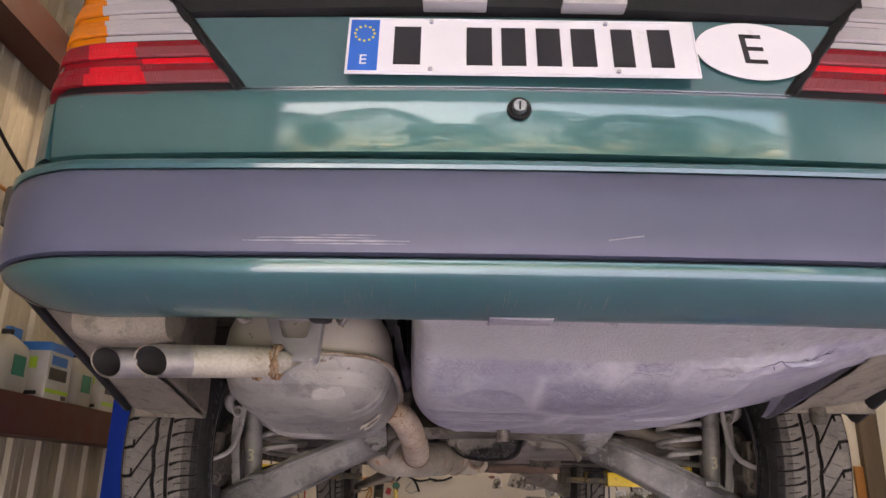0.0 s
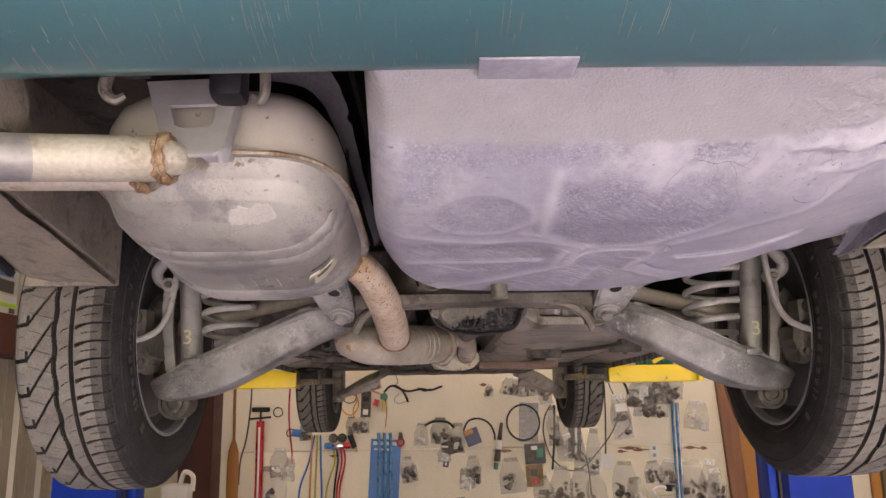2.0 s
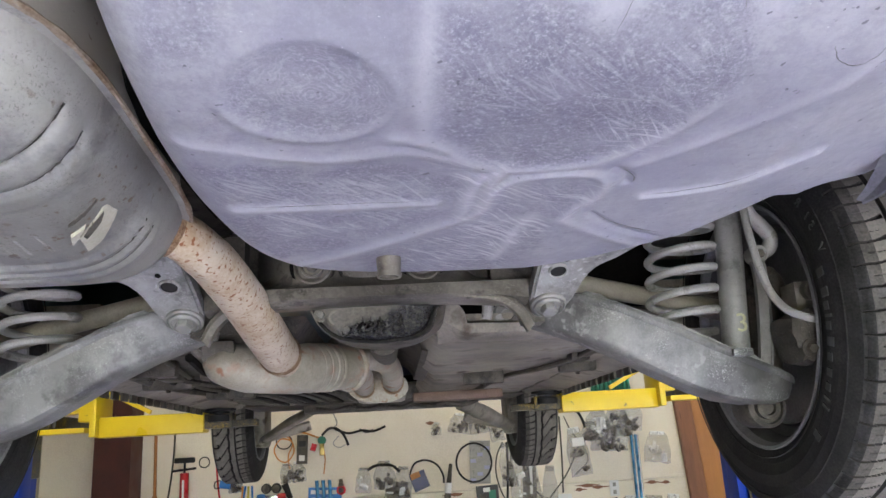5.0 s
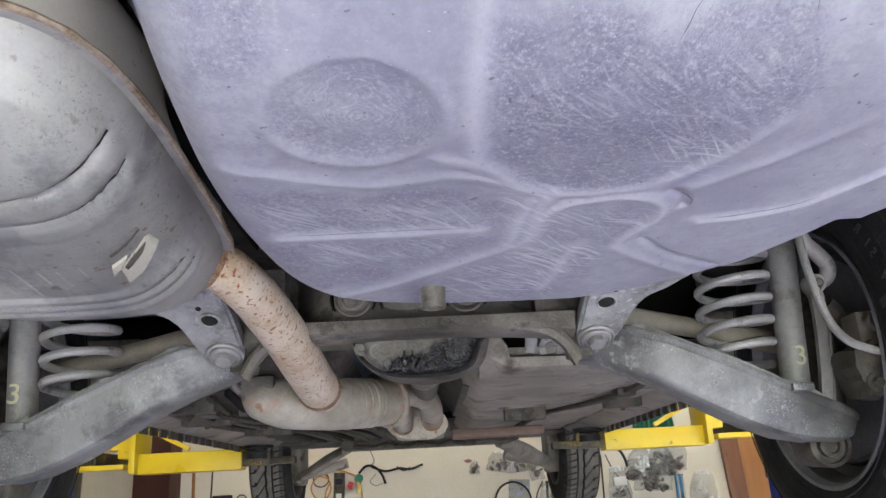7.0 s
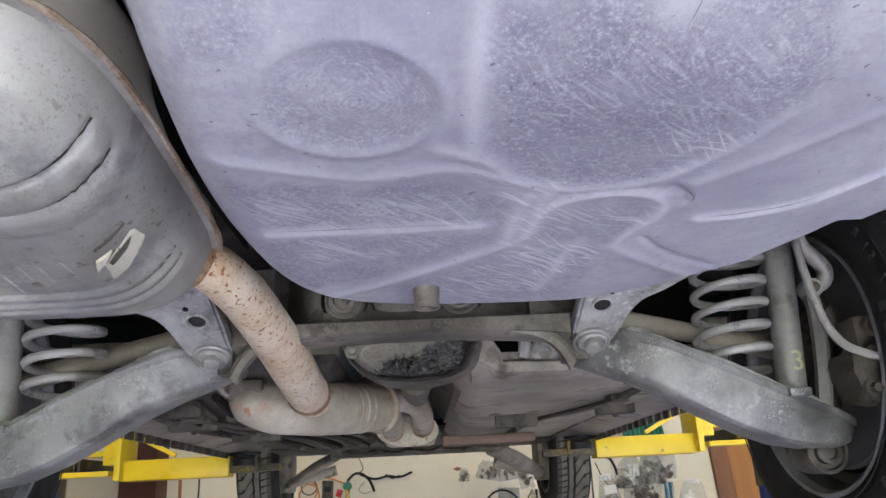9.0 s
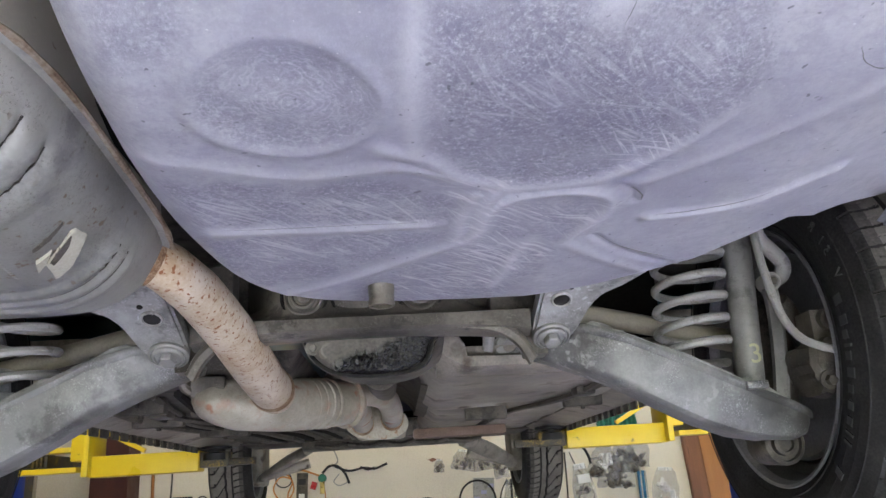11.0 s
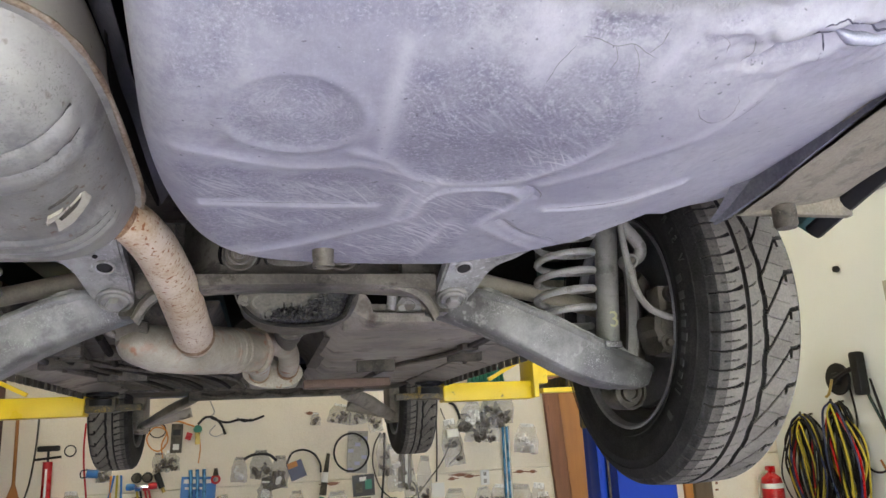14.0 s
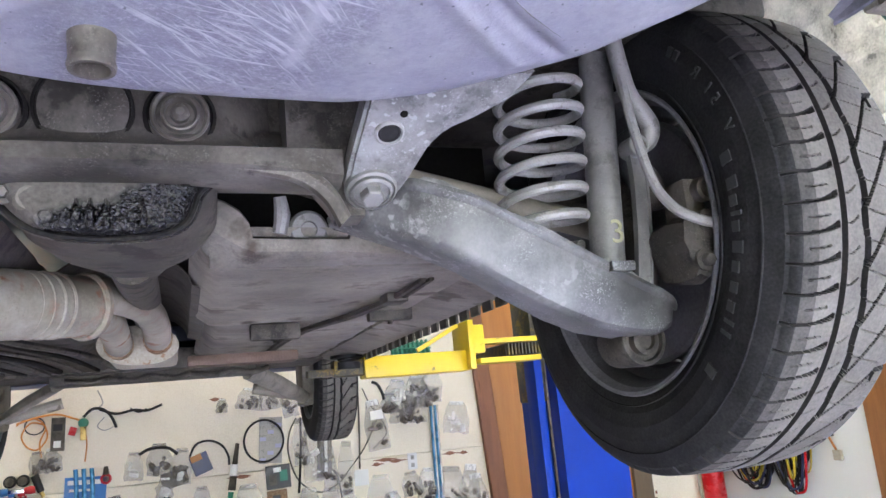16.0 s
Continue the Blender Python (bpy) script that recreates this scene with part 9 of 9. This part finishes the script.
cable("black_drop", [(0.98, 1.35), (1.01, 1.15), (1.08, 1.05), (1.10, 0.9), (1.11, 0.7)], 0.005, "black_plastic", "black lead hanging on the wall")
card("film_tube", 1.00, 1.22, 0.10, 0.34, "bag_parts", "narrow clear pack with dark rods", 3, 0.006, "packet", ((-0.03, -0.16, -0.015, 0.12, "steel"), (0.0, -0.16, 0.02, 0.12, "white_plastic")))
cable("thin_rod", [(1.255, 1.62), (1.25, 1.35), (1.235, 1.08)], 0.006, "steel", "thin grey rod on the wall", "rod")
cable("grey_lead", [(1.29, 1.62), (1.34, 1.50), (1.40, 1.42), (1.44, 1.30), (1.34, 1.20)], 0.004, "steel", "grey lead hanging on the wall")
card("white_note", 1.245, 1.02, 0.10, 0.105, "paper", "blank white square note on the wall", 1, 0.003, "note")
card("bag_label", 1.37, 1.43, 0.09, 0.06, "paper", "white label on a hanging bag", -4, 0.045, "label")
t = card("wall_outlet", 1.615, 1.09, 0.068, 0.112, "white_plastic", "white wall outlet with two sockets", 0, 0.006, "outlet", ((-0.012, 0.012, 0.012, 0.040, "spring"), (-0.012, -0.040, 0.012, -0.012, "spring"), (-0.006, 0.02, -0.002, 0.032, "ink"), (0.002, 0.02, 0.006, 0.032, "ink")))
t = empty("blue_rods", (1.79, WY, 0.7), "long clear sleeve of blue rods on the wall", "rods")
for k in range(4):
    part("rod", tube([(1.765 + 0.016 * k, WY - 0.02, 0.66), (1.775 + 0.016 * k, WY - 0.02, 1.46)], 0.008, 8), M["chrome"] if k % 2 else M["blue_sleeve"], t)
cable("black_clip", [(1.36, 1.66), (1.40, 1.64), (1.43, 1.58), (1.44, 1.53)], 0.010, "black_plastic", "black clip hanging on the wall", "clip")
t = empty("white_jug", (1.66, WY - 0.07, 0.5), "white plastic jug with a black cap by the wall", "jug")
part("body", box((1.58, WY - 0.13, 0.5), (1.74, WY - 0.01, 0.76), 0.03), M["white_plastic"], t)
part("handle", tube([(1.60, WY - 0.07, 0.75), (1.57, WY - 0.07, 0.80), (1.62, WY - 0.07, 0.83), (1.68, WY - 0.07, 0.82)], 0.014, 8, 5), M["white_plastic"], t)
part("cap", lathe([(0, 0.85), (0.025, 0.85), (0.025, 0.80), (0, 0.80)], pose(1.69, WY - 0.07, 0), 16), M["black_plastic"], t)
thing("wall_shelf", box((1.2, WY - 0.2, 0.48), (2.1, WY, 0.5), 0.003), M["wood"], "narrow timber shelf under the hung bags", "shelf", smooth=False)
card("small_black_tile", -0.01, 1.025, 0.045, 0.045, "ink", "small black square on the wall", 10, 0.008, "tag", ((-0.008, -0.01, 0.008, 0.01, "white_plastic"),))
for k, (x, z, w) in enumerate(((1.42, 1.12, 0.10), (1.50, 1.105, 0.08), (1.36, 1.095, 0.05), (1.90, 1.115, 0.07), (2.0, 1.11, 0.05), (0.45, 1.115, 0.09), (-0.88, 1.10, 0.04), (0.30, 1.625, 0.05))):
    bm = bmesh.new()
    vs = [bm.verts.new((x + w * math.cos(a) * (0.8 + 0.3 * math.sin(3 * a + k)), WY + 0.0, z + 0.010 * math.sin(a) * (1 + 0.4 * math.cos(4 * a)))) for a in np.linspace(0, 2 * math.pi, 16)[:-1]]
    v2 = [bm.verts.new(v.co + Vector((0, -0.0012, 0))) for v in vs]
    bm.faces.new(v2)
    for i in range(15):
        bm.faces.new((vs[i], vs[(i + 1) % 15], v2[(i + 1) % 15], v2[i]))
    bmesh.ops.recalc_face_normals(bm, faces=bm.faces)
    thing("paint_chip", bm, M["wood_dark"], "patch of bare brown wood where paint has chipped", "paint chip", "paint chips", "structure", smooth=False)
t = empty("green_crate", (1.62, WY - 0.2, 1.72), "dark green plastic net bag hung on the wall", "net bag")
bm = bmesh.new()
for k in range(9):
    add_tube(bm, [(1.50 + 0.035 * k, WY - 0.05, 1.70), (1.505 + 0.034 * k, WY - 0.11, 1.80), (1.51 + 0.033 * k, WY - 0.05, 1.93)], 0.010, 6, 3)
for z in (1.73, 1.80, 1.87):
    add_tube(bm, [(1.50, WY - 0.06, z), (1.65, WY - 0.10, z), (1.80, WY - 0.06, z)], 0.008, 6, 4)
part("net", bm, M["green_plastic"], t)
part("lining", box((1.51, WY - 0.06, 1.71), (1.79, WY - 0.01, 1.92), 0.02), M["green_plastic"], t)

# ---- boards and the far right of the front wall ----
thing("timber_board", box((2.155, WY - 0.05, 0), (2.275, WY, 2.5), 0.004, Matrix.Translation((2.2, 0, 1.2)) @ Matrix.Rotation(radians(-3.2), 4, "Y") @ Matrix.Translation((-2.2, 0, -1.2))), M["wood_dark"], "reddish rough timber board standing against the wall", "board")
thing("plywood_sheet", box((2.285, WY - 0.03, 0), (2.85, WY - 0.008, 2.3), 0.003, Matrix.Translation((2.2, 0, 1.2)) @ Matrix.Rotation(radians(-3.2), 4, "Y") @ Matrix.Translation((-2.2, 0, -1.2))), M["wood"], "orange-brown plywood sheet standing against the wall", "board")
t = empty("cream_door", (3.15, WY, 0), "cream panel door in a pale frame", "door")
part("leaf", box((3.02, WY - 0.035, 0.0), (3.26, WY, 2.05), 0.006), M["cream"], t)
part("frame", box((2.97, WY - 0.05, 0.0), (3.015, WY, 2.1), 0.006), M["white_plastic"], t)
thing("timber_strip", box((3.27, WY - 0.045, 0), (3.34, WY, 1.76), 0.004), M["wood"], "orange timber strip on the wall", "board")
thing("timber_post", box((3.345, WY - 0.07, 0), (3.50, WY, 3.2), 0.005), M["post_brown"], "brown painted timber post at the wall", "post")
for k in range(14):
    rnd = random.Random(k)
    x, z = rnd.uniform(3.54, 3.62), rnd.uniform(0.5, 1.5)
    thing("paint_chip", box((x - 0.012, WY - 0.0015, z - rnd.uniform(0.004, 0.02)), (x + rnd.uniform(0.005, 0.02), WY, z + 0.008)), M["wood_dark"], "patch of bare brown wood where paint has chipped", "paint chip", "paint chips", "structure", smooth=False)
# fire extinguisher
t = empty("fire_extinguisher", (4.03, WY - 0.10, 0.55), "red fire extinguisher with a white badge on the wall", "extinguisher")
ex = lathe([(0, 0.50), (0.078, 0.50), (0.085, 0.515), (0.085, 0.90), (0.075, 0.945), (0.04, 0.975), (0.028, 0.985), (0, 0.985)], pose(4.03, WY - 0.10, 0), 28)
part("cylinder", ex, M["red_paint"], t)
part("label_band", lathe([(0.0862, 0.905), (0.0862, 0.865)], pose(4.03, WY - 0.10, 0), 28), M["paper"], t)
bm = bmesh.new()
b = [bm.verts.new((4.03 + dx, WY - 0.10 - math.sqrt(0.0864 ** 2 - dx ** 2), 0.83 + dz)) for dx, dz in ((-0.05, 0), (0, -0.022), (0.05, 0), (0, 0.022))]
bm.faces.new(b)
part("badge", bm, M["paper"], t, smooth=False)
part("valve", box((4.0, WY - 0.13, 0.985), (4.06, WY - 0.07, 1.04), 0.01), M["red_paint"], t)
part("hose", tube([(4.0, WY - 0.1, 1.0), (3.93, WY - 0.08, 0.95), (3.925, WY - 0.06, 0.7), (3.94, WY - 0.06, 0.5)], 0.010, 8, 6), M["rag"], t)

# ---- right wall ----
WX = X1 - 0.003
thing("wall_hook", lathe([(0, 0.05), (0.022, 0.045), (0.026, 0.02), (0.010, 0.0)], along((WX, 5.55, 2.49), (WX - 1, 5.55, 2.49)), 14), M["black_plastic"], "small black knob on the pale wall", "knob")
thing("yellow_note", box((WX - 0.003, 5.02, 2.12), (WX, 5.17, 2.32)), M["rag"], "faded yellow note on the pale wall", "note", smooth=False)
t = empty("cord_reel", (WX, 5.6, 1.7), "black hand-cranked cord reel fixed to the wall", "reel")
part("drum", lathe([(0, 0.10), (0.04, 0.10), (0.05, 0.07), (0.115, 0.07), (0.12, 0.06), (0.115, 0.045), (0.06, 0.04), (0.06, 0.0), (0, 0)], along((WX, 5.69, 1.68), (WX - 1, 5.69, 1.68)), 32), M["black_plastic"], t)
part("bracket", box((WX - 0.10, 5.43, 1.55), (WX - 0.02, 5.51, 1.86), 0.02), M["black_plastic"], t)
part("yoke", tube([(WX - 0.06, 5.47, 1.75), (WX - 0.09, 5.55, 1.73), (WX - 0.09, 5.69, 1.68)], 0.018, 8, 4), M["black_plastic"], t)
part("crank", tube([(WX - 0.11, 5.69, 1.68), (WX - 0.12, 5.73, 1.58), (WX - 0.12, 5.77, 1.555)], 0.010, 8, 4), M["brass"], t)
part("strut", tube([(WX - 0.04, 5.46, 1.60), (WX - 0.02, 5.34, 1.28)], 0.012, 8), M["chrome"], t)
for k, pts in enumerate(([(5.62, 1.62), (5.60, 1.40), (5.63, 1.15), (5.52, 1.02), (5.36, 1.06), (5.33, 1.25), (5.40, 1.6)], [(5.40, 1.66), (5.34, 1.40), (5.32, 1.2), (5.36, 1.02)])):
    part("cord", tube([(WX - 0.03 - 0.01 * k, y, z) for y, z in pts], 0.008, 8, 7), M["black_plastic"], t)


def bundle(yc, ztop, zbot, wy, seed, mts, n):
    """A hank of cables hung in long loops from a hook."""
    rnd = random.Random(seed)
    t = empty("cable_hank", (WX, yc, ztop), "tangled hank of black, yellow and red cables hung on the wall", "cables", "cable hanks")
    part("hook", tube([(WX, yc, ztop + 0.02), (WX - 0.10, yc, ztop), (WX - 0.11, yc, ztop + 0.04)], 0.008, 8, 4), M["steel"], t)
    for k in range(n):
        y0 = yc + rnd.uniform(-0.25, 0.25) * wy
        w = rnd.uniform(0.12, 0.5) * wy
        zb = zbot + rnd.uniform(0, 0.28) * (ztop - zbot)
        d = rnd.uniform(0.02, 0.13)
        zt = ztop + rnd.uniform(-0.04, 0.03)
        pts = [(WX - d, yc, zt), (WX - d - 0.01, yc + w * 0.6, zt - 0.10), (WX - d, y0 + w, (zt + zb) / 2 + rnd.uniform(-.08, .08)), (WX - d + 0.01, y0 + w * 0.5, zb + 0.05), (WX - d, y0 - 0.1 * w, zb), (WX - d, y0 - w * 0.6, zb + 0.08), (WX - d - 0.01, y0 - w, (zt + zb) / 2 + rnd.uniform(-.08, .08)), (WX - d, yc - w * 0.5, zt - 0.08), (WX - d, yc, zt)]
        part("cable", tube(pts, rnd.uniform(0.006, 0.011), 7, 6), M[mts[k % len(mts)]], t)
    return t


HANK = ["black_plastic", "black_plastic", "yellow_cable", "black_plastic", "navy", "black_plastic", "black_plastic", "black_plastic", "yellow_cable", "black_plastic", "black_plastic", "black_plastic", "red_paint"]
bundle(6.10, 1.42, 0.58, 0.44, 3, HANK, 23)
bundle(5.74, 1.50, 0.62, 0.36, 9, HANK, 17)
t = empty("paint_brush", (WX, 5.40, 1.0), "thin wooden-handled brush hanging on the wall", "brush")
part("handle", tube([(WX - 0.015, 5.46, 1.10), (WX - 0.015, 5.37, 0.92)], 0.008, 8), M["wood"], t)
part("head", box((WX - 0.03, 5.33, 0.86), (WX - 0.004, 5.40, 0.93), 0.01), M["rag"], t)
thing("plank", box((WX - 0.05, 4.80, 0), (WX, 5.06, 2.0), 0.005), M["plank"], "brown varnished plank standing against the pale wall", "plank")

# ---- left wall: jugs and boxes on the steel girt ----
GX, GZ = X0 + 0.13, 1.96


def def_box(y, s=1.0):
    t = empty("fluid_box", (GX, y, GZ), "white and blue cardboard fluid box on the steel girt", "box", "fluid boxes")
    b = part("carton", box((GX - 0.09, y - 0.13, GZ), (GX + 0.09, y + 0.13, GZ + 0.30), 0.004), M["carton"], t, smooth=False)
    part("blue_top", box((GX - 0.0915, y - 0.1315, GZ + 0.255), (GX + 0.0915, y + 0.1315, GZ + 0.302), 0.003), M["blue_card"], t, smooth=False)
    f = GX + 0.0905
    part("name_bar", box((f, y - 0.095, GZ + 0.185), (f + 0.002, y + 0.075, GZ + 0.235)), M["blue_card"], t, smooth=False)
    part("name_bar", box((f, y - 0.105, GZ + 0.105), (f + 0.002, y + 0.085, GZ + 0.168)), M["ink"], t, smooth=False)
    part("lime_band", box((f, y - 0.128, GZ + 0.035), (f + 0.002, y + 0.128, GZ + 0.055)), M["lime"], t, smooth=False)
    part("code_bar", box((f, y + 0.06, GZ + 0.006), (f + 0.002, y + 0.11, GZ + 0.03)), M["ink"], t, smooth=False)
    part("side_bar", box((GX - 0.06, y - 0.132, GZ + 0.02), (GX + 0.05, y - 0.130, GZ + 0.04)), M["ink"], t, smooth=False)
    part("side_panel", box((GX - 0.05, y - 0.132, GZ + 0.16), (GX + 0.03, y - 0.130, GZ + 0.22)), M["lime"], t, smooth=False)


def jug(y, h=0.30, label="milky plastic fluid jug half full, on the steel girt"):
    t = empty("fluid_jug", (GX, y, GZ), label, "jug", "fluid jugs")
    bm = bmesh.new()
    rings = []
    for z, a, b in ((0, 0.085, 0.12), (0.02, 0.09, 0.128), (h * 0.62, 0.09, 0.128), (h * 0.78, 0.08, 0.11), (h * 0.9, 0.045, 0.06), (h * 0.95, 0.028, 0.03)):
        rings.append([(GX + a * math.copysign(abs(math.cos(q)) ** 0.5, math.cos(q)), y + b * math.copysign(abs(math.sin(q)) ** 0.5, math.sin(q)), GZ + z) for q in [k * math.pi / 14 for k in range(28)]])
    add_loft(bm, rings)
    part("body", bm, M["jug"], t)
    part("cap", lathe([(0, h * 1.04), (0.03, h * 1.04), (0.03, h * 0.95), (0, h * 0.95)], pose(GX, y, GZ), 18), M["black_plastic"], t)
    part("handle", tube([(GX, y + 0.10, GZ + h * 0.62), (GX, y + 0.13, GZ + h * 0.85), (GX, y + 0.05, GZ + h * 0.93)], 0.014, 8, 5), M["jug"], t)
    part("label", box((GX + 0.0885, y - 0.06, GZ + 0.08), (GX + 0.0925, y + 0.05, GZ + 0.18)), M["green_plastic"], t, smooth=False)
    return t


jug(3.88)
def_box(4.28)
jug(4.62)
def_box(4.98)
jug(5.4)
thing("blue_carton", box((GX - 0.10, 4.02, GZ), (GX - 0.094 + 0.03, 4.13, GZ + 0.36), 0.004), M["blue_card"], "flat blue carton standing behind the jugs", "carton", smooth=False)
thing("conduit", tube([(X0 + 0.06, 2.6, 2.98), (X0 + 0.05, 4.4, 2.98)], 0.012, 8), M["wood"], "thin brown rail along the siding", "rail")
thing("hanging_cable", tube([(X0 + 0.15, 2.6, 3.75), (X0 + 0.16, 3.0, 3.5), (X0 + 0.12, 3.5, 3.2), (X0 + 0.09, 4.1, 3.0)], 0.010, 8, 6), M["black_plastic"], "black cable slung along the siding", "cable")
# the white bottle by the column
t = empty("oil_bottle", (-1.95, 6.2, 0.6), "white plastic oil bottle with a dark label", "bottle")
part("body", box((-2.05, 6.12, 0.6), (-1.85, 6.28, 0.95), 0.04), M["white_plastic"], t)
part("handle", tube([(-1.93, 6.20, 0.94), (-1.90, 6.20, 1.03), (-1.84, 6.20, 1.0), (-1.84, 6.20, 0.90)], 0.018, 8, 5), M["white_plastic"], t)
part("label", box((-2.0, 6.117, 0.68), (-1.90, 6.121, 0.86)), M["ink"], t, smooth=False)
thing("side_shelf", box((-2.3, 6.05, 0.575), (-1.76, 6.32, 0.6), 0.004), M["wood"], "small timber shelf beside the column", "shelf", smooth=False)
thing("shelf_leg", box((-2.28, 6.07, 0), (-1.78, 6.30, 0.575), 0.004), M["wood_dark"], "dark timber stand under the small shelf", "stand", smooth=False)
